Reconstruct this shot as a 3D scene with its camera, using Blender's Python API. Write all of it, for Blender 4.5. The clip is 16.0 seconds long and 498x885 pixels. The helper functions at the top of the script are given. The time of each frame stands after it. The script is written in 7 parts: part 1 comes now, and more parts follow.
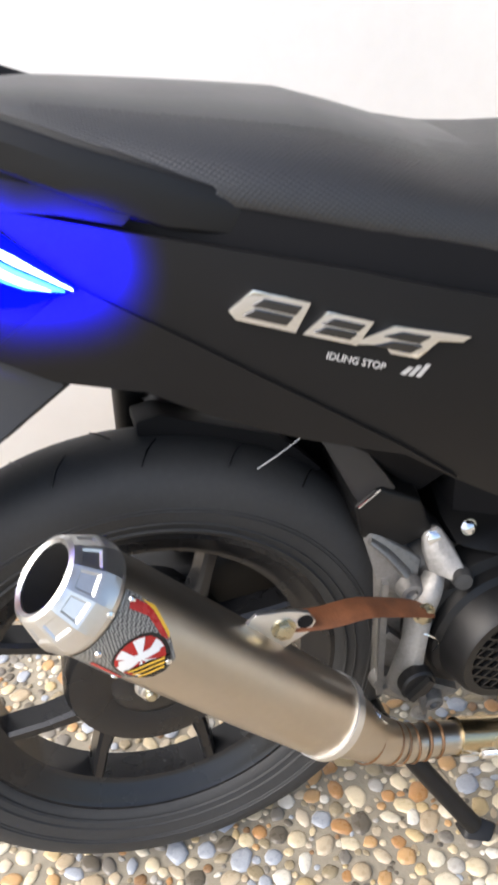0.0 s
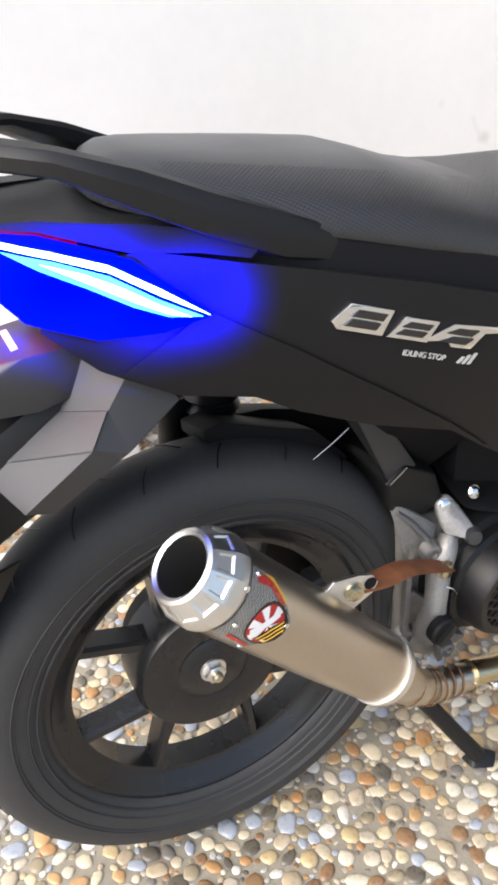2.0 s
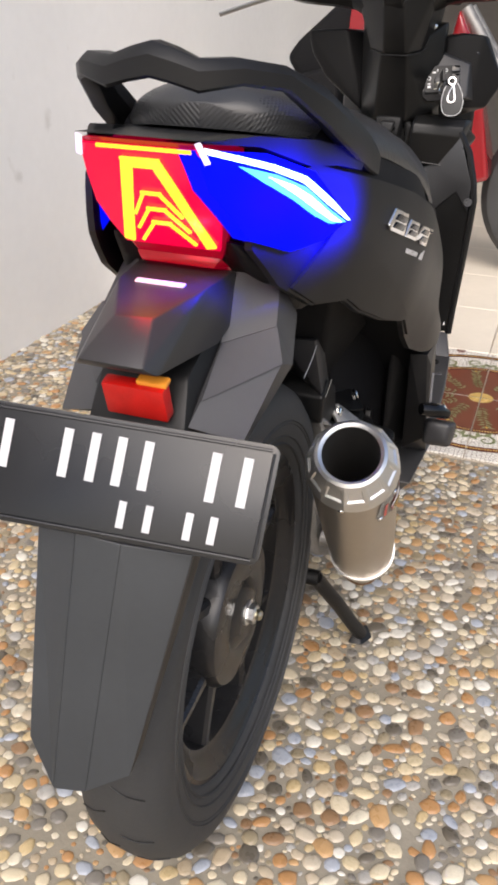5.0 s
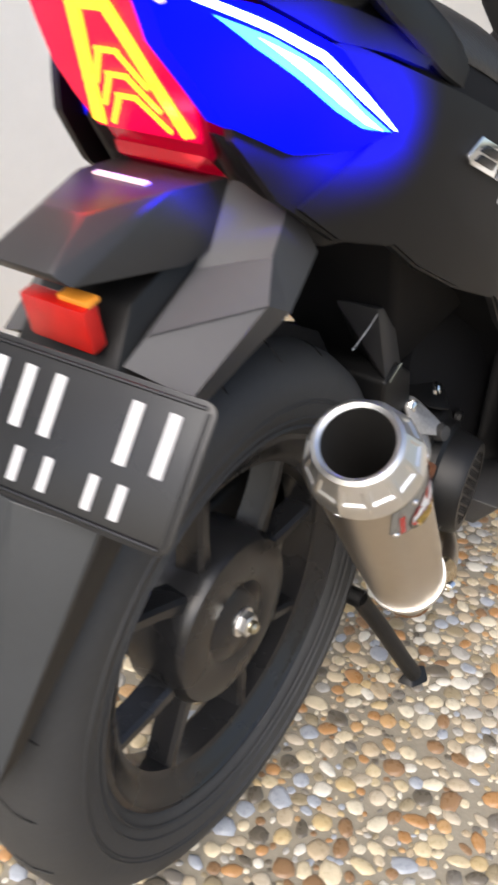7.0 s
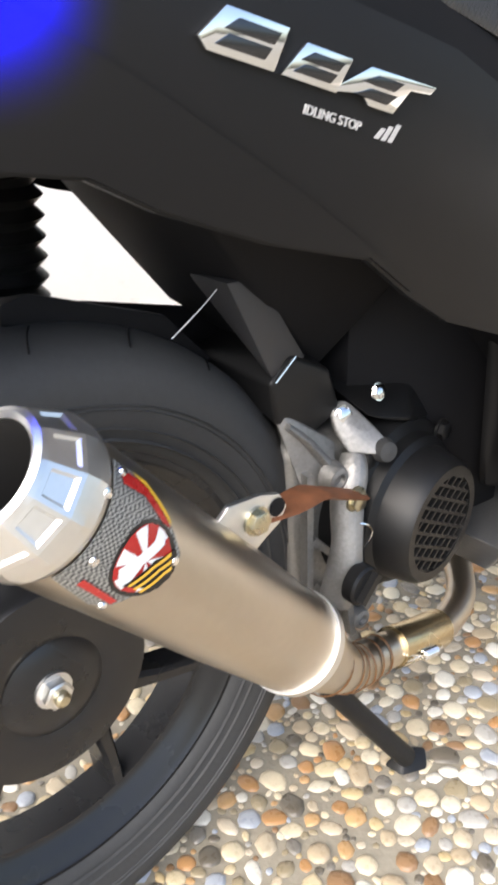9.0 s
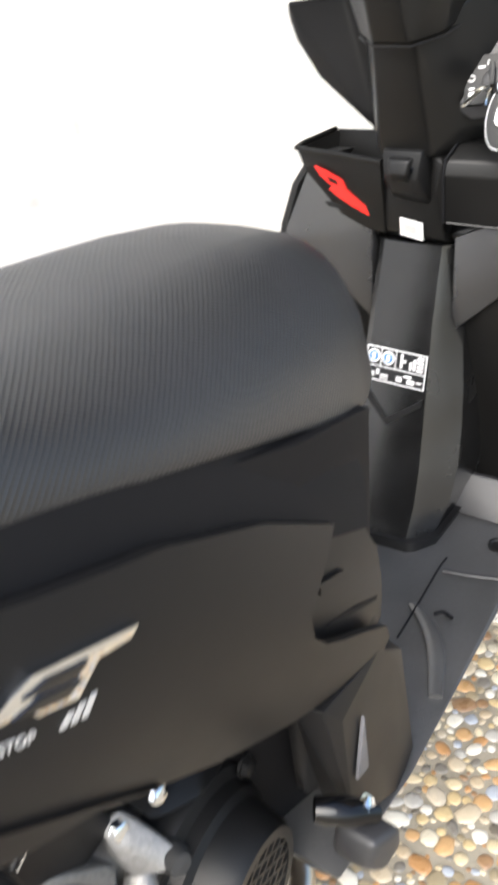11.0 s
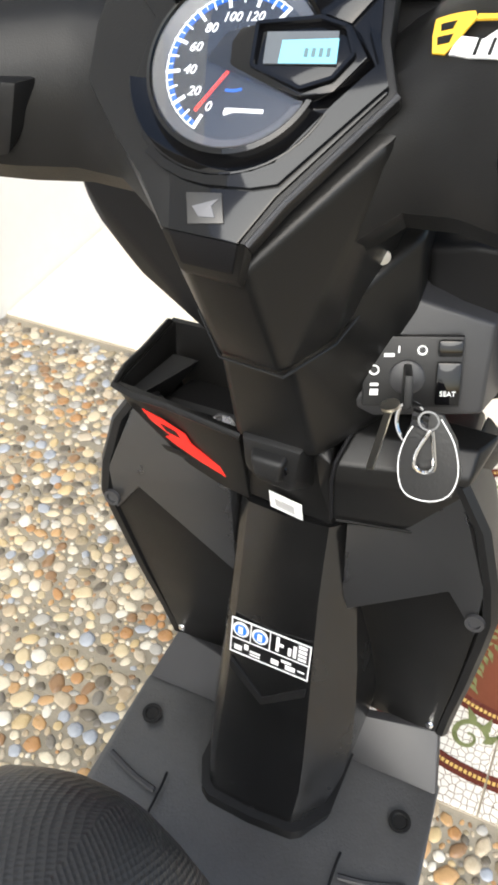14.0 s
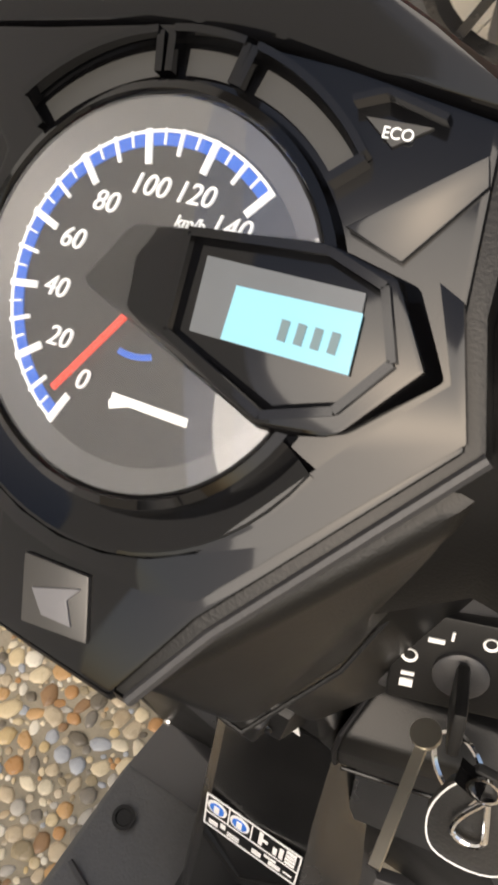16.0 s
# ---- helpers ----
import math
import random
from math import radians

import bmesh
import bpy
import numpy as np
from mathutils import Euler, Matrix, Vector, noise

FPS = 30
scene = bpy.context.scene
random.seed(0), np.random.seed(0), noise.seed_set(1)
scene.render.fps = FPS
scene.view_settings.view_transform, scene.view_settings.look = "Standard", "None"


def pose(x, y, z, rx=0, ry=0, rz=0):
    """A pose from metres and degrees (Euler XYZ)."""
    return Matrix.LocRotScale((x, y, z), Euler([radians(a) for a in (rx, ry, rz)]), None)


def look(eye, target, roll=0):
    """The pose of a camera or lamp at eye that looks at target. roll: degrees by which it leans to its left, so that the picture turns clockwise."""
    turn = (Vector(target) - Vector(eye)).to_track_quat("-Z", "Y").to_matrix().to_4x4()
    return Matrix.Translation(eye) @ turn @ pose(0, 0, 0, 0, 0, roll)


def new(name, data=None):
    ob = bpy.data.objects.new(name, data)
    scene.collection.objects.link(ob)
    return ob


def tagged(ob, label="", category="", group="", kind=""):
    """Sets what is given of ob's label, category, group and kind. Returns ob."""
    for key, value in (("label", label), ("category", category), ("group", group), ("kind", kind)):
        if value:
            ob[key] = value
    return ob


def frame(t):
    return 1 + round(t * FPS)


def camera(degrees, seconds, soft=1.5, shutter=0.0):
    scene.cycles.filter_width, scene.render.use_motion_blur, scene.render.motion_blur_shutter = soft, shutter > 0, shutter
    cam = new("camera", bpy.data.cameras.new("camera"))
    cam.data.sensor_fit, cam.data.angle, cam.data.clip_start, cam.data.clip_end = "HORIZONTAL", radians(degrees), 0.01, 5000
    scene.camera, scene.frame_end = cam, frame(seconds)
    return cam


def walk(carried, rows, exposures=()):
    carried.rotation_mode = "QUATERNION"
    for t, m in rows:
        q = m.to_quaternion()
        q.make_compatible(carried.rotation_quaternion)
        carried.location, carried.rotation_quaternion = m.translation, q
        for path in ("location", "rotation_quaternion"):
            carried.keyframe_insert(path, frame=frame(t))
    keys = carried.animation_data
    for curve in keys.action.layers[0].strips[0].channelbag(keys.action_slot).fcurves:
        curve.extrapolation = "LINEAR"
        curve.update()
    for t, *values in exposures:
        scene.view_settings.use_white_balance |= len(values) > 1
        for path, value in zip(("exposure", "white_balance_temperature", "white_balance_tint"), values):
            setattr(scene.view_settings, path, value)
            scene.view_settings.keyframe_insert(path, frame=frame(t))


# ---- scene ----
cam = camera(32.7, 16.0, soft=3.2, shutter=0.4)
EXPOSURES = [(0, 1.15, 6500, 11), (0.5, 1.5, 6450, 10), (1.0, 1.5, 6450, 10), (1.5, 1.25, 6450, 10), (2.5, 0.9, 6400, 12), (4.5, 0.48, 6600, 13), (7, 0.75, 6600, 11), (8.2, 1.2, 6500, 10), (10.3, 1.43, 6450, 10), (11, 1.40, 6400, 8), (12.5, 0.95, 6250, 4), (14, 1.05, 6450, 6), (14.5, 1.05, 6450, 7), (15, 0.9, 6600, 6), (15.5, 0.66, 7000, 9), (16, 0.52, 7400, 11)]
PATH = [
    (0, (0.0, -0.595, 0.887), (0.34, 1.046, -0.204), -4.1),
    (0.5, (-0.008, -0.6, 0.819), (0.352, 1.073, -0.216), -4.4),
    (1, (-0.022, -0.628, 0.838), (0.323, 1.057, -0.184), -4.5),
    (1.5, (-0.086, -0.652, 0.877), (0.346, 1.003, -0.159), -4.7),
    (2, (-0.21, -0.626, 0.935), (0.494, 0.915, -0.128), -3.3),
    (2.5, (-0.311, -0.55, 0.936), (0.66, 0.821, -0.149), -1.1),
    (3, (-0.371, -0.47, 0.932), (0.851, 0.688, -0.148), 0.5),
    (3.5, (-0.481, -0.395, 0.912), (0.988, 0.437, -0.161), 1.5),
    (4, (-0.613, -0.332, 0.905), (0.982, 0.324, -0.106), 0.7),
    (4.5, (-0.675, -0.293, 0.871), (0.982, 0.315, -0.068), 1.2),
    (4.7, (-0.69, -0.271, 0.861), (0.991, 0.305, -0.056), 1.6),
    (6.8, (-0.558, -0.307, 0.777), (0.986, 0.564, -0.149), 5.5),
    (7, (-0.509, -0.341, 0.763), (0.995, 0.586, -0.173), 5.2),
    (7.5, (-0.395, -0.41, 0.721), (0.957, 0.711, -0.236), 3.0),
    (8, (-0.296, -0.455, 0.69), (0.925, 0.803, -0.273), 1.3),
    (8.2, (-0.265, -0.468, 0.678), (0.931, 0.819, -0.277), 0.6),
    (10.3, (-0.0440, -0.4318, 0.7945), (1.1316, 0.8803, -0.1462), -6.04),
    (10.5, (-0.0140, -0.4188, 0.8200), (1.2090, 0.8331, -0.1455), -5.89),
    (11, (0.0660, -0.3522, 0.8781), (1.4250, 0.7032, -0.1493), -5.38),
    (11.5, (0.1390, -0.3234, 0.9609), (1.5703, 0.6386, -0.0601), -5.16),
    (12, (0.1934, -0.3114, 1.0328), (1.6951, 0.5672, 0.0386), -4.91),
    (12.5, (0.3049, -0.2697, 1.0570), (1.8019, 0.5554, 0.0142), -4.71),
    (13, (0.3836, -0.2397, 1.0674), (1.8115, 0.6031, -0.0518), -4.39),
    (13.5, (0.4361, -0.1966, 1.0585), (1.7799, 0.6245, -0.1789), -4.36),
    (14, (0.4771, -0.1410, 1.0685), (1.7671, 0.5173, -0.3148), -2.48),
    (14.5, (0.5277, -0.0906, 1.0770), (1.7907, 0.4540, -0.3802), -0.67),
    (15, (0.6429, -0.0475, 1.0635), (1.8558, 0.4876, -0.4374), -1.24),
    (15.5, (0.7131, -0.0462, 1.0485), (1.8301, 0.5631, -0.4941), -1.53),
    (16, (0.7210, -0.0592, 1.0476), (1.7381, 0.6469, -0.5196), -2.39),
]
walk(cam, [(t, look(eye, target, roll)) for t, eye, target, roll in PATH], EXPOSURES)

# ---- world ----
world = bpy.data.worlds.new("sky")
world.use_nodes = True
scene.world = world
_wn = world.node_tree.nodes
_sky = _wn.new("ShaderNodeTexSky")
_sky.sky_type, _sky.sun_disc = "NISHITA", False
_sky.sun_elevation, _sky.sun_rotation = radians(45), radians(-105)
_sky.dust_density, _sky.air_density = 3.0, 1.0
world.node_tree.links.new(_sky.outputs[0], _wn["Background"].inputs[0])
_wn["Background"].inputs[1].default_value = 0.15

sun = new("sun", bpy.data.lights.new("sun", "SUN"))
sun.data.energy, sun.data.angle, sun.data.color = 2.0, radians(56), (1.0, 0.975, 0.94)
sun.matrix_world = look((-2.72, -0.72, 2.84), (0, 0, 0))


# ---- materials ----
def mat(name, color, rough=0.5, metal=0.0, vary=0.12, scale=6.0, bump=0.0, bump_scale=200.0, coat=0.0, spec=0.5, emit=None, power=0.0):
    """A principled material with colour variation at two scales and a fine relief."""
    m = bpy.data.materials.new(name)
    m.use_nodes = True
    n, l = m.node_tree.nodes, m.node_tree.links
    p = n["Principled BSDF"]
    p.inputs["Roughness"].default_value, p.inputs["Metallic"].default_value = rough, metal
    p.inputs["Coat Weight"].default_value, p.inputs["Specular IOR Level"].default_value = coat, spec
    co = n.new("ShaderNodeTexCoord")
    a, b = n.new("ShaderNodeTexNoise"), n.new("ShaderNodeTexNoise")
    a.inputs["Scale"].default_value, b.inputs["Scale"].default_value = scale, scale * 14
    a.inputs["Detail"].default_value = 5
    for t in (a, b):
        l.new(co.outputs["Object"], t.inputs["Vector"])
    mix = n.new("ShaderNodeMath")
    mix.operation = "MULTIPLY_ADD"
    mix.inputs[1].default_value = 0.4
    l.new(b.outputs[0], mix.inputs[0])
    l.new(a.outputs[0], mix.inputs[2])
    ramp = n.new("ShaderNodeMapRange")
    ramp.inputs[1].default_value, ramp.inputs[2].default_value = 0.35, 1.05
    ramp.inputs[3].default_value, ramp.inputs[4].default_value = 1 - vary, 1 + vary
    l.new(mix.outputs[0], ramp.inputs[0])
    mul = n.new("ShaderNodeVectorMath")
    mul.operation = "SCALE"
    mul.inputs[0].default_value = color[:3]
    l.new(ramp.outputs[0], mul.inputs["Scale"])
    l.new(mul.outputs[0], p.inputs["Base Color"])
    rr = n.new("ShaderNodeMapRange")
    rr.inputs[1].default_value, rr.inputs[2].default_value = 0.3, 0.7
    rr.inputs[3].default_value, rr.inputs[4].default_value = max(rough - 0.06, 0.02), min(rough + 0.06, 1)
    l.new(a.outputs[0], rr.inputs[0])
    l.new(rr.outputs[0], p.inputs["Roughness"])
    if bump:
        c, bp = n.new("ShaderNodeTexNoise"), n.new("ShaderNodeBump")
        c.inputs["Scale"].default_value = bump_scale
        l.new(co.outputs["Object"], c.inputs["Vector"])
        bp.inputs["Strength"].default_value, bp.inputs["Distance"].default_value = bump, 0.001
        l.new(c.outputs[0], bp.inputs["Height"])
        l.new(bp.outputs[0], p.inputs["Normal"])
    if emit:
        p.inputs["Emission Color"].default_value, p.inputs["Emission Strength"].default_value = (*emit, 1), power
    return m


def dimpled(name, color, rough, cell, depth, draped=False):
    """Vinyl or rubber with a regular raised grain."""
    m = mat(name, color, rough)
    n, l = m.node_tree.nodes, m.node_tree.links
    co, v, bp = n.new("ShaderNodeTexCoord"), n.new("ShaderNodeTexVoronoi"), n.new("ShaderNodeBump")
    v.inputs["Scale"].default_value, v.inputs["Randomness"].default_value = 1 / cell, 0.0
    mp = n.new("ShaderNodeMapping")
    if draped:
        # the grain runs along the seat and over its sides in one sheet
        sp, ab, sb, cb = (n.new("ShaderNode" + k) for k in ("SeparateXYZ", "Math", "Math", "CombineXYZ"))
        ab.operation, sb.operation = "ABSOLUTE", "SUBTRACT"
        l.new(co.outputs["Object"], sp.inputs[0])
        l.new(sp.outputs[1], ab.inputs[0])
        l.new(sp.outputs[2], sb.inputs[0])
        l.new(ab.outputs[0], sb.inputs[1])
        l.new(sp.outputs[0], cb.inputs[0])
        l.new(sb.outputs[0], cb.inputs[1])
        l.new(cb.outputs[0], mp.inputs[0])
        v.voronoi_dimensions = "2D"
        mp.inputs["Rotation"].default_value = (0, 0, radians(45))
    else:
        mp.inputs["Rotation"].default_value = (0.3, 0.2, radians(45))
        l.new(co.outputs["Object"], mp.inputs[0])
    l.new(mp.outputs[0], v.inputs["Vector"])
    bp.inputs["Strength"].default_value, bp.inputs["Distance"].default_value = depth, cell * 0.5
    l.new(v.outputs["Distance"], bp.inputs["Height"])
    l.new(bp.outputs[0], n["Principled BSDF"].inputs["Normal"])
    return m


def brushed(name, color, rough, direction=(1, 40, 40)):
    m = mat(name, color, rough, 1.0, 0.08, 9)
    n, l = m.node_tree.nodes, m.node_tree.links
    co, mp, t, bp = n.new("ShaderNodeTexCoord"), n.new("ShaderNodeMapping"), n.new("ShaderNodeTexNoise"), n.new("ShaderNodeBump")
    mp.inputs["Scale"].default_value = direction
    t.inputs["Scale"].default_value = 30
    l.new(co.outputs["Object"], mp.inputs[0])
    l.new(mp.outputs[0], t.inputs["Vector"])
    bp.inputs["Strength"].default_value, bp.inputs["Distance"].default_value = 0.15, 0.001
    l.new(t.outputs[0], bp.inputs["Height"])
    l.new(bp.outputs[0], n["Principled BSDF"].inputs["Normal"])
    return m


def glowing(name, color, power, base=(0.02, 0.02, 0.02)):
    return mat(name, base, 0.2, 0, 0.02, emit=color, power=power)


def glass(name):
    """Clear thin glass: see-through, with a mirror sheen that grows towards grazing."""
    m = bpy.data.materials.new(name)
    m.use_nodes = True
    n, l = m.node_tree.nodes, m.node_tree.links
    tr, gl, fr, pw, mx = (n.new("ShaderNode" + k) for k in ("BsdfTransparent", "BsdfGlossy", "LayerWeight", "Math", "MixShader"))
    gl.inputs["Roughness"].default_value = 0.02
    pw.operation = "MULTIPLY_ADD"
    pw.inputs[1].default_value, pw.inputs[2].default_value = 0.35, 0.12
    cube = n.new("ShaderNodeMath")
    cube.operation = "POWER"
    cube.inputs[1].default_value = 4.0
    l.new(fr.outputs["Facing"], cube.inputs[0])
    l.new(cube.outputs[0], pw.inputs[0])
    l.new(pw.outputs[0], mx.inputs[0])
    l.new(tr.outputs[0], mx.inputs[1])
    l.new(gl.outputs[0], mx.inputs[2])
    l.new(mx.outputs[0], n["Material Output"].inputs[0])
    return m


def varied(name, colors, rough=0.35, bump=0.3):
    """One colour out of a list for each separate piece, by its island or its object."""
    m = mat(name, (1, 1, 1), rough, 0, 0.22, 40, bump, 500)
    n, l = m.node_tree.nodes, m.node_tree.links
    g, oi, add, fr, ramp, mul = (n.new("ShaderNode" + k) for k in ("NewGeometry", "ObjectInfo", "Math", "Math", "ValToRGB", "Mix"))
    fr.operation = "FRACT"
    l.new(g.outputs["Random Per Island"], add.inputs[0])
    l.new(oi.outputs["Random"], add.inputs[1])
    l.new(add.outputs[0], fr.inputs[0])
    l.new(fr.outputs[0], ramp.inputs[0])
    ramp.color_ramp.interpolation = "CONSTANT"
    els = ramp.color_ramp.elements
    while len(els) < len(colors):
        els.new(1.0)
    for i, (e, c) in enumerate(zip(els, colors)):
        e.position, e.color = i / len(colors), (*c, 1)
    mul.data_type, mul.blend_type = "RGBA", "MULTIPLY"
    mul.inputs[0].default_value = 1.0
    p = n["Principled BSDF"]
    old = p.inputs["Base Color"].links[0].from_socket
    l.new(old, mul.inputs[6])
    l.new(ramp.outputs[0], mul.inputs[7])
    l.new(mul.outputs[2], p.inputs["Base Color"])
    return m


M_PANEL = mat("satin_black_paint", (0.0098, 0.0097, 0.0102), 0.44, 0.1, 0.08, 5, 0.05, 900, spec=0.22)
M_PLASTIC = mat("black_plastic", (0.0072, 0.0072, 0.0075), 0.45, 0, 0.15, 8, 0.12, 1400, spec=0.35)
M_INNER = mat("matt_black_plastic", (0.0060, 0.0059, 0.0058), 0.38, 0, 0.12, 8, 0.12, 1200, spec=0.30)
M_GREY = mat("grey_plastic", (0.12, 0.12, 0.128), 0.5, 0, 0.12, 8, 0.1, 1200)
M_BOARD = mat("floor_board_grey", (0.044, 0.044, 0.045), 0.34, 0, 0.3, 14, 0.30, 420, spec=0.9)
M_COVER = mat("polished_black_plastic", (0.0065, 0.0065, 0.0067), 0.24, 0, 0.35, 18, 0.06, 700, spec=0.8)
M_DGREY = mat("dark_grey_plastic", (0.030, 0.030, 0.032), 0.45, 0, 0.12, 8, 0.1, 1200)
M_FACET = mat("lit_facet_plastic", (0.022, 0.022, 0.023), 0.30, 0, 0.15, 12, 0.08, 1200, spec=1.0)
M_GLOSS = mat("gloss_black", (0.0030, 0.0030, 0.0034), 0.07, 0, 0.1, 8, spec=0.42)
# near-black for black parts and for shade painted into gaps and recesses
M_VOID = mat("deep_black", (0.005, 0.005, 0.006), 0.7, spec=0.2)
M_RUBBER = mat("tyre_rubber", (0.036, 0.0365, 0.037), 0.65, 0, 0.2, 12, 0.2, 300, spec=0.4)
M_RIM = mat("rim_black", (0.017, 0.017, 0.018), 0.27, 0.2, 0.15, 10, 0.05, 600)
M_SEAT = mat("seat_vinyl_lit_top", (0.036, 0.037, 0.039), 0.36, 0, 0.1, 8, 0.12, 900)
M_SEATG = dimpled("seat_vinyl_grain", (0.0255, 0.026, 0.0275), 0.40, 0.0034, 0.38, True)
M_STEEL = brushed("brushed_steel", (0.52, 0.47, 0.40), 0.33, (1, 1, 60))
M_CAP = mat("machined_aluminium", (0.76, 0.76, 0.75), 0.36, 1.0, 0.06, 20, 0.05, 300)
M_CAST = mat("cast_aluminium", (0.27, 0.262, 0.25), 0.5, 0.7, 0.35, 25, 0.6, 250)
M_BROWN = mat("bronzed_pipe", (0.30, 0.17, 0.09), 0.35, 0.9, 0.25, 30)
M_CHROME = mat("chrome", (0.85, 0.85, 0.85), 0.08, 1.0, 0.05)
M_RUST = mat("rusty_iron", (0.20, 0.075, 0.032), 0.65, 0.2, 0.45, 60, 0.5, 400)
M_ZINC = mat("zinc_bolt", (0.55, 0.5, 0.36), 0.3, 1.0, 0.15, 60)
M_WHITE = mat("white_print", (0.8, 0.8, 0.8), 0.4, 0, 0.04)
M_PRINTG = mat("silver_print", (0.55, 0.55, 0.55), 0.35, 0.3, 0.04)
M_RED = mat("red_sticker", (0.75, 0.02, 0.015), 0.35, 0, 0.1)
M_YELLOW = mat("yellow_print", (0.78, 0.46, 0.04), 0.4)
M_ORANGE = mat("amber_reflector", (0.75, 0.28, 0.03), 0.2, 0, 0.2, 60)
M_REFL = mat("red_reflector", (0.45, 0.008, 0.006), 0.12, 0, 0.2, 80, 0.5, 700)
M_BLUEP = mat("blue_print", (0.02, 0.16, 0.62), 0.4)
M_PLATE = mat("plate_black", (0.008, 0.008, 0.009), 0.28, 0, 0.15, 12)
M_CARBON = mat("carbon_weave", (0.10, 0.10, 0.10), 0.3)
_n, _l = M_CARBON.node_tree.nodes, M_CARBON.node_tree.links
_co, _mp, _ck = _n.new("ShaderNodeTexCoord"), _n.new("ShaderNodeMapping"), _n.new("ShaderNodeTexChecker")
_mp.inputs["Rotation"].default_value = (0, radians(49), 0)
_ck.inputs["Scale"].default_value = 620
_ck.inputs["Color1"].default_value, _ck.inputs["Color2"].default_value = (0.04, 0.04, 0.04, 1), (0.32, 0.32, 0.30, 1)
_l.new(_co.outputs["Object"], _mp.inputs[0])
_l.new(_mp.outputs[0], _ck.inputs["Vector"])
_l.new(_ck.outputs["Color"], _n["Principled BSDF"].inputs["Base Color"])
M_LEATHER = mat("black_leather", (0.02, 0.02, 0.02), 0.5, 0, 0.15, 20, 0.3, 500)
M_LED_W = glowing("blue_led_core", (0.10, 0.72, 1.0), 1.6)
M_LED_HOT = glowing("blue_led_filament", (0.62, 0.95, 1.0), 3.4)
M_LED_B = mat("blue_led_lens", (0.0, 0.0, 0.04), 0.9, 0, 0.02, spec=0.05, emit=(0.0, 0.005, 1.0), power=0.75)
M_LED_Y = glowing("tail_led_core", (1.0, 0.55, 0.02), 1.6)
M_LED_R = glowing("tail_led_lens", (1.0, 0.0, 0.07), 0.62, (0.2, 0.0, 0.0))
M_LCD = glowing("lcd_backlight", (0.25, 0.66, 0.85), 0.6, (0.1, 0.2, 0.25))
M_LCDOFF = mat("lcd_grey", (0.10, 0.11, 0.12), 0.25)
M_DIAL = mat("dial_face", (0.012, 0.012, 0.013), 0.55, 0, 0.05, spec=0.2)
M_NEEDLE = glowing("needle_red", (1.0, 0.06, 0.02), 0.5, (0.6, 0.03, 0.02))
M_GLASS = glass("meter_glass")
M_LAMPOFF = mat("tell_tale_grey", (0.035, 0.035, 0.033), 0.35)


# ---- mesh helpers ----
def finish(bm, name, material, parent=None, label="", sharp=38, smooth=True):
    bmesh.ops.recalc_face_normals(bm, faces=bm.faces)
    for f in bm.faces:
        f.smooth = smooth
    lim = radians(sharp)
    for e in bm.edges:
        if len(e.link_faces) == 2 and e.calc_face_angle(0) > lim:
            e.smooth = False
    me = bpy.data.meshes.new(name)
    bm.to_mesh(me)
    bm.free()
    me.materials.append(material)
    ob = new(name, me)
    if parent:
        ob.parent = parent
        up = parent
        while up:
            ob.location -= up.location
            up = up.parent
    if label:
        ob["label"] = label
    return ob


def bend_to_view(p):
    """Bends the scooter's front sideways and up to fit the camera's views."""
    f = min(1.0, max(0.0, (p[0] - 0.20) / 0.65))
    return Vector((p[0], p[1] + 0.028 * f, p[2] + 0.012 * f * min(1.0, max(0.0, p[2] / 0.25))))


def part(name, bm, material, parent, label="", sharp=38):
    root = parent
    while root.parent:
        root = root.parent
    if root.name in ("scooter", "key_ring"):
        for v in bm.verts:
            v.co = bend_to_view(v.co)
    return finish(bm, name, material, parent, label, sharp)


def empty(name, place, label, category, group=""):
    ob = new(name)
    ob.location = place
    ob.empty_display_size = 0.1
    return tagged(ob, label, category, group)


def curve_at(table, x):
    """Smooth value of a table of (x, value) at x."""
    xs, ys = [a for a, _ in table], [b for _, b in table]
    if x <= xs[0]:
        return ys[0]
    for i in range(len(xs) - 1):
        if x <= xs[i + 1]:
            t = (x - xs[i]) / (xs[i + 1] - xs[i])
            p0, p3 = ys[max(i - 1, 0)], ys[min(i + 2, len(ys) - 1)]
            p1, p2 = ys[i], ys[i + 1]
            h = xs[i + 1] - xs[i]
            m1 = (p2 - p0) / (xs[i + 1] - xs[max(i - 1, 0)]) * h
            m2 = (p3 - p1) / (xs[min(i + 2, len(xs) - 1)] - xs[i]) * h
            return (2 * t**3 - 3 * t**2 + 1) * p1 + (t**3 - 2 * t**2 + t) * m1 + (3 * t**2 - 2 * t**3) * p2 + (t**3 - t**2) * m2
    return ys[-1]


def bevel(bm, width, seg=2, angle=30):
    edges = [e for e in bm.edges if len(e.link_faces) == 2 and e.calc_face_angle(0) > radians(angle)]
    if edges and width:
        bmesh.ops.bevel(bm, geom=edges, offset=width, segments=seg, profile=0.6, affect="EDGES", clamp_overlap=True)
    return bm


def solid(points, thick, bev=0.0, direction=None):
    """A flat or folded polygon in space given thickness along its back."""
    bm = bmesh.new()
    vs = [bm.verts.new(p) for p in points]
    f = bm.faces.new(vs)
    f.normal_update()
    d = Vector(direction) if direction else -f.normal
    r = bmesh.ops.extrude_face_region(bm, geom=[f])
    bmesh.ops.translate(bm, verts=[v for v in r["geom"] if isinstance(v, bmesh.types.BMVert)], vec=d.normalized() * thick)
    bmesh.ops.recalc_face_normals(bm, faces=bm.faces)
    return bevel(bm, bev)


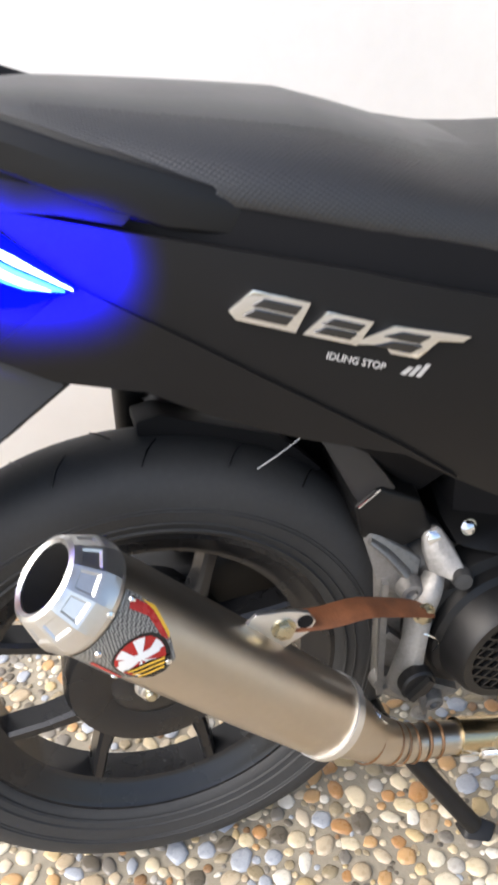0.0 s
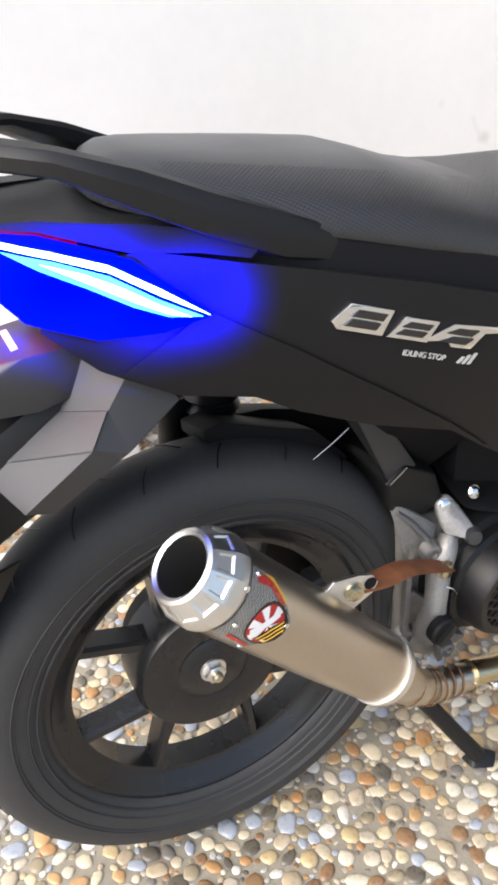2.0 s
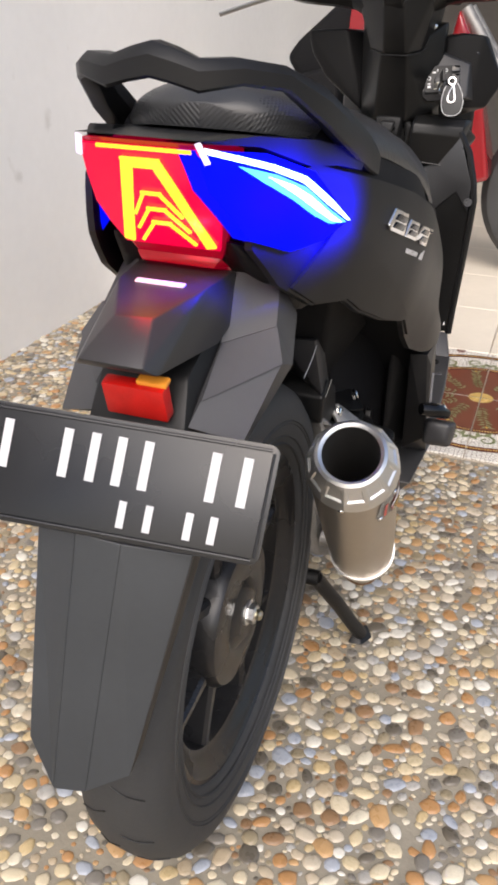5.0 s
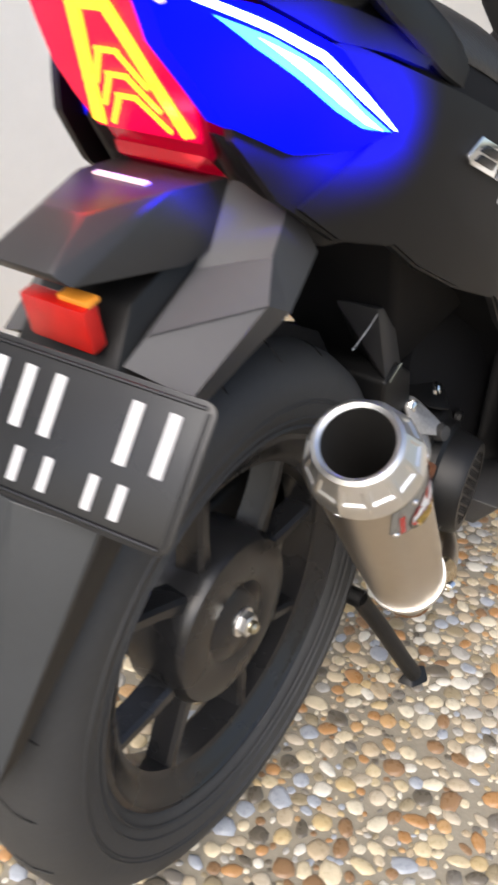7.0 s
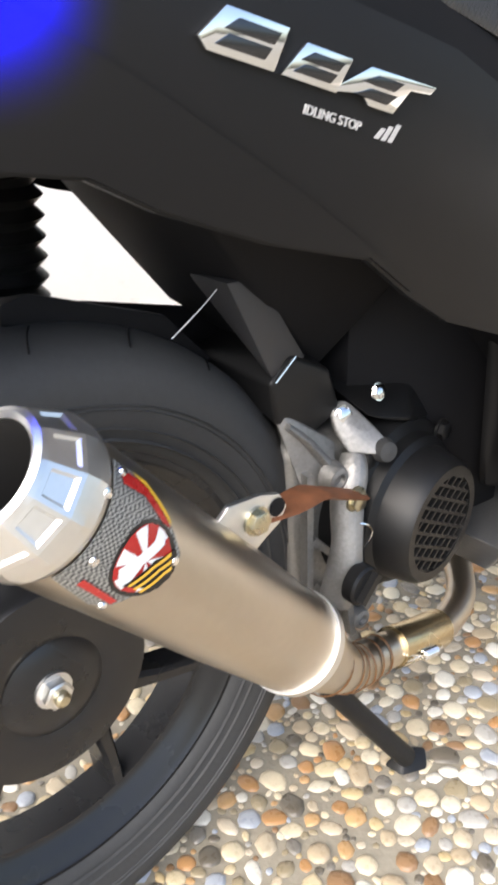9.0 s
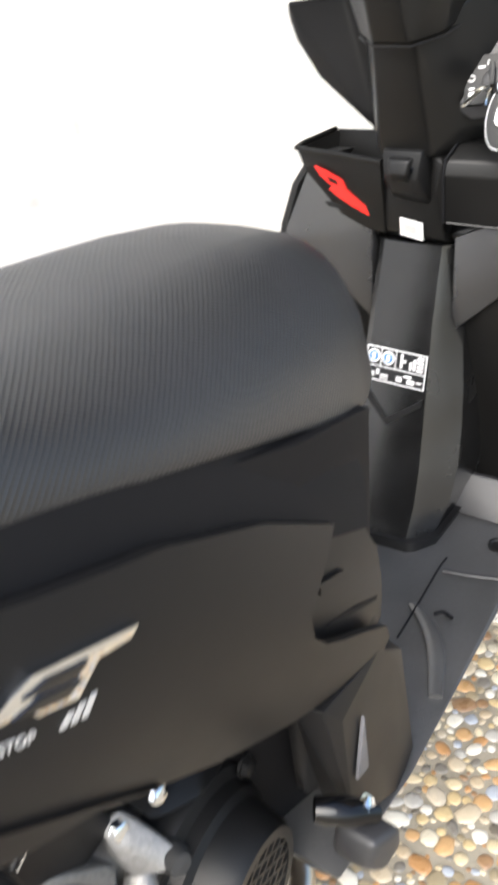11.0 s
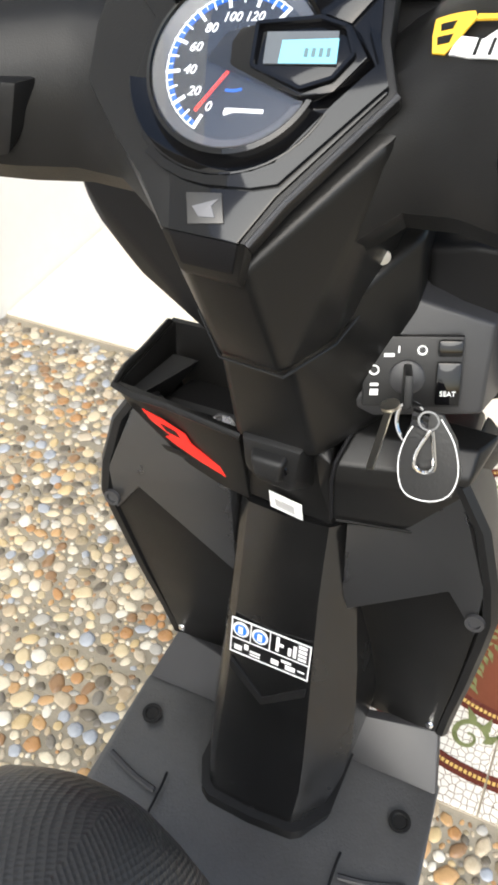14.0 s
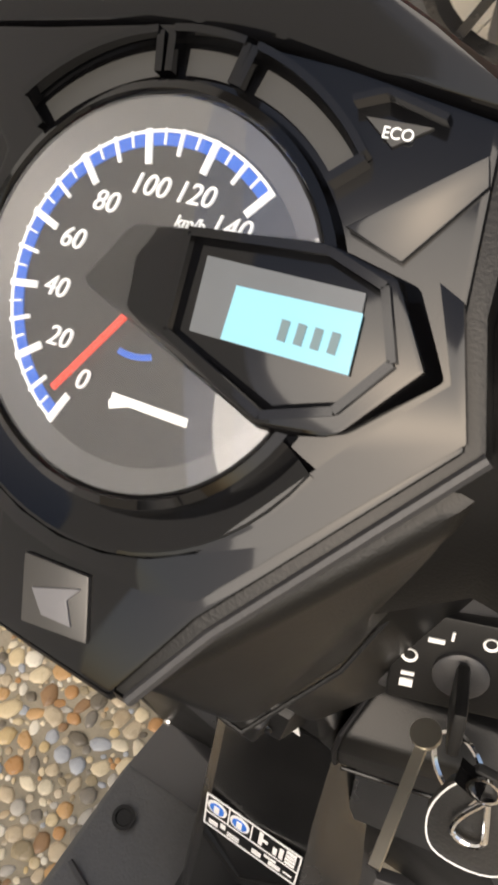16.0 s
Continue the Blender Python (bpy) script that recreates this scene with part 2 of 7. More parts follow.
def hull(points, bev=0.004, seg=2):
    bm = bmesh.new()
    for p in points:
        bm.verts.new(p)
    r = bmesh.ops.convex_hull(bm, input=bm.verts)
    bmesh.ops.delete(bm, geom=[v for v in r["geom_interior"] if isinstance(v, bmesh.types.BMVert)], context="VERTS")
    bmesh.ops.dissolve_limit(bm, angle_limit=radians(4), verts=bm.verts, edges=bm.edges)
    bmesh.ops.recalc_face_normals(bm, faces=bm.faces)
    return bevel(bm, bev, seg, 12)


def box(cx, cy, cz, sx, sy, sz, bev=0.003, rot=None, seg=2):
    bm = bmesh.new()
    bmesh.ops.create_cube(bm, size=1)
    bmesh.ops.scale(bm, vec=(sx, sy, sz), verts=bm.verts)
    bevel(bm, bev, seg)
    m = Matrix.Translation((cx, cy, cz)) @ (rot or Matrix.Identity(4))
    bmesh.ops.transform(bm, matrix=m, verts=bm.verts)
    return bm


def frame_of(axis):
    """A turn that brings z onto the axis."""
    return Vector(axis).normalized().to_track_quat("Z", "Y").to_matrix().to_4x4()


def revolve(profile, origin, axis, seg=32, closed=False, spin=0.0, caps=True):
    """Turns a profile of (along, radius) about an axis."""
    bm = bmesh.new()
    m = Matrix.Translation(origin) @ frame_of(axis)
    rings = []
    for a, r in profile:
        rings.append([bm.verts.new(m @ Vector((r * math.cos(2 * math.pi * i / seg + spin), r * math.sin(2 * math.pi * i / seg + spin), a))) for i in range(seg)])
    pairs = list(zip(rings, rings[1:])) + ([(rings[-1], rings[0])] if closed else [])
    for p, q in pairs:
        for i in range(seg):
            j = (i + 1) % seg
            bm.faces.new((p[i], p[j], q[j], q[i]))
    if caps and not closed:
        for ring in (rings[0], rings[-1]):
            if (ring[0].co - ring[seg // 2].co).length > 1e-4:
                bm.faces.new(ring)
    return bm


def smooth_path(points, n=6):
    pts = [Vector(p) for p in points]
    out = []
    for i in range(len(pts) - 1):
        p0, p1, p2, p3 = pts[max(i - 1, 0)], pts[i], pts[i + 1], pts[min(i + 2, len(pts) - 1)]
        for k in range(n):
            t = k / n
            out.append(0.5 * (2 * p1 + (p2 - p0) * t + (2 * p0 - 5 * p1 + 4 * p2 - p3) * t * t + (3 * p1 - p0 - 3 * p2 + p3) * t**3))
    return out + [pts[-1]]


def tube(points, radius, seg=12, n=6, bm=None, flat=1.0):
    """A round bar along a smooth path; radius may be a list with one value a point."""
    path = smooth_path(points, n) if n > 1 else [Vector(p) for p in points]
    rad = radius if isinstance(radius, (list, tuple)) else [radius] * len(points)
    tab = [(i, r) for i, r in enumerate(rad)]
    bm = bm or bmesh.new()
    rings, side = [], None
    for i, p in enumerate(path):
        d = (path[min(i + 1, len(path) - 1)] - path[max(i - 1, 0)]).normalized()
        if side is None:
            side = d.cross(Vector((0, 0, 1)) if abs(d.z) < 0.9 else Vector((0, 1, 0))).normalized()
        side = (side - d * side.dot(d)).normalized()
        up = side.cross(d)
        r = curve_at(tab, i / max(n, 1)) if n > 1 else rad[i]
        rings.append([bm.verts.new(p + r * (math.cos(2 * math.pi * k / seg) * side + flat * math.sin(2 * math.pi * k / seg) * up)) for k in range(seg)])
    for a, b in zip(rings, rings[1:]):
        for k in range(seg):
            j = (k + 1) % seg
            bm.faces.new((a[k], a[j], b[j], b[k]))
    bm.faces.new(rings[0])
    bm.faces.new(rings[-1])
    return bm


def loft(rings, caps=True):
    """Skins a row of equal closed rings."""
    bm = bmesh.new()
    vr = [[bm.verts.new(p) for p in ring] for ring in rings]
    k = len(vr[0])
    for a, b in zip(vr, vr[1:]):
        for i in range(k):
            j = (i + 1) % k
            bm.faces.new((a[i], a[j], b[j], b[i]))
    if caps:
        bm.faces.new(vr[0])
        bm.faces.new(vr[-1])
    return bm


def shell(outline, surface, thick=0.004, step=0.02, side=-1, bev=0.0015):
    """A curved panel: an outline in x and z laid on a surface y = side * surface(x, z), with thickness inwards."""
    bm = bmesh.new()
    bm.faces.new([bm.verts.new((x, 0, z)) for x, z in outline])
    xs, zs = [p[0] for p in outline], [p[1] for p in outline]
    for lo, hi, ax in ((min(xs), max(xs), 0), (min(zs), max(zs), 2)):
        n = int((hi - lo) / step)
        for i in range(1, n + 1):
            co, no = [0, 0, 0], [0, 0, 0]
            co[ax], no[ax] = lo + (hi - lo) * i / (n + 1), 1
            bmesh.ops.bisect_plane(bm, geom=bm.verts[:] + bm.edges[:] + bm.faces[:], plane_co=co, plane_no=no, dist=1e-6)
    r = bmesh.ops.extrude_face_region(bm, geom=bm.faces[:])
    back = {v for v in r["geom"] if isinstance(v, bmesh.types.BMVert)}
    for v in bm.verts:
        y = surface(v.co.x, v.co.z)
        v.co.y = side * (y - thick if v in back else y)
    bmesh.ops.recalc_face_normals(bm, faces=bm.faces)
    return bm


def bar(a, b, width, depth, up, bev=0.0):
    """A flat strip from a to b, width across, depth along up."""
    a, b, up = Vector(a), Vector(b), Vector(up).normalized()
    s = (b - a).cross(up).normalized() * width / 2
    bm = bmesh.new()
    q = [a - s, a + s, b + s, b - s]
    lo, hi = [bm.verts.new(p) for p in q], [bm.verts.new(p + up * depth) for p in q]
    bm.faces.new(lo)
    bm.faces.new(hi)
    for i in range(4):
        bm.faces.new((lo[i], lo[(i + 1) % 4], hi[(i + 1) % 4], hi[i]))
    return bevel(bm, bev)


def join(*bms):
    out = bmesh.new()
    for b in bms:
        me = bpy.data.meshes.new("tmp")
        b.to_mesh(me)
        b.free()
        out.from_mesh(me)
        bpy.data.meshes.remove(me)
    return out


def hexbolt(origin, axis, r=0.007, h=0.006):
    a = Vector(axis).normalized()
    return join(revolve([(0, r * 1.25), (h * 0.3, r * 1.25)], origin, axis, 20), revolve([(h * 0.3, r), (h * 0.9, r), (h, r * 0.85)], origin, axis, 6))


def text_mesh(body, size, m, depth=0.0006, shear=0.0):
    """Lettering as a mesh, standing at the pose m with x to the right and y up."""
    cu = bpy.data.curves.new("text", "FONT")
    cu.body, cu.size, cu.extrude, cu.align_x, cu.align_y, cu.shear = body, size, depth, "CENTER", "CENTER", shear
    ob = bpy.data.objects.new("text", cu)
    scene.collection.objects.link(ob)
    me = bpy.data.meshes.new_from_object(ob.evaluated_get(bpy.context.evaluated_depsgraph_get()))
    bpy.data.objects.remove(ob)
    bpy.data.curves.remove(cu)
    bm = bmesh.new()
    bm.from_mesh(me)
    bpy.data.meshes.remove(me)
    bmesh.ops.transform(bm, matrix=m, verts=bm.verts)
    return bm


def plane_pose(origin, right, up):
    """A pose whose x runs along right and y along up."""
    r = Vector(right).normalized()
    n = r.cross(Vector(up)).normalized()
    u = n.cross(r)
    m = Matrix((r, u, n)).transposed().to_4x4()
    m.translation = origin
    return m


# ---- the place ----
WALL_Y = 1.035
M_WALL = mat("white_plaster", (0.86, 0.845, 0.81), 0.8, 0, 0.05, 2.0, 0.25, 60)
_n, _l = M_WALL.node_tree.nodes, M_WALL.node_tree.links
_co, _sp, _rp, _mx = (_n.new("ShaderNode" + k) for k in ("TexCoord", "TexNoise", "MapRange", "Mix"))
_sp.inputs["Scale"].default_value, _sp.inputs["Detail"].default_value = 7.0, 6.0
_rp.inputs[1].default_value, _rp.inputs[2].default_value, _rp.inputs[4].default_value = 0.69, 0.76, 0.32
_mx.data_type = "RGBA"
_mx.inputs[7].default_value = (0.42, 0.39, 0.33, 1)
_p = _n["Principled BSDF"]
_old = _p.inputs["Base Color"].links[0].from_socket
_l.new(_co.outputs["Object"], _sp.inputs["Vector"])
_l.new(_sp.outputs[0], _rp.inputs[0])
_l.new(_rp.outputs[0], _mx.inputs[0])
_l.new(_old, _mx.inputs[6])
_l.new(_mx.outputs[2], _p.inputs["Base Color"])
M_GROUT = mat("pebble_cement", (0.27, 0.24, 0.185), 0.75, 0, 0.25, 9, 0.5, 250)
M_TILE = mat("cream_tile", (0.78, 0.71, 0.59), 0.18, 0, 0.06, 3)
M_JOINT = mat("tile_joint", (0.40, 0.35, 0.28), 0.8)
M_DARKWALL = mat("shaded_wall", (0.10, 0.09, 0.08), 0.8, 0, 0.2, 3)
M_PEB = varied("river_pebble", [tuple(0.83 * v for v in c) for c in [(0.60, 0.46, 0.25), (0.64, 0.53, 0.34), (0.48, 0.26, 0.11), (0.30, 0.18, 0.095), (0.72, 0.65, 0.50), (0.15, 0.13, 0.10), (0.55, 0.34, 0.16), (0.55, 0.46, 0.33), (0.40, 0.43, 0.48), (0.34, 0.28, 0.18), (0.50, 0.40, 0.27), (0.58, 0.50, 0.38), (0.70, 0.60, 0.42), (0.22, 0.20, 0.17), (0.78, 0.74, 0.64), (0.46, 0.44, 0.40)]], 0.30, 0.25)

ground = tagged(finish(box(1.0, 0, -0.05, 40, 40, 0.09, 0), "ground", M_GROUT), "grey cement bed of the pebble floor, slightly sandy", "floor", kind="structure")

wall = tagged(finish(box(1.55, WALL_Y + 0.06, 1.29, 8.1, 0.12, 2.60, 0), "wall_north", M_WALL), "white plastered wall with small grey stains", "wall", kind="structure")
PEB_X0, PEB_X1, PEB_Y0, PEB_Y1 = -0.75, 1.615, -0.75, WALL_Y
MOS = (0.98, 1.645, -0.51, 0.155)
XJ = [-0.52, -0.145, 0.23, 0.605, 0.98, 1.355]
YJ = [-0.99, -0.615, -0.24, 0.135, 0.51, 0.885]


def pebble_shapes(n):
    """Rounded flat stones, each its own outline."""
    out = []
    rng = random.Random(5)
    for _ in range(n):
        a, b, h = rng.uniform(0.8, 1.25), rng.uniform(0.62, 0.98), rng.uniform(0.19, 0.31)
        k = 9
        ph = [rng.uniform(-0.13, 0.13) for _ in range(k)]
        vs = []
        b *= 0.95
        for r, z in ((1.0, 0.0), (0.93, 0.5), (0.62, 0.9)):
            for i in range(k):
                t = 2 * math.pi * i / k
                rr = r * (1 + ph[i])
                vs.append((a * rr * math.cos(t), b * rr * math.sin(t), h * z))
        vs.append((0, 0, h))
        fs = [(ring * k + i, ring * k + (i + 1) % k, (ring + 1) * k + (i + 1) % k, (ring + 1) * k + i) for ring in range(2) for i in range(k)]
        fs += [(2 * k + i, 2 * k + (i + 1) % k, 3 * k) for i in range(k)]
        out.append((np.array(vs), fs))
    return out


def scatter_pebbles():
    """Stones packed without overlap by a jittered search on a grid."""
    rng = random.Random(11)
    cell, placed, grid = 0.017, [], {}
    for radius, tries in ((0.0126, 9000), (0.0106, 26000), (0.0086, 50000), (0.0064, 70000), (0.0045, 80000), (0.0034, 60000)):
        for _ in range(tries):
            x, y = rng.uniform(PEB_X0, PEB_X1), rng.uniform(PEB_Y0, PEB_Y1)
            if MOS[0] - 0.01 < x and MOS[2] - 0.01 < y < MOS[3] + 0.01:
                continue
            r = radius * rng.uniform(0.88, 1.12)
            if min(abs(x - j) for j in XJ) < r * 0.9 + 0.001 or min(abs(y - j) for j in YJ) < r * 0.9 + 0.001:
                continue
            gx, gy = int(x // cell), int(y // cell)
            ok = True
            for i in range(gx - 2, gx + 3):
                for j in range(gy - 2, gy + 3):
                    for px, py, pr in grid.get((i, j), ()):
                        if (px - x) ** 2 + (py - y) ** 2 < (0.83 * (pr + r)) ** 2:
                            ok = False
                            break
                    if not ok:
                        break
                if not ok:
                    break
            if ok:
                grid.setdefault((gx, gy), []).append((x, y, r))
                placed.append((x, y, r))
    return placed


def build_pebbles():
    shapes, rng = pebble_shapes(14), random.Random(3)
    meshes = []
    for i, (vs, fs) in enumerate(shapes):
        me = bpy.data.meshes.new("pebble")
        me.from_pydata((vs * 0.0125).tolist(), [], fs)
        me.polygons.foreach_set("use_smooth", [True] * len(fs))
        me.materials.append(M_PEB)
        meshes.append(me)
    near, verts, faces, base = 0, [], [], 0
    stones = scatter_pebbles()
    for x, y, r in stones:
        k, t, z = rng.randrange(14), rng.uniform(0, 6.283), -0.0055 + rng.uniform(0, 0.0022)
        if near < 300 and 0.02 < x < 0.34 and -0.36 < y < -0.04:
            ob = new("pebble", meshes[k])
            ob.matrix_basis = Matrix.LocRotScale((x, y, z), Euler((rng.uniform(-0.1, 0.1), rng.uniform(-0.1, 0.1), t)), Vector((1, 1, 1)) * (r / 0.0125))
            ob.parent = ground
            near += 1
        else:
            vs, fs = shapes[k]
            c, s = math.cos(t), math.sin(t)
            p = vs * r
            q = np.stack([p[:, 0] * c - p[:, 1] * s + x, p[:, 0] * s + p[:, 1] * c + y, p[:, 2] + z], 1)
            verts.append(q)
            faces += [tuple(v + base for v in f) for f in fs]
            base += len(vs)
    me = bpy.data.meshes.new("pebbles")
    me.from_pydata(np.concatenate(verts).tolist(), [], faces)
    me.polygons.foreach_set("use_smooth", [True] * len(faces))
    me.materials.append(M_PEB)
    ob = new("pebbles", me)
    ob.parent = ground
    tagged(ob, "smooth mixed river pebbles set in cement", kind="stuff")


tagged(finish(box(-0.55, WALL_Y - 0.115, 0.16, 1.5, 0.23, 0.33, 0.01), "wall_ledge", M_WALL), "low white plastered ledge along the wall", "ledge", kind="structure")

# cream floor tiles beyond the pebbles, each with its own edge
tile_floor = tagged(finish(box(3.6, -0.557, -0.0045, 3.94, 3.184, 0.005, 0), "tile_floor", M_JOINT), "glossy cream ceramic tile floor", "floor", kind="structure")
_t = bpy.data.meshes.new("tile")
_b = box(0, 0, 0, 0.397, 0.397, 0.008, 0.0015, seg=1)
_b.to_mesh(_t)
_b.free()
_t.materials.append(M_TILE)
for i in range(9):
    for j in range(7):
        o = new("tile", _t)
        o.location = (1.632 + 0.2 + 0.4 * i - tile_floor.location.x, -1.766 + 0.4 * j + 0.2, 0.0)
        o.parent = tile_floor

# unseen roof added over the tiled part to shade it and the wall's end
tagged(finish(box(3.65, -0.45, 3.06, 4.0, 3.9, 0.10, 0), "ceiling", mat("shade_soffit", (0.30, 0.28, 0.25), 0.8, 0, 0.08, 2)), "unseen grey ceiling added over the tiles to shade the porch end", "ceiling", kind="structure")

# assumed wall behind the tiles, the porch's dimness put into its colour
tagged(finish(box(5.6, -0.6, 1.5, 0.12, 3.2, 3.0, 0), "wall_east", M_DARKWALL), "assumed end wall of the porch, its brown-grey darkened for shade", "wall", kind="structure")


# ---- the scooter ----
scooter = empty("scooter", (0, 0, 0), "satin black scooter on its centre stand with short steel exhaust", "scooter")
S = scooter


def body_w(x, z):
    """Half width of the side panels."""
    zc = curve_at([(-0.15, 0.72), (0, 0.70), (0.1, 0.675), (0.25, 0.62), (0.4, 0.52), (0.55, 0.44)], x)
    w = curve_at([(-0.18, 0.030), (-0.15, 0.046), (-0.1, 0.073), (0, 0.105), (0.1, 0.129), (0.2, 0.145), (0.3, 0.154), (0.4, 0.160), (0.5, 0.160), (0.58, 0.15)], x)
    d = z - zc
    return w - (1.6 * d * d + 0.05 * d if d > 0 else 1.5 * d * d)


PANEL = [(-0.115, 0.735), (-0.035, 0.742), (0.08, 0.714), (0.17, 0.690), (0.27, 0.656), (0.345, 0.618), (0.410, 0.574), (0.389, 0.560), (0.366, 0.541), (0.370, 0.522), (0.384, 0.505), (0.404, 0.491), (0.432, 0.474), (0.466, 0.450), (0.476, 0.430), (0.470, 0.420), (0.423, 0.432), (0.362, 0.452), (0.297, 0.480), (0.25, 0.512), (0.208, 0.545), (0.136, 0.567), (0.072, 0.594), (0.036, 0.615), (-0.02, 0.625), (-0.075, 0.655), (-0.11, 0.69)]
STRIP = [(-0.04, 0.747), (0.0, 0.765), (0.10, 0.742), (0.25, 0.699), (0.40, 0.655), (0.475, 0.618), (0.482, 0.560), (0.468, 0.530), (0.41, 0.560), (0.34, 0.61), (0.27, 0.65), (0.17, 0.685), (0.08, 0.708)]
for side in (-1, 1):
    part("side_panel", shell(PANEL, body_w, 0.006, 0.018, side), M_PANEL, S, "satin black body panel")
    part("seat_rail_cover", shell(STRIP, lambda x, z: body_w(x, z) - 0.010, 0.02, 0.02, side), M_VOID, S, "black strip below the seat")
    # the hollow at the panel's front end, with a slit painted black and a small ledge
    NOOK = [(0.36, 0.535), (0.40, 0.572), (0.420, 0.562), (0.462, 0.540), (0.480, 0.505), (0.486, 0.435), (0.42, 0.455), (0.365, 0.50)]
    nook = part("panel_hollow", shell(NOOK, lambda x, z: body_w(x, z) - 0.013, 0.006, 0.02, side), M_PANEL, S)
    part("hollow_slit", shell([(0.405, 0.498), (0.440, 0.484), (0.474, 0.466), (0.474, 0.463), (0.440, 0.479), (0.405, 0.494)], lambda x, z: body_w(x, z) - 0.0125, 0.003, 0.02, side), M_VOID, nook)
    part("hollow_ledge", shell([(0.392, 0.541), (0.424, 0.528), (0.430, 0.520), (0.394, 0.532)], lambda x, z: body_w(x, z) - 0.009, 0.006, 0.02, side), M_PANEL, nook)
    # a raised crease runs along the lower half of the panel
    LOW = [(0.0, 0.697), (0.065, 0.655), (0.144, 0.600), (0.205, 0.555), (0.25, 0.515), (0.208, 0.547), (0.136, 0.569), (0.072, 0.596), (0.036, 0.617), (-0.02, 0.627), (-0.06, 0.65)]
    part("lower_panel", shell(LOW, lambda x, z: body_w(x, z) + 0.003, 0.006, 0.02, side), M_PANEL, S)

# black core added inside the body to keep its gaps dark and closed
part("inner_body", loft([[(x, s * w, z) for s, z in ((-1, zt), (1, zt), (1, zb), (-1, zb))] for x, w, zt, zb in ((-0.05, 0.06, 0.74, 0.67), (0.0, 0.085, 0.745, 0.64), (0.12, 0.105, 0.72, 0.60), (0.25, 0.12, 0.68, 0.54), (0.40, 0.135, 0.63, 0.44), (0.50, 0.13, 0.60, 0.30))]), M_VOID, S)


# seat
def seat_ring(x, n=28):
    w = curve_at([(-0.050, 0.024), (-0.044, 0.046), (-0.026, 0.068), (0.0, 0.086), (0.12, 0.118), (0.25, 0.130), (0.38, 0.131), (0.48, 0.126), (0.53, 0.116), (0.56, 0.103), (0.585, 0.085), (0.60, 0.066), (0.612, 0.032)], x)
    top = curve_at([(-0.050, 0.782), (-0.036, 0.792), (-0.02, 0.7955), (0.05, 0.786), (0.115, 0.776), (0.17, 0.767), (0.21, 0.753), (0.25, 0.737), (0.30, 0.7245), (0.35, 0.7195), (0.42, 0.714), (0.48, 0.708), (0.53, 0.698), (0.575, 0.682), (0.60, 0.664), (0.612, 0.645)], x)
    low = curve_at([(-0.05, 0.770), (-0.02, 0.764), (0.10, 0.738), (0.25, 0.694), (0.40, 0.640), (0.50, 0.600), (0.58, 0.595), (0.62, 0.620)], x)
    out = []
    for i in range(n):
        t = 2 * math.pi * i / n
        c, s = math.cos(t), math.sin(t)
        y = w * math.copysign(abs(c) ** 0.55, c)
        h = (top - low)
        z = low + h * (math.copysign(abs(s) ** 0.62, s) if s > 0 else 0.0) + (-0.006 if s < -0.2 else 0)
        if s > 0:
            y *= 1 - 0.30 * max(0, (z - low) / h) ** 1.6
        out.append((x, y, z))
    return out


_sx = [-0.050, -0.048, -0.044, -0.036, -0.024, -0.005, 0.02, 0.07, 0.12, 0.17, 0.21, 0.25, 0.29, 0.33, 0.37, 0.42, 0.47, 0.51, 0.53, 0.552, 0.572, 0.587, 0.598, 0.606, 0.611]
seat = part("seat", loft([seat_ring(x) for x in _sx]), M_SEATG, S, "black grained vinyl seat, rear top smooth and lighter for grazing light", 60)
# the rear top's lighter, grainless vinyl stands in for grazing light on it
seat.data.materials.append(M_SEAT)
for poly in seat.data.polygons:
    c = poly.center
    edge = curve_at([(-0.14, 0.02), (0.0, 0.055), (0.12, 0.074), (0.22, 0.060), (0.31, 0.0)], c.x)
    if poly.normal.z > 0.3 and abs(c.y) < edge:
        poly.material_index = 1

# grab rail behind the seat
# a broad blade: at each station the plan place, the upper and lower height and the breadth of its top
RAIL = [(-0.135, 0.0, 0.827, 0.804, 0.022), (-0.134, -0.016, 0.823, 0.801, 0.022), (-0.131, -0.034, 0.817, 0.796, 0.022), (-0.117, -0.060, 0.818, 0.801, 0.021), (-0.085, -0.082, 0.813, 0.796, 0.020), (-0.035, -0.098, 0.797, 0.769, 0.020), (0.015, -0.107, 0.775, 0.744, 0.021), (0.060, -0.112, 0.757, 0.724, 0.020), (0.098, -0.112, 0.741, 0.714, 0.016), (0.118, -0.109, 0.727, 0.710, 0.010), (0.126, -0.105, 0.716, 0.711, 0.004)]


def rail_ring(k):
    x, y, zt, zb, b = RAIL[k]
    p, q = RAIL[max(k - 1, 0)], RAIL[min(k + 1, len(RAIL) - 1)]
    d = Vector((q[0] - p[0], q[1] - p[1], 0)).normalized()
    if k == 0:
        d = Vector((0, -1, 0))
    o = Vector((d.y, -d.x, 0))
    if o.dot(Vector((x - 0.05, y, 0))) < 0:
        o = -o
    c, m = Vector((x, y, 0)), (zt + zb) / 2
    return [c + o * (u * b) + Vector((0, 0, z)) for u, z in ((-0.18, zt), (-0.08, zt - 0.0015), (0.12, zt - 0.35 * (zt - zb)), (0.10, zb + 0.002), (0.0, zb), (-0.55, zb + 0.003), (-0.95, m), (-1.0, zt - 0.004), (-0.85, zt))]


_half = [rail_ring(k) for k in range(len(RAIL))]
_other = [[Vector((p.x, -p.y, p.z)) for p in ring] for ring in _half[1:]]
part("grab_rail", loft(list(reversed(_half)) + _other), M_PLASTIC, S, "broad black plastic grab rail", 28)

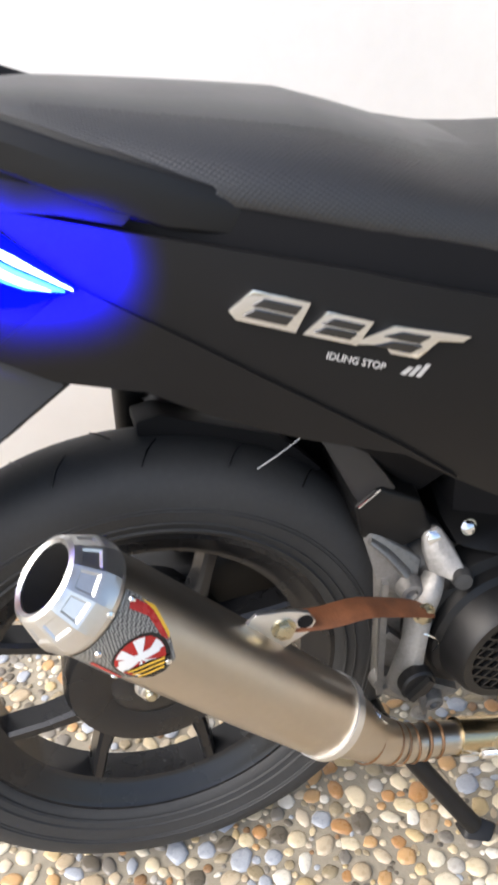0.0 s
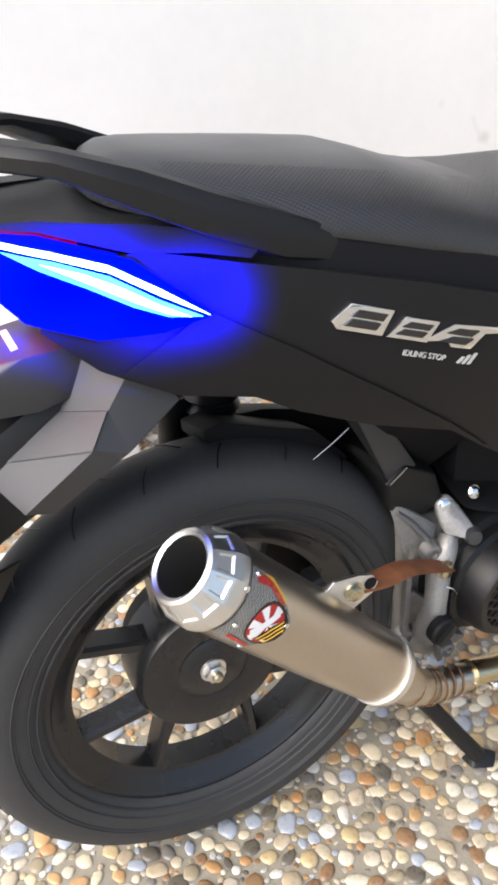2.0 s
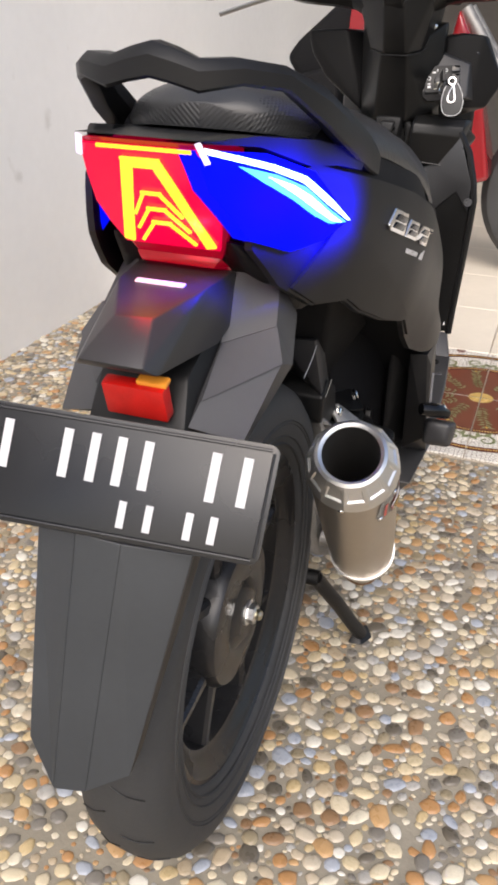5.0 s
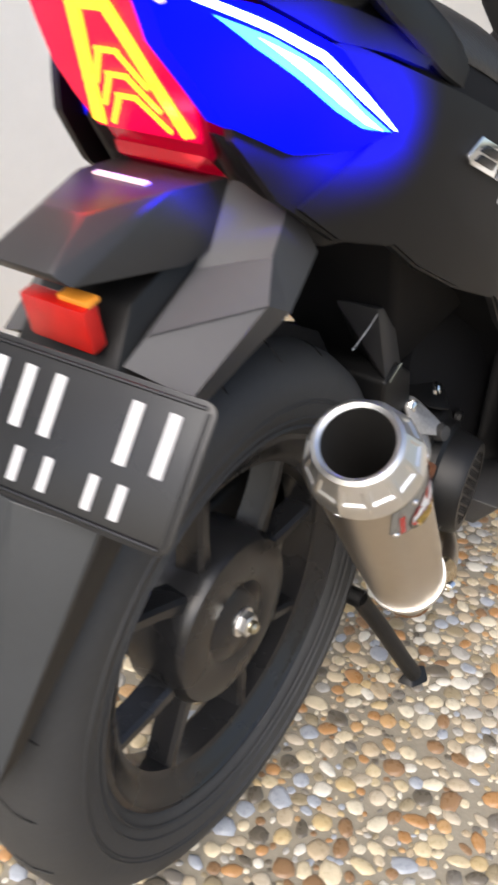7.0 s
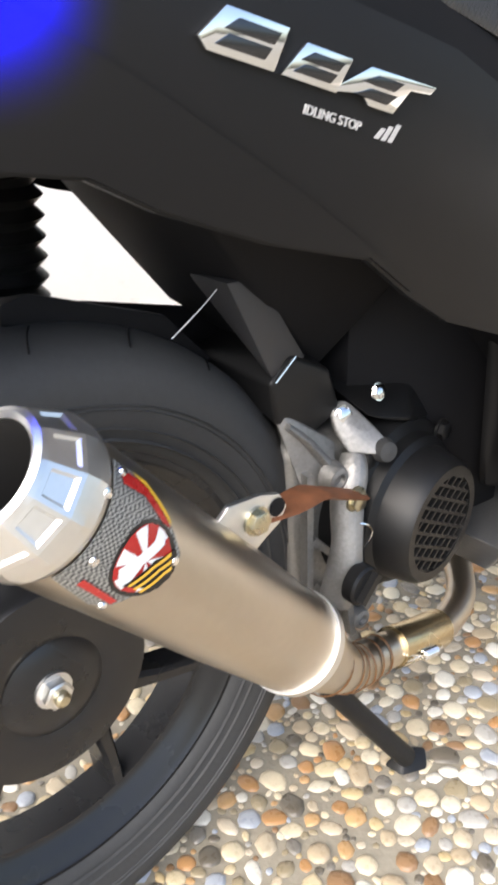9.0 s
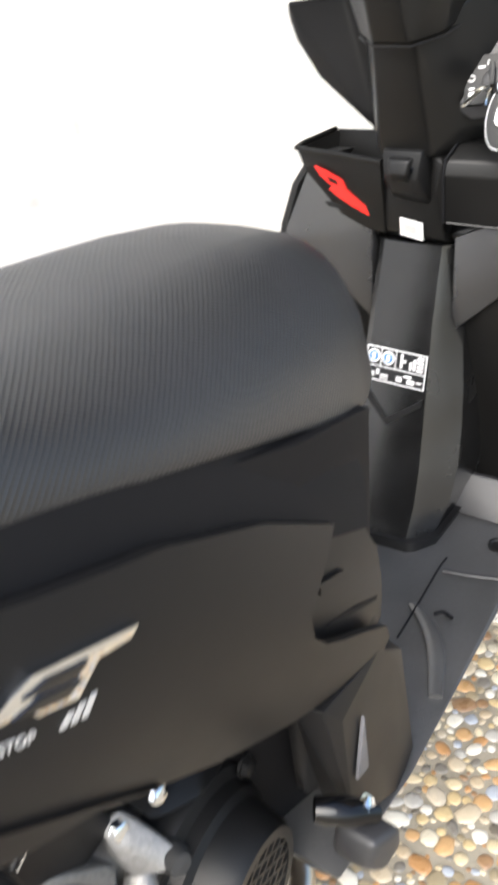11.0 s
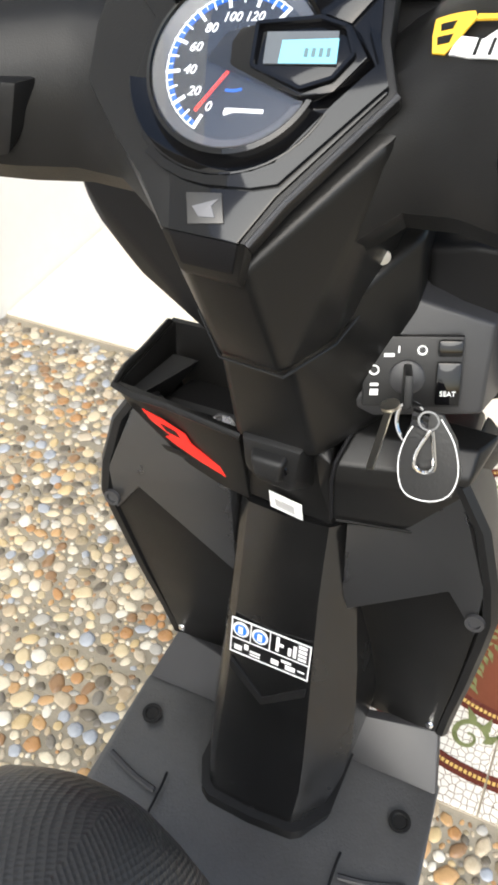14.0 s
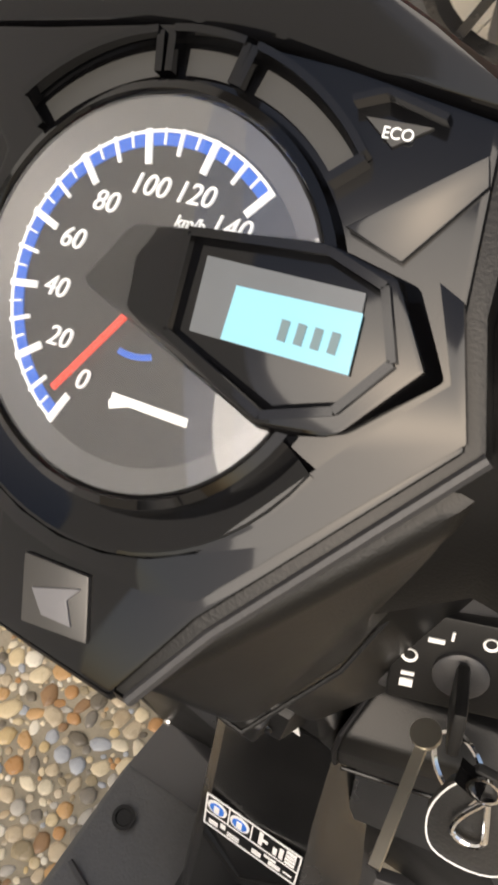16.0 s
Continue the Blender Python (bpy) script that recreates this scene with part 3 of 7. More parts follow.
# tail light and turn lights
tail = part("tail_light", hull([(-0.158, 0.043, 0.768), (-0.158, -0.043, 0.768), (-0.118, 0.056, 0.715), (-0.118, -0.056, 0.715), (-0.088, 0.038, 0.674), (-0.088, -0.036, 0.674), (-0.078, 0.030, 0.664), (-0.078, -0.028, 0.664), (-0.07, 0.046, 0.758), (-0.07, -0.046, 0.758), (-0.06, 0.03, 0.68), (-0.06, -0.03, 0.68)], 0.004), mat("tail_red_lens", (0.20, 0.004, 0.008), 0.15, 0, 0.1, 40, emit=(1.0, 0.0, 0.06), power=0.12), S, "red tail light with a lit upper lens")
TN = Vector((-0.80, 0, -0.60)).normalized()


def tail_pt(y, s, out=0.002):
    """A point on the slanted face of the tail light; s runs from its top to its bottom."""
    p = Vector((-0.158, 0, 0.768)).lerp(Vector((-0.082, 0, 0.664)), s)
    bulge = 0.0035 * math.sin(math.pi * s)
    return Vector((p.x, y, p.z)) + TN * (out + bulge)


def chevron(top, drop, half, width, flat):
    parts = []
    for s in (-1, 1):
        parts.append(bar(tail_pt(s * flat, top), tail_pt(s * half, top + drop), width, 0.0016, TN))
    parts.append(bar(tail_pt(flat * 1.35, top), tail_pt(-flat * 1.35, top), width, 0.0016, TN))
    return join(*parts)


part("lit_lens", loft([[tail_pt(-w, s_, -0.002), tail_pt(-w, s_, 0.0012), tail_pt(w, s_, 0.0012), tail_pt(w, s_, -0.002)] for s_, w in ((0.04, 0.044), (0.25, 0.047), (0.45, 0.049), (0.62, 0.045), (0.79, 0.039))]), M_LED_R, tail, "glowing red upper lens")
part("top_guide", bar(tail_pt(0.030, 0.035), tail_pt(-0.040, 0.035), 0.0022, 0.0016, TN), M_LED_Y, tail, "thin glowing line")
part("led_chevron", chevron(0.13, 0.62, 0.034, 0.0085, 0.011), M_LED_Y, tail, "glowing yellow light guide")
for i, (t, h) in enumerate(((0.34, 0.019), (0.46, 0.021), (0.57, 0.022))):
    part("led_chevron", chevron(t, 0.17, h, 0.0026, 0.006), M_LED_Y, tail)
part("tail_cover", hull([(-0.162, 0.045, 0.7705), (-0.162, -0.045, 0.7705), (-0.06, 0.072, 0.759), (-0.06, -0.072, 0.759), (-0.10, 0.056, 0.7665), (-0.10, -0.056, 0.7665), (0.0, 0.082, 0.757), (0.0, -0.082, 0.757), (0.0, 0.086, 0.748), (0.0, -0.086, 0.748)], 0.004), M_PLASTIC, S)
for y in (-0.046, 0.041):
    part("marker_strip", bar((-0.160, y, 0.769), (-0.153, y * 1.10, 0.755), 0.0035, 0.003, (-1, 0, 0.1)), glowing("marker_white", (0.9, 0.75, 1.0), 1.2) if y < 0 else bpy.data.materials["marker_white"], tail)

LENS = [(-0.158, 0.764), (-0.10, 0.757), (-0.045, 0.738), (0.004, 0.694), (-0.03, 0.684), (-0.075, 0.683), (-0.12, 0.70), (-0.150, 0.737)]


def lens_w(x, z):
    return body_w(x, z) + 0.005


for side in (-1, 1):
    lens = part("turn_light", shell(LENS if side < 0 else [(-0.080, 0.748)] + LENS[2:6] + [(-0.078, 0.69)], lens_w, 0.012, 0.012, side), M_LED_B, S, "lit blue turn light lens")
    line = [(-0.150, 0.7645), (-0.096, 0.749), (-0.0616, 0.737), (-0.0294, 0.7165), (0.001, 0.6945), (-0.030, 0.7120), (-0.062, 0.7325), (-0.096, 0.7450), (-0.148, 0.7605)]
    band = [(-0.126, 0.7510), (-0.094, 0.7420), (-0.062, 0.7295), (-0.031, 0.7090), (-0.004, 0.6940), (-0.0269, 0.6965), (-0.0497, 0.7065), (-0.0766, 0.7225), (-0.1052, 0.7375)]
    core = [(-0.104, 0.7420), (-0.078, 0.7330), (-0.056, 0.7215), (-0.030, 0.7045), (-0.012, 0.6950), (-0.027, 0.6990), (-0.049, 0.7105), (-0.076, 0.7265)]
    if side > 0:
        line, band, core = [(-0.075, 0.740)] + line[2:7] + [(-0.075, 0.735)], None, None
    for pts, m, lift, words in ((band, M_LED_W, 0.0020, "glaring cyan light guide"), (line, M_LED_HOT, 0.0030, "white-hot upper light guide"), (core, M_LED_HOT, 0.0030, "white-hot core of the light guide")):
        if pts:
            part("led_strip", shell(pts, lambda x, z: lens_w(x, z) + lift, 0.003, 0.015, side), m, lens, words)
    # unseen lamps added off the panel to throw a blue halo round the lens
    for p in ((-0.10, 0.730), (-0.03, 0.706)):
        lamp = new("halo_lamp", bpy.data.lights.new("halo_lamp", "AREA"))
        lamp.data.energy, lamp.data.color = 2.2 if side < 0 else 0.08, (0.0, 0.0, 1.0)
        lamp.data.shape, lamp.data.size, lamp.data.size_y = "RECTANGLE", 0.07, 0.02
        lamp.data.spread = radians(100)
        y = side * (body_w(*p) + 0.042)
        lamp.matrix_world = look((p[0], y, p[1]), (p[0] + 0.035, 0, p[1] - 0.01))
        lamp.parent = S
part("tail_lower_lens", hull([(-0.090, y, 0.676) for y in (-0.036, 0.038)] + [(-0.092, y, 0.667) for y in (-0.030, 0.032)] + [(-0.06, y, 0.658) for y in (-0.036, 0.036)], 0.003), glowing("tail_lower_red", (1.0, 0.0, 0.05), 0.10, (0.15, 0.0, 0.0)), tail, "dark red lower lens")
tlamp = new("tail_lamp", bpy.data.lights.new("tail_lamp", "POINT"))
tlamp.data.energy, tlamp.data.color, tlamp.data.shadow_soft_size = 0.15, (1.0, 0.02, 0.03), 0.02
tlamp.location = (-0.165, 0, 0.70)
tlamp.parent = S

# tail cowl over the turn lights and down to the fender
COWL = [(-0.155, 0.768), (-0.10, 0.768), (-0.03, 0.759), (0.02, 0.748), (0.045, 0.738), (0.035, 0.729), (0.0, 0.737), (-0.045, 0.742), (-0.10, 0.761), (-0.150, 0.767)]
for side in (-1, 1):
    part("tail_cowl", shell(COWL, lambda x, z: body_w(x, z) + 0.001, 0.02, 0.015, side), M_PANEL, S, "satin black tail cowl")
    part("tail_skirt", hull([(x, side * y, z) for x, y, z in ((-0.105, 0.050, 0.692), (-0.080, 0.052, 0.667), (-0.046, 0.070, 0.660), (-0.018, 0.078, 0.617), (0.036, 0.090, 0.618), (0.0, 0.096, 0.665), (-0.09, 0.03, 0.69), (-0.06, 0.03, 0.66), (0.02, 0.05, 0.62))], 0.003), M_PANEL, S)

# rear fender, plate and flap
hood = part("fender_hood", hull([(-0.074, 0.042, 0.663), (-0.074, -0.042, 0.663), (-0.122, 0.036, 0.6605), (-0.122, -0.036, 0.6605), (-0.176, 0.012, 0.6505), (-0.173, -0.017, 0.6505), (-0.206, 0.026, 0.6255), (-0.206, -0.024, 0.6255), (-0.198, 0.034, 0.618), (-0.198, -0.032, 0.618), (-0.118, 0.047, 0.617), (-0.118, -0.045, 0.617), (-0.089, 0.044, 0.650), (-0.089, -0.0425, 0.650), (-0.08, 0.045, 0.625), (-0.08, -0.045, 0.625)], 0.0018), mat("hood_grey", (0.024, 0.024, 0.025), 0.36, 0, 0.12, 8, 0.1, 1200), S, "dark grey rear fender hood")
part("maker_mark", bar((-0.1235, 0.0205, 0.6605), (-0.1235, -0.0195, 0.6605), 0.0055, 0.0012, (-0.17, 0, 0.98)), M_WHITE, hood, "white lettering bar")
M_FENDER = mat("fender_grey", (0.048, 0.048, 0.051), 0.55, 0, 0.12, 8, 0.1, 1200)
FEND = {"a": (-0.074, -0.043, 0.6616), "b": (-0.044, -0.0696, 0.6566), "c": (-0.074, -0.0773, 0.6213), "d": (-0.103, -0.041, 0.6114), "e": (-0.0925, -0.0888, 0.598), "f": (-0.150, -0.0785, 0.553), "g": (-0.167, -0.041, 0.567), "h": (-0.0167, -0.0773, 0.615), "i": (-0.066, -0.090, 0.588), "j": (-0.128, -0.074, 0.543), "k": (-0.150, -0.044, 0.582)}
for s in (-1, 1):
    # side-facing facets get a darker grey: their shade is put into the colour
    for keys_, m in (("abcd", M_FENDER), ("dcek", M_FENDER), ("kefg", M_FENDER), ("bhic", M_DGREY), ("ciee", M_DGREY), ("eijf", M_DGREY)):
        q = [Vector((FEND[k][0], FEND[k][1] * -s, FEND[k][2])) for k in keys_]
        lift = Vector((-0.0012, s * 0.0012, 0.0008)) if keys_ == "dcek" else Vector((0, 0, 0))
        bm, n = bmesh.new(), 6
        for back in (0, 1):
            off = Vector((0.006, -s * 0.007, -0.002)) * back + lift
            grid = [[bm.verts.new(q[0].lerp(q[1], i / n).lerp(q[3].lerp(q[2], i / n), j / n) + off) for i in range(n + 1)] for j in range(n + 1)]
            for j in range(n):
                for i in range(n):
                    bm.faces.new((grid[j][i], grid[j][i + 1], grid[j + 1][i + 1], grid[j + 1][i]))
            rim_ = [(grid[0][i], grid[0][i + 1]) for i in range(n)] + [(grid[n][i], grid[n][i + 1]) for i in range(n)] + [(grid[j][0], grid[j + 1][0]) for j in range(n)] + [(grid[j][n], grid[j + 1][n]) for j in range(n)]
            if not back:
                first = rim_
        for (a, b), (c, d) in zip(first, rim_):
            bm.faces.new((a, b, d, c))
        bmesh.ops.remove_doubles(bm, verts=bm.verts, dist=1e-6)
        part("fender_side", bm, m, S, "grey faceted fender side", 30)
part("fender_core", hull([(-0.06, y, z) for y in (-0.038, 0.038) for z in (0.655, 0.60)] + [(-0.155, y, z) for y in (-0.036, 0.036) for z in (0.60, 0.53)] + [(-0.10, y, 0.55) for y in (-0.05, 0.05)] + [(-0.21, y, 0.49) for y in (-0.05, 0.05)], 0.004), M_PLASTIC, S)
refl = part("rear_reflector", box(-0.179, -0.006, 0.590, 0.012, 0.050, 0.029, 0.002, Matrix.Rotation(radians(-18), 4, "Y")), M_REFL, S, "red rear reflector with an amber upper edge")
part("amber_edge", box(-0.181, -0.020, 0.6065, 0.010, 0.024, 0.004, 0.0015, Matrix.Rotation(radians(-18), 4, "Y")), M_ORANGE, refl)
FLAP = [((-0.222, 0.060, 0.498), (-0.283, 0.046, 0.330)), ((-0.236, 0.020, 0.500), (-0.297, 0.019, 0.298)), ((-0.233, -0.016, 0.497), (-0.294, -0.008, 0.302)), ((-0.212, -0.064, 0.486), (-0.280, -0.040, 0.318))]
M_FLAP = mat("flap_grey", (0.028, 0.031, 0.034), 0.45, 0, 0.15, 10, 0.1, 1200)
for (a, b), (c, d) in zip(FLAP, FLAP[1:]):
    part("mud_flap", solid([a, c, d, b], 0.005, 0.001, (1, 0, 0)), M_FLAP, S, "grey plastic mud flap", 3)
part("flap_side", solid([(-0.212, -0.064, 0.486), (-0.280, -0.040, 0.318), (-0.262, -0.042, 0.33), (-0.16, -0.062, 0.50)], 0.004, 0.001, (0, 1, 0)), M_PLASTIC, S)

# number plate
PU, PV = Vector((-0.155, 0.985, 0.055)).normalized(), Vector((-0.43, 0.03, -0.90)).normalized()
PT = Vector((-0.180, -0.119, 0.573))
PN = PU.cross(PV).normalized()
if PN.x > 0:
    PN = -PN


def plate_pt(u, v, out=0.0):
    return PT + PU * u + PV * v + PN * out


def rounded(w, h, r, fn, n=5):
    pts = []
    for cx, cy, a0 in ((w - r, r, -90), (w - r, h - r, 0), (r, h - r, 90), (r, r, 180)):
        for i in range(n + 1):
            a = radians(a0 + 90 * i / n)
            pts.append(fn(cx + r * math.cos(a), cy + r * math.sin(a)))
    return pts


PW, PH = 0.240, 0.088
M_PLATEW = mat("plate_white", (0.50, 0.50, 0.51), 0.4, 0, 0.08)
plate = part("number_plate", solid(rounded(PW, PH, 0.008, plate_pt), 0.002, 0.0005, -PN), M_PLATE, S, "black number plate with white characters")
rimp = join(*[tube([plate_pt(*p, 0.0008) for p in ((0.006, 0.004), (PW - 0.006, 0.004))], 0.0012, 6, 1), tube([plate_pt(*p, 0.0008) for p in ((0.006, PH - 0.004), (PW - 0.006, PH - 0.004))], 0.0012, 6, 1), tube([plate_pt(*p, 0.0008) for p in ((0.004, 0.006), (0.004, PH - 0.006))], 0.0012, 6, 1), tube([plate_pt(*p, 0.0008) for p in ((PW - 0.004, 0.006), (PW - 0.004, PH - 0.006))], 0.0012, 6, 1)])
part("plate_rim", rimp, M_PLATE, plate)
for u in (0.015, 0.038, 0.088, 0.108, 0.128, 0.149, 0.195):
    part("character_bar", bar(plate_pt(u + 0.006, 0.012), plate_pt(u + 0.006, 0.048), 0.0070, 0.001, PN, 0.0003), M_PLATEW, plate)
for u in (0.032, 0.050, 0.080, 0.100):
    part("character_bar", bar(plate_pt(u + 0.005, 0.058), plate_pt(u + 0.005, 0.078), 0.0056, 0.001, PN, 0.0003), M_PLATEW, plate)

# rear wheel
WC = Vector((0.008, 0.0, 0.259))
wheel = part("rear_wheel", revolve([(-0.029, 0.1785), (-0.036, 0.186), (-0.043, 0.205), (-0.0455, 0.222), (-0.042, 0.238), (-0.032, 0.250), (-0.017, 0.2565), (0, 0.2585), (0.017, 0.2565), (0.032, 0.250), (0.042, 0.238), (0.0455, 0.222), (0.043, 0.205), (0.036, 0.186), (0.029, 0.1785)], WC, (0, 1, 0), 96, True), M_RUBBER, S, "worn black rear tyre on a black cast rim", 70)
part("bead_line", revolve([(-0.0385, 0.1885), (-0.0405, 0.1900), (-0.0385, 0.1915)], WC, (0, 1, 0), 72, True), M_RUBBER, wheel)
for r in (0.199, 0.213, 0.2165):
    part("bead_line", revolve([(-0.0408 - (r - 0.199) * 0.2, r - 0.0010), (-0.0425 - (r - 0.199) * 0.2, r), (-0.0408 - (r - 0.199) * 0.2, r + 0.0010)], WC, (0, 1, 0), 72, True), M_RUBBER, wheel)
rim = part("rim", revolve([(-0.031, 0.1815), (-0.032, 0.176), (-0.028, 0.172), (-0.024, 0.162), (-0.018, 0.158), (-0.016, 0.150), (0.016, 0.150), (0.018, 0.158), (0.024, 0.162), (0.028, 0.172), (0.032, 0.176), (0.031, 0.1815)], WC, (0, 1, 0), 96, True), M_RIM, wheel, "black cast alloy rim", 50)
for i in range(8):
    side = 1 if i % 2 else -1
    mid = 39.5 + 90 * (i // 2)
    a0, a1 = radians(mid + side * 11), radians(mid + side * 22.5)
    pts = []
    for a, r, w in ((a0, 0.074, 0.0125), (radians(mid + side * 18), 0.115, 0.0085), (a1, 0.158, 0.0085)):
        c = WC + Vector((r * math.cos(a), 0, r * math.sin(a)))
        t = Vector((-math.sin(a), 0, math.cos(a)))
        pts.append([c + t * (u * w) + Vector((0, v, 0)) for u, v in ((-1, 0.010), (-0.8, -0.012), (-0.45, -0.016), (0.45, -0.016), (0.8, -0.012), (1, 0.010))])
    part("spoke", loft(pts), M_RIM, wheel, "", 25)
part("hub", revolve([(0.03, 0.084), (-0.018, 0.084), (-0.026, 0.079), (-0.031, 0.050), (-0.027, 0.040), (-0.034, 0.028), (-0.034, 0.0)], WC, (0, 1, 0), 48), M_RIM, wheel, "black drum hub")
part("axle_nut", hexbolt(WC + Vector((-0.004, -0.033, 0.006)), (0, -1, 0), 0.0115, 0.012), M_CAP, wheel, "bright steel axle nut")
part("axle_end", revolve([(0, 0.006), (0.016, 0.006), (0.018, 0.004)], WC + Vector((-0.004, -0.033, 0.006)), (0, -1, 0), 16), M_ZINC, wheel)
drum = part("brake_drum", revolve([(0.030, 0.05), (0.035, 0.078), (0.060, 0.072), (0.060, 0.0)], WC, (0, 1, 0), 40), M_VOID, S)
# tread grooves
for i in range(44):
    a = 2 * math.pi * i / 44
    s = 1 if i % 2 else -1
    pts = [WC + Vector((r * math.cos(a + o), y, r * math.sin(a + o))) for r, y, o in ((0.2582, s * 0.004, 0.0), (0.2566, s * 0.018, 0.035), (0.2508, s * 0.032, 0.06))]
    part("tread_groove", tube(pts, 0.0007, 5, 3), M_RIM, wheel)

# exhaust
MA, MB = Vector((-0.033, -0.141, 0.487)), Vector((0.155, -0.125, 0.272))
MX = (MB - MA).normalized()
ML = (MB - MA).length
muffler = part("muffler", revolve([(0.13, 0.030), (0.0, 0.030), (0.0, 0.0398), (0.03, 0.0400), (ML * 0.6, 0.0392), (ML * 0.97, 0.0370), (ML, 0.0355)], MA, MX, 48, False, 0, False), M_STEEL, S, "brushed steel short muffler")
part("muffler_band", revolve([(ML * 0.955, 0.0372), (ML * 0.955, 0.0388), (ML * 0.985, 0.0386), (ML * 0.985, 0.0360)], MA, MX, 48, True), M_CAP, muffler)
# twelve-sided machined end cap with a round mouth
cap = bmesh.new()
_m = Matrix.Translation(MA) @ frame_of(MX)
_rings = []
for a, r, seg_round in ((-0.030, 0.0255, 1), (-0.032, 0.0285, 1), (-0.030, 0.0315, 1), (-0.027, 0.0335, 0), (-0.010, 0.0412, 0), (-0.003, 0.0428, 0), (0.003, 0.0422, 1), (0.007, 0.0405, 1)):
    ring = []
    for i in range(48):
        t = 2 * math.pi * i / 48
        k = 1.0 if seg_round else math.cos(math.pi / 12) / math.cos((t % (math.pi / 6)) - math.pi / 12)
        ring.append(cap.verts.new(_m @ Vector((r * k * math.cos(t), r * k * math.sin(t), a))))
    _rings.append(ring)
for k, (p, q) in enumerate(zip(_rings, _rings[1:])):
    for i in range(48):
        if k != 3:
            cap.faces.new((p[i], p[(i + 1) % 48], q[(i + 1) % 48], q[i]))
for i in range(12):
    # each flat of the cap carries a sunk pocket
    c4 = [_rings[3][4 * i], _rings[3][(4 * i + 4) % 48], _rings[4][(4 * i + 4) % 48], _rings[4][4 * i]]
    mid = sum((v.co for v in c4), Vector()) / 4
    inward = (MA - mid)
    inward = (inward - MX * inward.dot(MX)).normalized()
    rim4 = [cap.verts.new(v.co.lerp(mid, 0.26)) for v in c4]
    low4 = [cap.verts.new(v.co.lerp(mid, 0.40) + inward * 0.0016) for v in c4]
    for a, b in ((c4, rim4), (rim4, low4)):
        for j in range(4):
            cap.faces.new((a[j], a[(j + 1) % 4], b[(j + 1) % 4], b[j]))
    cap.faces.new(low4)
part("end_cap", cap, M_CAP, muffler, "polished faceted aluminium end cap", 14)
part("muffler_core", revolve([(-0.0285, 0.0254), (0.12, 0.0230), (0.12, 0.0005)], MA, MX, 36, False, 0, False), mat("soot", (0.012, 0.011, 0.010), 0.8), muffler)
for k in range(3):
    t = 2 * math.pi * k / 3 + 0.6
    d = _m.to_3x3() @ Vector((math.cos(t), math.sin(t), 0))
    part("rivet", revolve([(0, 0.003), (0.0012, 0.0026), (0.0018, 0.0)], MA + MX * 0.004 + d * 0.0415, d, 12), M_CHROME, muffler)


def wrap(u, v, lift=0.0006):
    """A point on the sleeve: u along it from the cap, v round it in metres."""
    r = 0.0400
    base = Vector((0, -1, 0))
    base = (base - MX * base.dot(MX)).normalized()
    up = base.cross(MX).normalized()
    if up.z < 0:
        up = -up
    u, a = 0.0085 + (u - 0.024) * 1.12, (v * 1.12 + 0.007) / r
    return MA + MX * u + (base * math.cos(a) + up * math.sin(a)) * (r + lift - 0.004 * max(0, u - 0.03))


def decal(outline, lift, step=0.004):
    bm = bmesh.new()
    bm.faces.new([bm.verts.new((u, v, 0)) for u, v in outline])
    for ax in (0, 1):
        lo, hi = min(p[ax] for p in outline), max(p[ax] for p in outline)
        n = int((hi - lo) / step)
        for i in range(1, n + 1):
            co, no = [0, 0, 0], [0, 0, 0]
            co[ax], no[ax] = lo + (hi - lo) * i / (n + 1), 1
            bmesh.ops.bisect_plane(bm, geom=bm.verts[:] + bm.edges[:] + bm.faces[:], plane_co=co, plane_no=no, dist=1e-6)
    for v in bm.verts:
        v.co = wrap(v.co.x, v.co.y, lift)
    return bm


def disc(cu, cv, r, n=20, a0=0.0, a1=360.0):
    return [(cu + r * math.cos(radians(a0 + (a1 - a0) * i / n)), cv + r * math.sin(radians(a0 + (a1 - a0) * i / n))) for i in range(n if a1 - a0 >= 360 else n + 1)]


badge = part("muffler_badge", decal([(0.024, 0.030), (0.045, 0.030), (0.062, 0.020), (0.078, 0.006), (0.078, -0.006), (0.068, -0.016), (0.064, -0.030), (0.056, -0.036), (0.024, -0.030)], 0.0006), M_CARBON, muffler, "riveted enamel badge in red, white and yellow")
part("badge_disc", decal(disc(0.058, -0.004, 0.0185), 0.0010), M_PLATE, badge)
M_ENAMEL = mat("red_enamel", (0.42, 0.02, 0.018), 0.25, 0, 0.15, 40)
part("badge_red", decal(disc(0.057, -0.004, 0.0160), 0.0013), M_ENAMEL, badge)
for k in range(6):
    part("badge_ray", decal([(0.057, -0.004)] + [(0.057 + 0.0155 * math.cos(radians(60 * k + j)), -0.004 + 0.0155 * math.sin(radians(60 * k + j))) for j in (0, 15, 30)], 0.0016), M_WHITE, badge)
part("badge_bar", decal([(0.046, -0.012), (0.050, -0.016), (0.064, 0.006), (0.060, 0.010)], 0.0019), M_WHITE, badge)
part("badge_field", decal([(0.055, -0.018), (0.074, -0.012), (0.077, -0.002), (0.073, 0.007), (0.062, -0.002)], 0.0019, 0.003), M_PLATE, badge)
for k in range(3):
    o = 0.0042 * k
    part("badge_chevron", decal([(0.0570 + o, -0.0165), (0.0588 + o, -0.0165), (0.0638 + o, -0.0050), (0.0705 + 0.5 * o, 0.0030 - 0.6 * o), (0.0692 + 0.5 * o, 0.0042 - 0.6 * o), (0.0622 + o, -0.0046)], 0.0023, 0.003), M_YELLOW, badge)
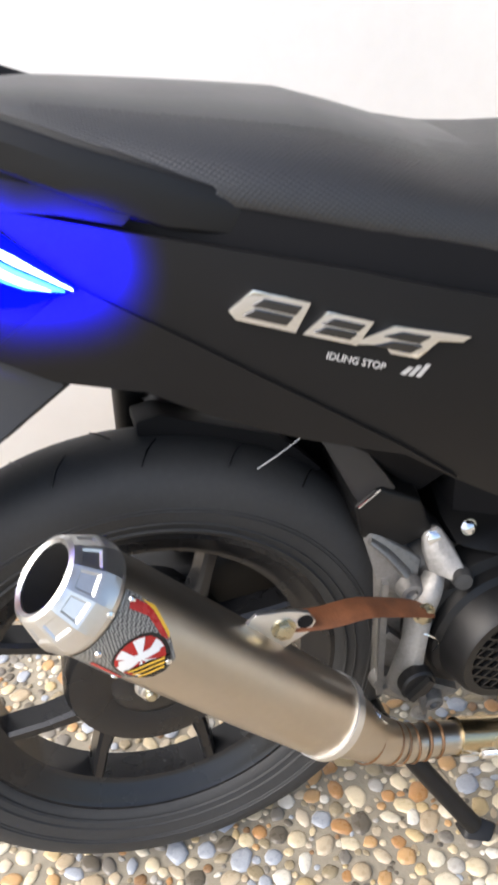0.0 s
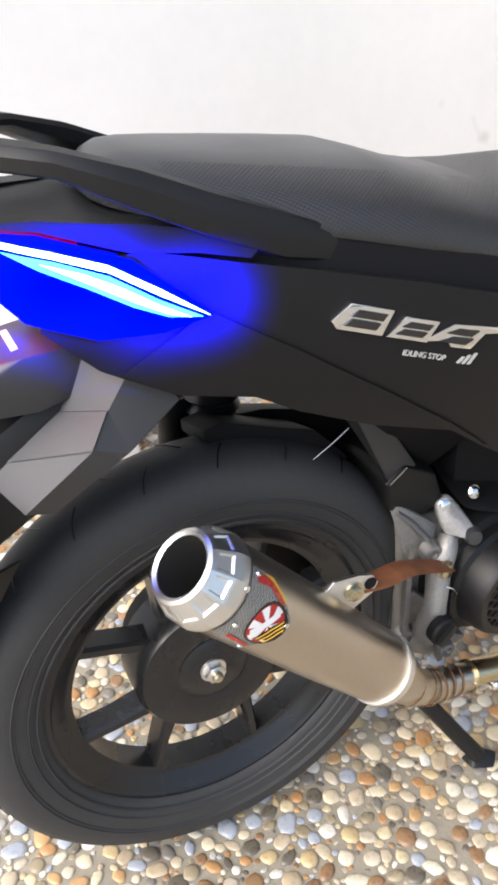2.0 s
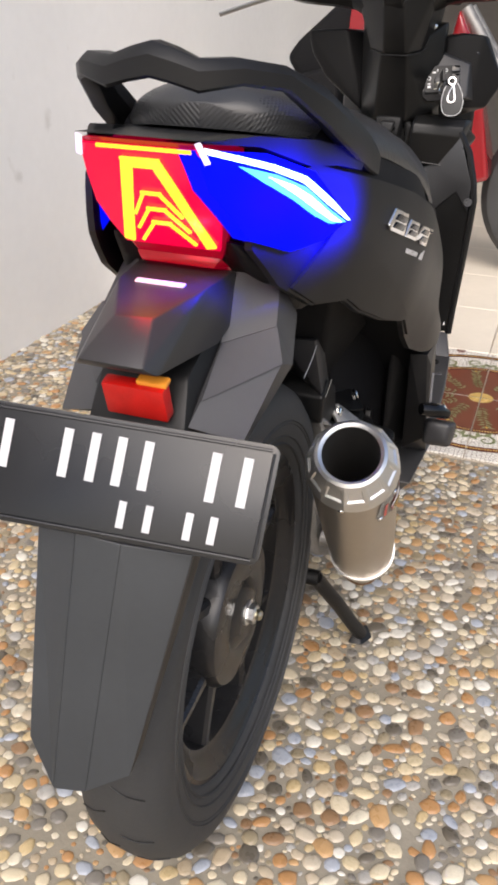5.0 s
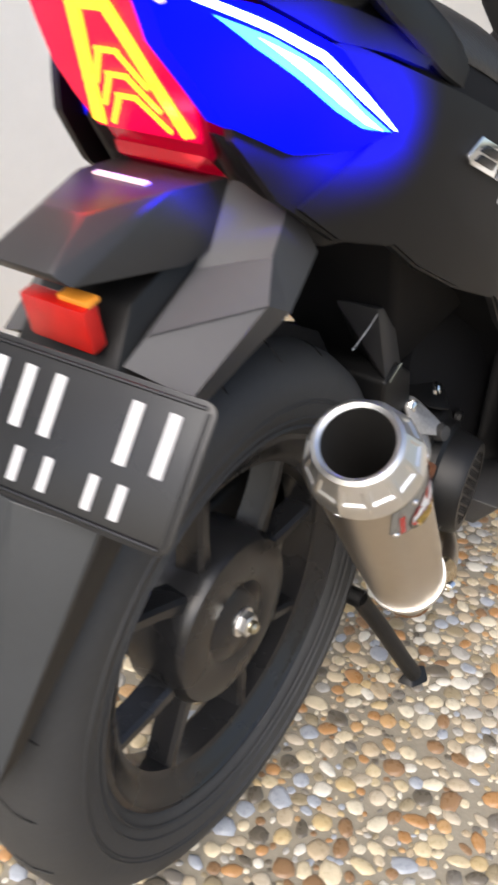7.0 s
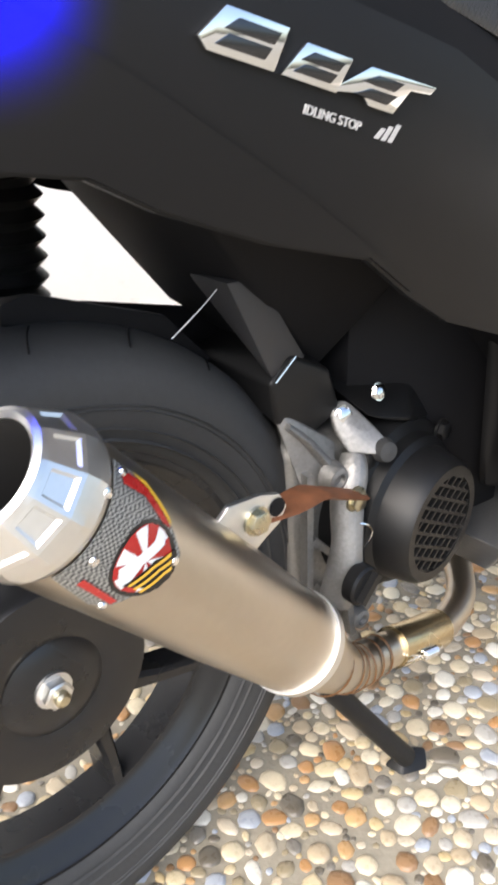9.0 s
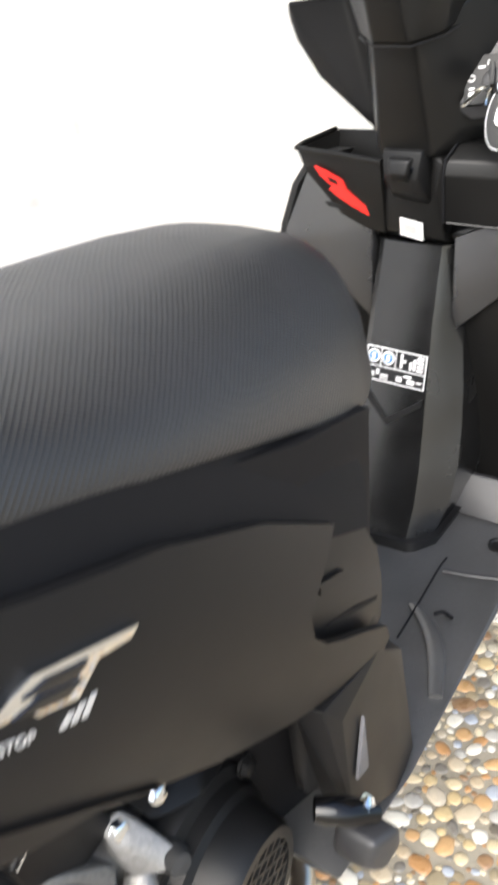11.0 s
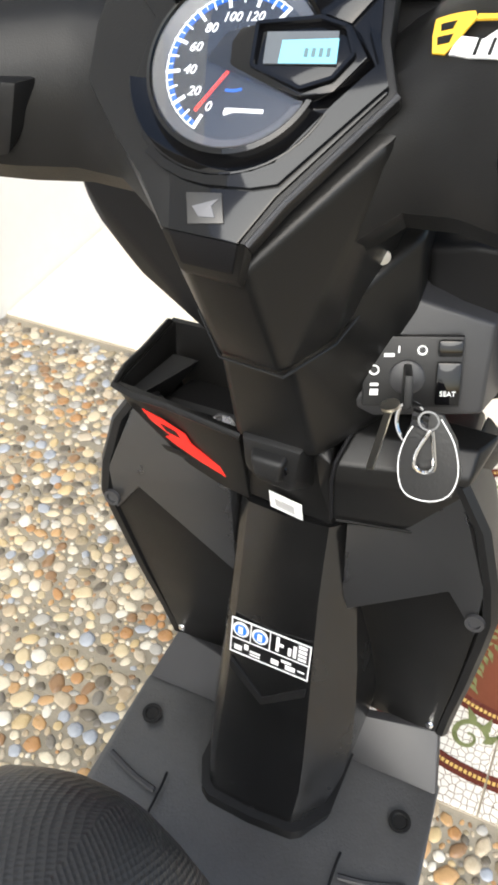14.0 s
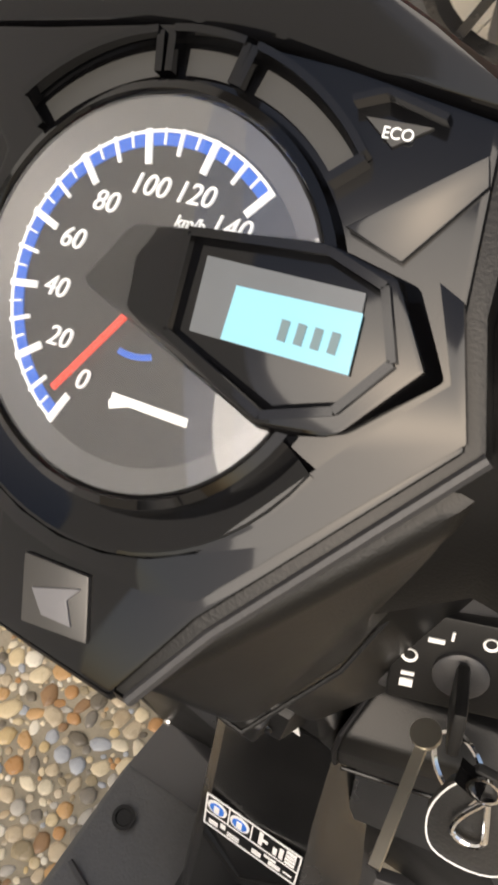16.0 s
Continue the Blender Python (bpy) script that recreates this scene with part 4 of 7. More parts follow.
part("badge_flash", decal([(0.028, 0.027), (0.046, 0.027), (0.066, 0.014), (0.060, 0.014), (0.045, 0.021), (0.030, 0.020)], 0.0013), M_ENAMEL, badge)
part("badge_flash", decal([(0.036, 0.0285), (0.047, 0.0285), (0.064, 0.018), (0.066, 0.0145), (0.047, 0.0255)], 0.0017), M_YELLOW, badge)
part("badge_script", decal([(0.036, -0.027), (0.062, -0.029), (0.062, -0.0255), (0.036, -0.023)], 0.0013), M_ENAMEL, badge)
for u, v in ((0.030, 0.026), (0.075, 0.002), (0.060, -0.032), (0.032, -0.014)):
    part("rivet", revolve([(0, 0.0028), (0.0012, 0.0022), (0.0016, 0.0)], wrap(u, v, 0.001), wrap(u, v, 0.01) - wrap(u, v, 0.0), 10), M_CHROME, badge)

# pipe from muffler to engine
PIPE = [MB - MX * 0.004, MB + MX * 0.022, (0.196, -0.119, 0.222), (0.232, -0.114, 0.193), (0.268, -0.112, 0.181), (0.31, -0.112, 0.168), (0.37, -0.108, 0.145), (0.43, -0.09, 0.14), (0.47, -0.05, 0.16)]
part("exhaust_pipe", tube(PIPE, [0.0345, 0.029, 0.0225, 0.0185, 0.0165, 0.0155, 0.015, 0.015, 0.015], 20, 8), M_STEEL, S, "bent steel exhaust pipe with weld rings")
for k, (p, q, r) in enumerate((((0.188, -0.12, 0.229), (0.196, -0.119, 0.222), 0.0248), ((0.212, -0.117, 0.207), (0.22, -0.116, 0.201), 0.0208), ((0.222, -0.116, 0.199), (0.23, -0.115, 0.194), 0.0200), ((0.236, -0.114, 0.191), (0.246, -0.113, 0.188), 0.0189), ((0.250, -0.113, 0.1865), (0.26, -0.113, 0.183), 0.0183), ((0.264, -0.112, 0.182), (0.275, -0.112, 0.179), 0.0178))):
    p, q = Vector(p), Vector(q)
    part("weld_ring", revolve([(-0.0018, r * 0.98), (0, r * 1.03), (0.0018, r * 0.98)], p, q - p, 28, True), M_BROWN, S, "bronze-tinted weld ring")
part("pipe_sleeve", tube([(0.285, -0.112, 0.1765), (0.32, -0.112, 0.164), (0.36, -0.109, 0.149)], 0.0188, 20, 4), mat("brass_pipe", (0.55, 0.45, 0.28), 0.25, 1.0, 0.12, 30), S, "brass-toned pipe sleeve")


def spring(a, b, coils=9, r=0.0042, wire=0.0011):
    a, b = Vector(a), Vector(b)
    f = frame_of(b - a).to_3x3()
    n, L = coils * 8, (b - a).length
    pts = [a + f @ Vector((r * math.cos(2 * math.pi * i / 8), r * math.sin(2 * math.pi * i / 8), L * i / n)) for i in range(n + 1)]
    return tube(pts, wire, 5, 1)


for a, b in (((0.165, -0.118, 0.298), (0.205, -0.128, 0.250)), ((0.282, -0.133, 0.176), (0.338, -0.131, 0.155))):
    a, b = Vector(a), Vector(b)
    part("exhaust_spring", join(spring(a.lerp(b, 0.4), a.lerp(b, 0.8)), tube([a, a.lerp(b, 0.4)], 0.0011, 6, 1), tube([a + Vector((0.003, 0.004, 0.003)), a.lerp(b, 0.4)], 0.0011, 6, 1), tube([a.lerp(b, 0.8), b], 0.0011, 6, 1)), M_CHROME, S, "steel retaining spring")

# hanger between muffler and engine
TAB = [(0.083, 0.412), (0.092, 0.420), (0.118, 0.417), (0.134, 0.411), (0.140, 0.400), (0.134, 0.390), (0.122, 0.384), (0.112, 0.378), (0.096, 0.392), (0.085, 0.402)]
part("muffler_tab", solid([(x, -0.131, z) for x, z in TAB], 0.004, 0.001, (0, 1, 0)), M_CAP, S, "bent steel muffler tab")
# a black disc painted for the hole's dark inside
part("tab_hole", revolve([(0, 0.0065), (0.0006, 0.0065)], (0.131, -0.1313, 0.403), (0, -1, 0), 16), M_VOID, S)
part("hanger_bolt", hexbolt((0.113, -0.131, 0.401), (0, -1, 0), 0.008, 0.007), M_ZINC, S, "zinc-plated bolt")
STR = [(0.112, -0.122, 0.398), (0.150, -0.118, 0.389), (0.185, -0.108, 0.380), (0.215, -0.098, 0.362), (0.256, -0.090, 0.338)]
part("hanger_strap", tube(STR, [0.012, 0.0135, 0.014, 0.0145, 0.013], 10, 6, flat=0.25), M_RUST, S, "rusty flat iron strap")
part("hanger_bolt", hexbolt((0.252, -0.092, 0.337), (0, -1, 0), 0.0085, 0.008), M_ZINC, S)

# engine
eng = part("crankcase", hull([(0.222, -0.055, 0.20), (0.26, -0.07, 0.18), (0.31, -0.072, 0.18), (0.222, -0.048, 0.37), (0.27, -0.062, 0.37), (0.32, -0.065, 0.35), (0.36, -0.05, 0.25), (0.215, 0.06, 0.25), (0.36, 0.06, 0.25), (0.30, 0.06, 0.19), (0.27, 0.06, 0.40), (0.22, 0.05, 0.40)], 0.008, 3), M_CAST, S, "dusty cast aluminium engine case")
part("engine_arm", tube([(0.270, -0.074, 0.362), (0.262, -0.080, 0.350), (0.252, -0.084, 0.330), (0.244, -0.092, 0.300), (0.238, -0.094, 0.275), (0.232, -0.090, 0.245)], [0.010, 0.013, 0.014, 0.013, 0.015, 0.014], 12, 5, flat=0.6), M_CAST, eng)
part("engine_bracket", hull([(0.264, -0.052, 0.397), (0.281, -0.054, 0.401), (0.288, -0.064, 0.388), (0.292, -0.090, 0.374), (0.283, -0.095, 0.363), (0.262, -0.074, 0.366), (0.262, -0.058, 0.380), (0.270, -0.045, 0.395), (0.29, -0.07, 0.36)], 0.003, 3), M_CAST, eng, "cast aluminium bracket")
part("engine_block", hull([(0.212, -0.050, 0.412), (0.236, -0.052, 0.376), (0.262, -0.062, 0.372), (0.250, -0.072, 0.340), (0.222, -0.062, 0.345), (0.205, -0.045, 0.42), (0.23, -0.02, 0.40), (0.26, -0.02, 0.36)], 0.004, 3), M_CAST, eng)
part("engine_bolt", hexbolt((0.274, -0.058, 0.389), (-0.2, -1, 0.3), 0.007, 0.006), M_CHROME, eng)
# webs, ribs and bolts of the casting
part("case_web", tube([(0.214, -0.054, 0.402), (0.230, -0.058, 0.385), (0.246, -0.064, 0.362)], [0.005, 0.008, 0.010], 10, 4, flat=0.5), M_CAST, eng)
for a, b in (((0.226, -0.060, 0.36), (0.222, -0.064, 0.22)), ((0.236, -0.064, 0.245), (0.30, -0.074, 0.205)), ((0.228, -0.062, 0.30), (0.262, -0.070, 0.262)), ((0.262, -0.072, 0.235), (0.268, -0.074, 0.185))):
    part("case_rib", bar(a, b, 0.006, 0.010, (-0.2, -1, 0), 0.002), M_CAST, eng)
for c, r in (((0.226, -0.060, 0.232), 0.010), ((0.276, -0.074, 0.198), 0.009), ((0.246, -0.070, 0.352), 0.010)):
    part("case_boss", revolve([(0, r * 1.3), (0.012, r), (0.013, r * 0.6), (0.009, r * 0.5)], c, (-0.1, -1, 0), 16), M_CAST, eng)
part("rubber_bush", revolve([(0, 0.009), (0.010, 0.0105), (0.018, 0.008), (0.019, 0.0)], (0.292, -0.080, 0.362), (-0.3, -1, 0.2), 18), M_RUBBER, eng, "black rubber bush")
part("hose_clip", tube([(0.248, -0.096, 0.318), (0.258, -0.102, 0.314), (0.266, -0.100, 0.302), (0.262, -0.096, 0.288)], 0.0011, 6, 4), M_CHROME, eng)
cp = (0.241, -0.104, 0.270)
part("oil_cap", join(revolve([(0, 0.017), (0.010, 0.017), (0.012, 0.015), (0.012, 0)], cp, (0, -1, 0), 20), bar((0.231, -0.116, 0.261), (0.251, -0.116, 0.279), 0.007, 0.006, (0, -1, 0), 0.001)), M_PLASTIC, eng, "black oil filler cap")
FC = Vector((0.325, -0.060, 0.290))
FA = Vector((0.06, -1, 0.0)).normalized()
fan = part("fan_cover", revolve([(-0.01, 0.080), (0.012, 0.080), (0.018, 0.077), (0.022, 0.068), (0.032, 0.066), (0.036, 0.060), (0.060, 0.055), (0.066, 0.051), (0.066, 0.043), (0.060, 0.043), (0.050, 0.043)], FC, FA, 48, False, 0, False), M_PLASTIC, S, "black plastic engine fan cover")
# black disc put behind the grille for the shade in the fan's mouth
part("fan_recess", revolve([(0.048, 0.046), (0.049, 0.046), (0.049, 0.0)], FC, FA, 32), M_VOID, fan)
fm = Matrix.Translation(FC) @ frame_of(FA)
for k in range(-4, 5):
    for d in (-1, 1):
        o, ang = k * 0.0105, radians(32 * d)
        h = math.sqrt(max(0.043**2 - o**2, 0))
        if h > 0.006:
            c, s = math.cos(ang), math.sin(ang)
            p = [fm @ Vector((c * q - s * o, s * q + c * o, 0.061)) for q in (-h, h)]
            part("grille_bar", bar(p[0], p[1], 0.0024, 0.004, FA), M_PLASTIC, fan)
part("fan_bolt", hexbolt(FC + Vector((-0.045, -0.018, 0.066)), FA, 0.008, 0.008), M_PLASTIC, fan)
part("fan_bolt", hexbolt(FC + Vector((0.06, -0.018, 0.05)), FA, 0.008, 0.008), M_PLASTIC, fan)
part("air_duct", hull([(0.285, -0.04, 0.40), (0.375, -0.05, 0.395), (0.385, -0.07, 0.345), (0.33, -0.085, 0.372), (0.29, -0.075, 0.385), (0.30, 0.04, 0.42), (0.38, 0.04, 0.40)], 0.006, 3), M_PLASTIC, S)
part("duct_bolt", hexbolt((0.300, -0.072, 0.405), (0, -1, 0.4), 0.006, 0.006), M_CHROME, S)
part("airbox_strut", hull([(0.168, -0.046, 0.522), (0.196, -0.048, 0.520), (0.240, -0.050, 0.448), (0.205, -0.050, 0.440), (0.17, 0.0, 0.52), (0.24, 0.0, 0.45)], 0.003), M_DGREY, S, "dusty grey filter duct")
part("strut_clip", tube([(0.203, -0.054, 0.441), (0.222, -0.056, 0.456)], 0.0012, 8, 1), M_CHROME, S)
part("cable", tube([(0.118, -0.05, 0.498), (0.14, -0.052, 0.512), (0.155, -0.052, 0.522)], 0.0005, 6, 3), M_PRINTG, S)
part("airbox", hull([(0.200, -0.052, 0.440), (0.222, -0.052, 0.456), (0.262, -0.055, 0.432), (0.276, -0.055, 0.392), (0.235, -0.052, 0.378), (0.207, -0.050, 0.404), (0.20, 0.05, 0.44), (0.27, 0.05, 0.45), (0.27, 0.05, 0.39)], 0.004, 3), M_PLASTIC, S, "black plastic air filter box")
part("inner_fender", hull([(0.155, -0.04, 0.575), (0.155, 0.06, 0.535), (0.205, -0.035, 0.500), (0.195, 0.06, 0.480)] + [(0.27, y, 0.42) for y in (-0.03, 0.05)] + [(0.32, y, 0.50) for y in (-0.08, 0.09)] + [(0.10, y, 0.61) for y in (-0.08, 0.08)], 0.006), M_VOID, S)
# unseen black block added to darken the space behind the engine
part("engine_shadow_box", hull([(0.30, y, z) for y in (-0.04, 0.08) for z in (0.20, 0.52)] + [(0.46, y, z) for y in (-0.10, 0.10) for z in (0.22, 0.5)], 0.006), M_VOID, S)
part("swing_arm", hull([(0.0, y, 0.24) for y in (0.05, 0.11)] + [(0.0, y, 0.31) for y in (0.05, 0.11)] + [(0.30, y, z) for y in (0.05, 0.12) for z in (0.20, 0.36)], 0.012, 3), M_PLASTIC, S)
SA, SB = Vector((0.062, 0.085, 0.34)), Vector((0.082, 0.080, 0.65))
shock = part("shock_absorber", tube([SA, SB], 0.021, 16, 2), M_PLASTIC, S, "black rear shock absorber with rubber bellows")
for k in range(11):
    p = SA.lerp(SB, 0.36 + 0.045 * k)
    part("shock_coil", revolve([(-0.007, 0.024), (0, 0.031), (0.007, 0.024)], p, SB - SA, 24, True), M_PLASTIC, shock)
part("shock_canister", tube([(0.030, 0.095, 0.40), (0.036, 0.093, 0.525)], 0.017, 16, 2), M_PLASTIC, shock)
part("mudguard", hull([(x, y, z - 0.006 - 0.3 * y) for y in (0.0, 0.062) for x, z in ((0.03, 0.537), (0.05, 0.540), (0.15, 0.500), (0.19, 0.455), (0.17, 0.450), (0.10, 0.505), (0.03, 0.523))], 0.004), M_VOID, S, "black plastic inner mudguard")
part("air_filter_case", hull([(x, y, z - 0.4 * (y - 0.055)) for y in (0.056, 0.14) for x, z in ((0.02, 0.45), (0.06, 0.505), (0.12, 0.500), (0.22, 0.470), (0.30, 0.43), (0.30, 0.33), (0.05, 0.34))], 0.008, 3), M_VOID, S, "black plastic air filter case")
# centre stand
stand = part("centre_stand", tube([(0.225, -0.055, 0.165), (0.262, -0.080, 0.105), (0.300, -0.100, 0.045), (0.322, -0.112, 0.012)], 0.0105, 12, 4), M_PLASTIC, S, "black steel centre stand")
part("stand_foot", hull([(0.305, -0.095, 0.0), (0.352, -0.112, 0.0), (0.335, -0.130, 0.0), (0.308, -0.118, 0.0), (0.325, -0.105, 0.020), (0.345, -0.118, 0.012)], 0.003), M_PLASTIC, stand)
part("stand_leg", tube([(0.225, 0.055, 0.165), (0.262, 0.080, 0.105), (0.300, 0.100, 0.045), (0.322, 0.112, 0.012)], 0.0105, 12, 4), M_PLASTIC, stand)
part("stand_bar", tube([(0.225, -0.06, 0.165), (0.225, 0.06, 0.165)], 0.011, 12, 1), M_PLASTIC, stand)
# passenger foot peg
peg = part("foot_peg", hull([(0.372, -0.196, 0.352), (0.398, -0.204, 0.345), (0.402, -0.202, 0.318), (0.380, -0.198, 0.312), (0.366, -0.192, 0.328), (0.372, -0.165, 0.352), (0.398, -0.160, 0.345), (0.400, -0.160, 0.318), (0.372, -0.160, 0.314)], 0.006, 3), M_DGREY, S, "folded grey rubber foot peg")
part("peg_bracket", tube([(0.362, -0.155, 0.372), (0.374, -0.172, 0.368), (0.390, -0.188, 0.358)], [0.008, 0.010, 0.007], 10, 4), M_GLOSS, peg)
part("peg_bolt", hexbolt((0.386, -0.182, 0.366), (0.1, -0.7, 0.6), 0.006, 0.005), M_CHROME, peg)

# body badges


def on_panel(x, z, lift):
    return Vector((x, -(body_w(x, z) + lift), z))


def panel_solid(pts, lift, thick=0.0035, bev=0.0008):
    q = [on_panel(x, z, lift) for x, z in pts]
    return solid(q, thick, bev, (0, 1, 0))


def badge_pt(u, v):
    """Badge plane: u along, v up, in metres from its left lower corner."""
    ca, sa = math.cos(radians(-18.5)), math.sin(radians(-18.5))
    return (0.087 + u * ca - v * sa, 0.668 + u * sa + v * ca)


for pts in ([(0.000, 0.006), (0.012, 0.026), (0.050, 0.026), (0.046, 0.000), (0.006, 0.000)], [(0.050, 0.000), (0.062, 0.022), (0.094, 0.022), (0.088, 0.000)], [(0.082, 0.000), (0.108, 0.022), (0.165, 0.024), (0.160, 0.018), (0.142, 0.016), (0.132, -0.001), (0.112, -0.001), (0.106, 0.005)]):
    part("model_badge", panel_solid([badge_pt(0.95 * u, 0.82 * v + 0.002) for u, v in pts], 0.0035), M_CHROME, S, "chrome model badge")
M_SMOKED = mat("smoked_chrome", (0.09, 0.09, 0.095), 0.22, 1.0)
for pts in ([(0.0085, 0.0045), (0.0165, 0.0215), (0.0455, 0.0215), (0.0420, 0.0045)], [(0.0560, 0.0040), (0.0645, 0.0180), (0.0890, 0.0180), (0.0848, 0.0040)], [(0.0985, 0.0040), (0.1120, 0.0180), (0.1360, 0.0188), (0.1275, 0.0030), (0.1120, 0.0030)]):
    lo, hi = min(v for u, v in pts), max(v for u, v in pts)
    cu = sum(u for u, v in pts) / len(pts)
    for f0 in (0.0, 0.56):
        # two smoked strips with a chrome bar between them
        strip = [(cu + 0.86 * (u - cu) + (0.0018 if f0 else -0.0018), lo + (hi - lo) * (f0 + 0.44 * (v - lo) / (hi - lo))) for u, v in pts]
        part("badge_inlay", panel_solid([badge_pt(0.95 * u, 0.82 * v + 0.002) for u, v in strip], 0.0045, 0.002, 0.0004), M_SMOKED, S)
tp = on_panel(*badge_pt(0.088, -0.0095), 0.001)
ta, tb = on_panel(*badge_pt(0.07, -0.012), 0.001), on_panel(*badge_pt(0.14, -0.012), 0.001)
part("idling_stop_mark", text_mesh("IDLING STOP", 0.0068, plane_pose(tp, tb - ta, (0, 0.0, 1))), M_PRINTG, S, "small silver lettering")
for k in range(3):
    part("mark_slash", panel_solid([badge_pt(0.120 + 0.0055 * k + a, -0.0125 + b) for a, b in ((0, 0), (0.003, 0), (0.0065, 0.006 + 0.002 * k), (0.0035, 0.006 + 0.002 * k))], 0.0008, 0.0008, 0), M_PRINTG, S)


# ---- the scooter's front ----
# floor board
board = part("floor_board", hull([(0.40, y, 0.235) for y in (-0.150, 0.150)] + [(0.42, y, 0.19) for y in (-0.12, 0.12)] + [(0.50, y, 0.250) for y in (-0.165, 0.165)] + [(0.74, y, 0.250) for y in (-0.165, 0.165)] + [(0.87, y, 0.252) for y in (-0.158, 0.158)] + [(0.88, y, 0.20) for y in (-0.14, 0.14)] + [(0.60, y, 0.20) for y in (-0.15, 0.15)], 0.006, 3), M_BOARD, S, "dark grey scuffed floor board")
for s in (-1, 1):
    # slit and slot are black strips painted for their shaded insides
    part("board_slit", tube([(0.772, s * 0.090, 0.2572), (0.750, s * 0.089, 0.2572), (0.690, s * 0.091, 0.2572), (0.636, s * 0.092, 0.2572)], 0.0013, 6, 4), M_VOID, board)
    part("board_seam", tube([(0.752, s * 0.094, 0.2565), (0.757, s * 0.120, 0.2565), (0.768, s * 0.152, 0.2562)], 0.0030, 6, 4, None, 0.5), M_DGREY, board)
    part("board_rib", tube([(0.690, s * 0.084, 0.254), (0.672, s * 0.108, 0.256), (0.640, s * 0.132, 0.256), (0.590, s * 0.152, 0.252)], [0.004, 0.008, 0.009, 0.007], 10, 5, None, 0.6), M_BOARD, board)
    part("board_slot", tube([(0.684, s * 0.112, 0.2572), (0.691, s * 0.119, 0.2572), (0.687, s * 0.130, 0.2572)], 0.0022, 6, 4), M_VOID, board)
    part("mat_boss", join(revolve([(0, 0.0105), (0.002, 0.0105), (0.002, 0.0075), (0.0005, 0.0065), (0.0005, 0)], (0.820, s * 0.132, 0.2562), (0, 0, 1), 20)), M_INNER, S)
    part("side_skirt", hull([(0.385, s * 0.152, 0.440), (0.466, s * 0.155, 0.426), (0.492, s * 0.157, 0.384), (0.40, s * 0.158, 0.42), (0.405, s * 0.162, 0.31), (0.49, s * 0.160, 0.245), (0.525, s * 0.158, 0.258), (0.505, s * 0.154, 0.39), (0.46, s * 0.156, 0.43), (0.38, s * 0.13, 0.44), (0.42, s * 0.13, 0.28), (0.54, s * 0.13, 0.25), (0.49, s * 0.13, 0.42)], 0.006, 3), M_PANEL, S)
    part("under_seat_front", hull([(0.425, s * 0.138, 0.54), (0.485, s * 0.150, 0.42), (0.505, s * 0.150, 0.26), (0.53, s * 0.07, 0.26), (0.50, s * 0.07, 0.59), (0.435, s * 0.128, 0.61), (0.40, s * 0.10, 0.60), (0.42, s * 0.10, 0.27)], 0.008, 3), M_PANEL, S)
    part("skirt_flash", solid([(x, s * y, z) for x, y, z in ((0.426, 0.1615, 0.400), (0.410, 0.1640, 0.352), (0.428, 0.1635, 0.346))], 0.003, 0.0005, (0, -s, 0)), M_GREY, S)
part("tunnel", hull([(0.50, y, z) for y in (-0.08, 0.08) for z in (0.25, 0.58)] + [(0.55, y, 0.256) for y in (-0.06, 0.06)], 0.008), M_INNER, S)

# leg shield, seen from the rider's side
for s in (-1, 1):
    # upper facet, its lighter grey put in for the light it catches
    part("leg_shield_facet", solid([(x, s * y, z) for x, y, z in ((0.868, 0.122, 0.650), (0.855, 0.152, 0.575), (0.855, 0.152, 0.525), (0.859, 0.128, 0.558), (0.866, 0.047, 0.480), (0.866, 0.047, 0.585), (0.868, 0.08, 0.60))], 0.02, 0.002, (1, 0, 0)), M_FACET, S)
    # knee recess, in a darker black for the shade in its depth
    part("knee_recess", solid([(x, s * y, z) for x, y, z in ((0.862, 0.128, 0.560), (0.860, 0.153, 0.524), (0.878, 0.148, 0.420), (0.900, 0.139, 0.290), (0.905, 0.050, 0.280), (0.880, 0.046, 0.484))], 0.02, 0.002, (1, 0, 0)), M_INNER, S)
    part("shield_edge", loft([[(x, s * y, z), (x - 0.001, s * (y + 0.006), z), (x + 0.004, s * (y + 0.010), z), (x + 0.05, s * (y + 0.002), z), (x + 0.05, s * (y - 0.02), z)] for x, y, z in ((0.868, 0.116, 0.655), (0.862, 0.136, 0.625), (0.856, 0.150, 0.580), (0.854, 0.156, 0.545), (0.862, 0.154, 0.500), (0.876, 0.149, 0.420), (0.892, 0.143, 0.340), (0.902, 0.140, 0.285))]), M_PLASTIC, S)
    part("shield_foot", solid([(x, s * y, z) for x, y, z in ((0.878, 0.046, 0.298), (0.905, 0.142, 0.286), (0.858, 0.156, 0.2545), (0.858, 0.046, 0.2545))], 0.012, 0.002, (1, 0, -0.3)), M_DGREY, S)
    part("shield_screw", join(revolve([(0, 0.0075), (0.003, 0.0070), (0.003, 0.0045), (0.001, 0.004), (0.001, 0)], (0.853, s * 0.151, 0.543), (-1, 0, 0.2), 16)), M_DGREY, S)
    part("shield_screw", revolve([(0, 0.004), (0.0015, 0.003), (0.002, 0)], (0.896, s * 0.133, 0.306), (-1, 0, 0.2), 12), M_CHROME, S)
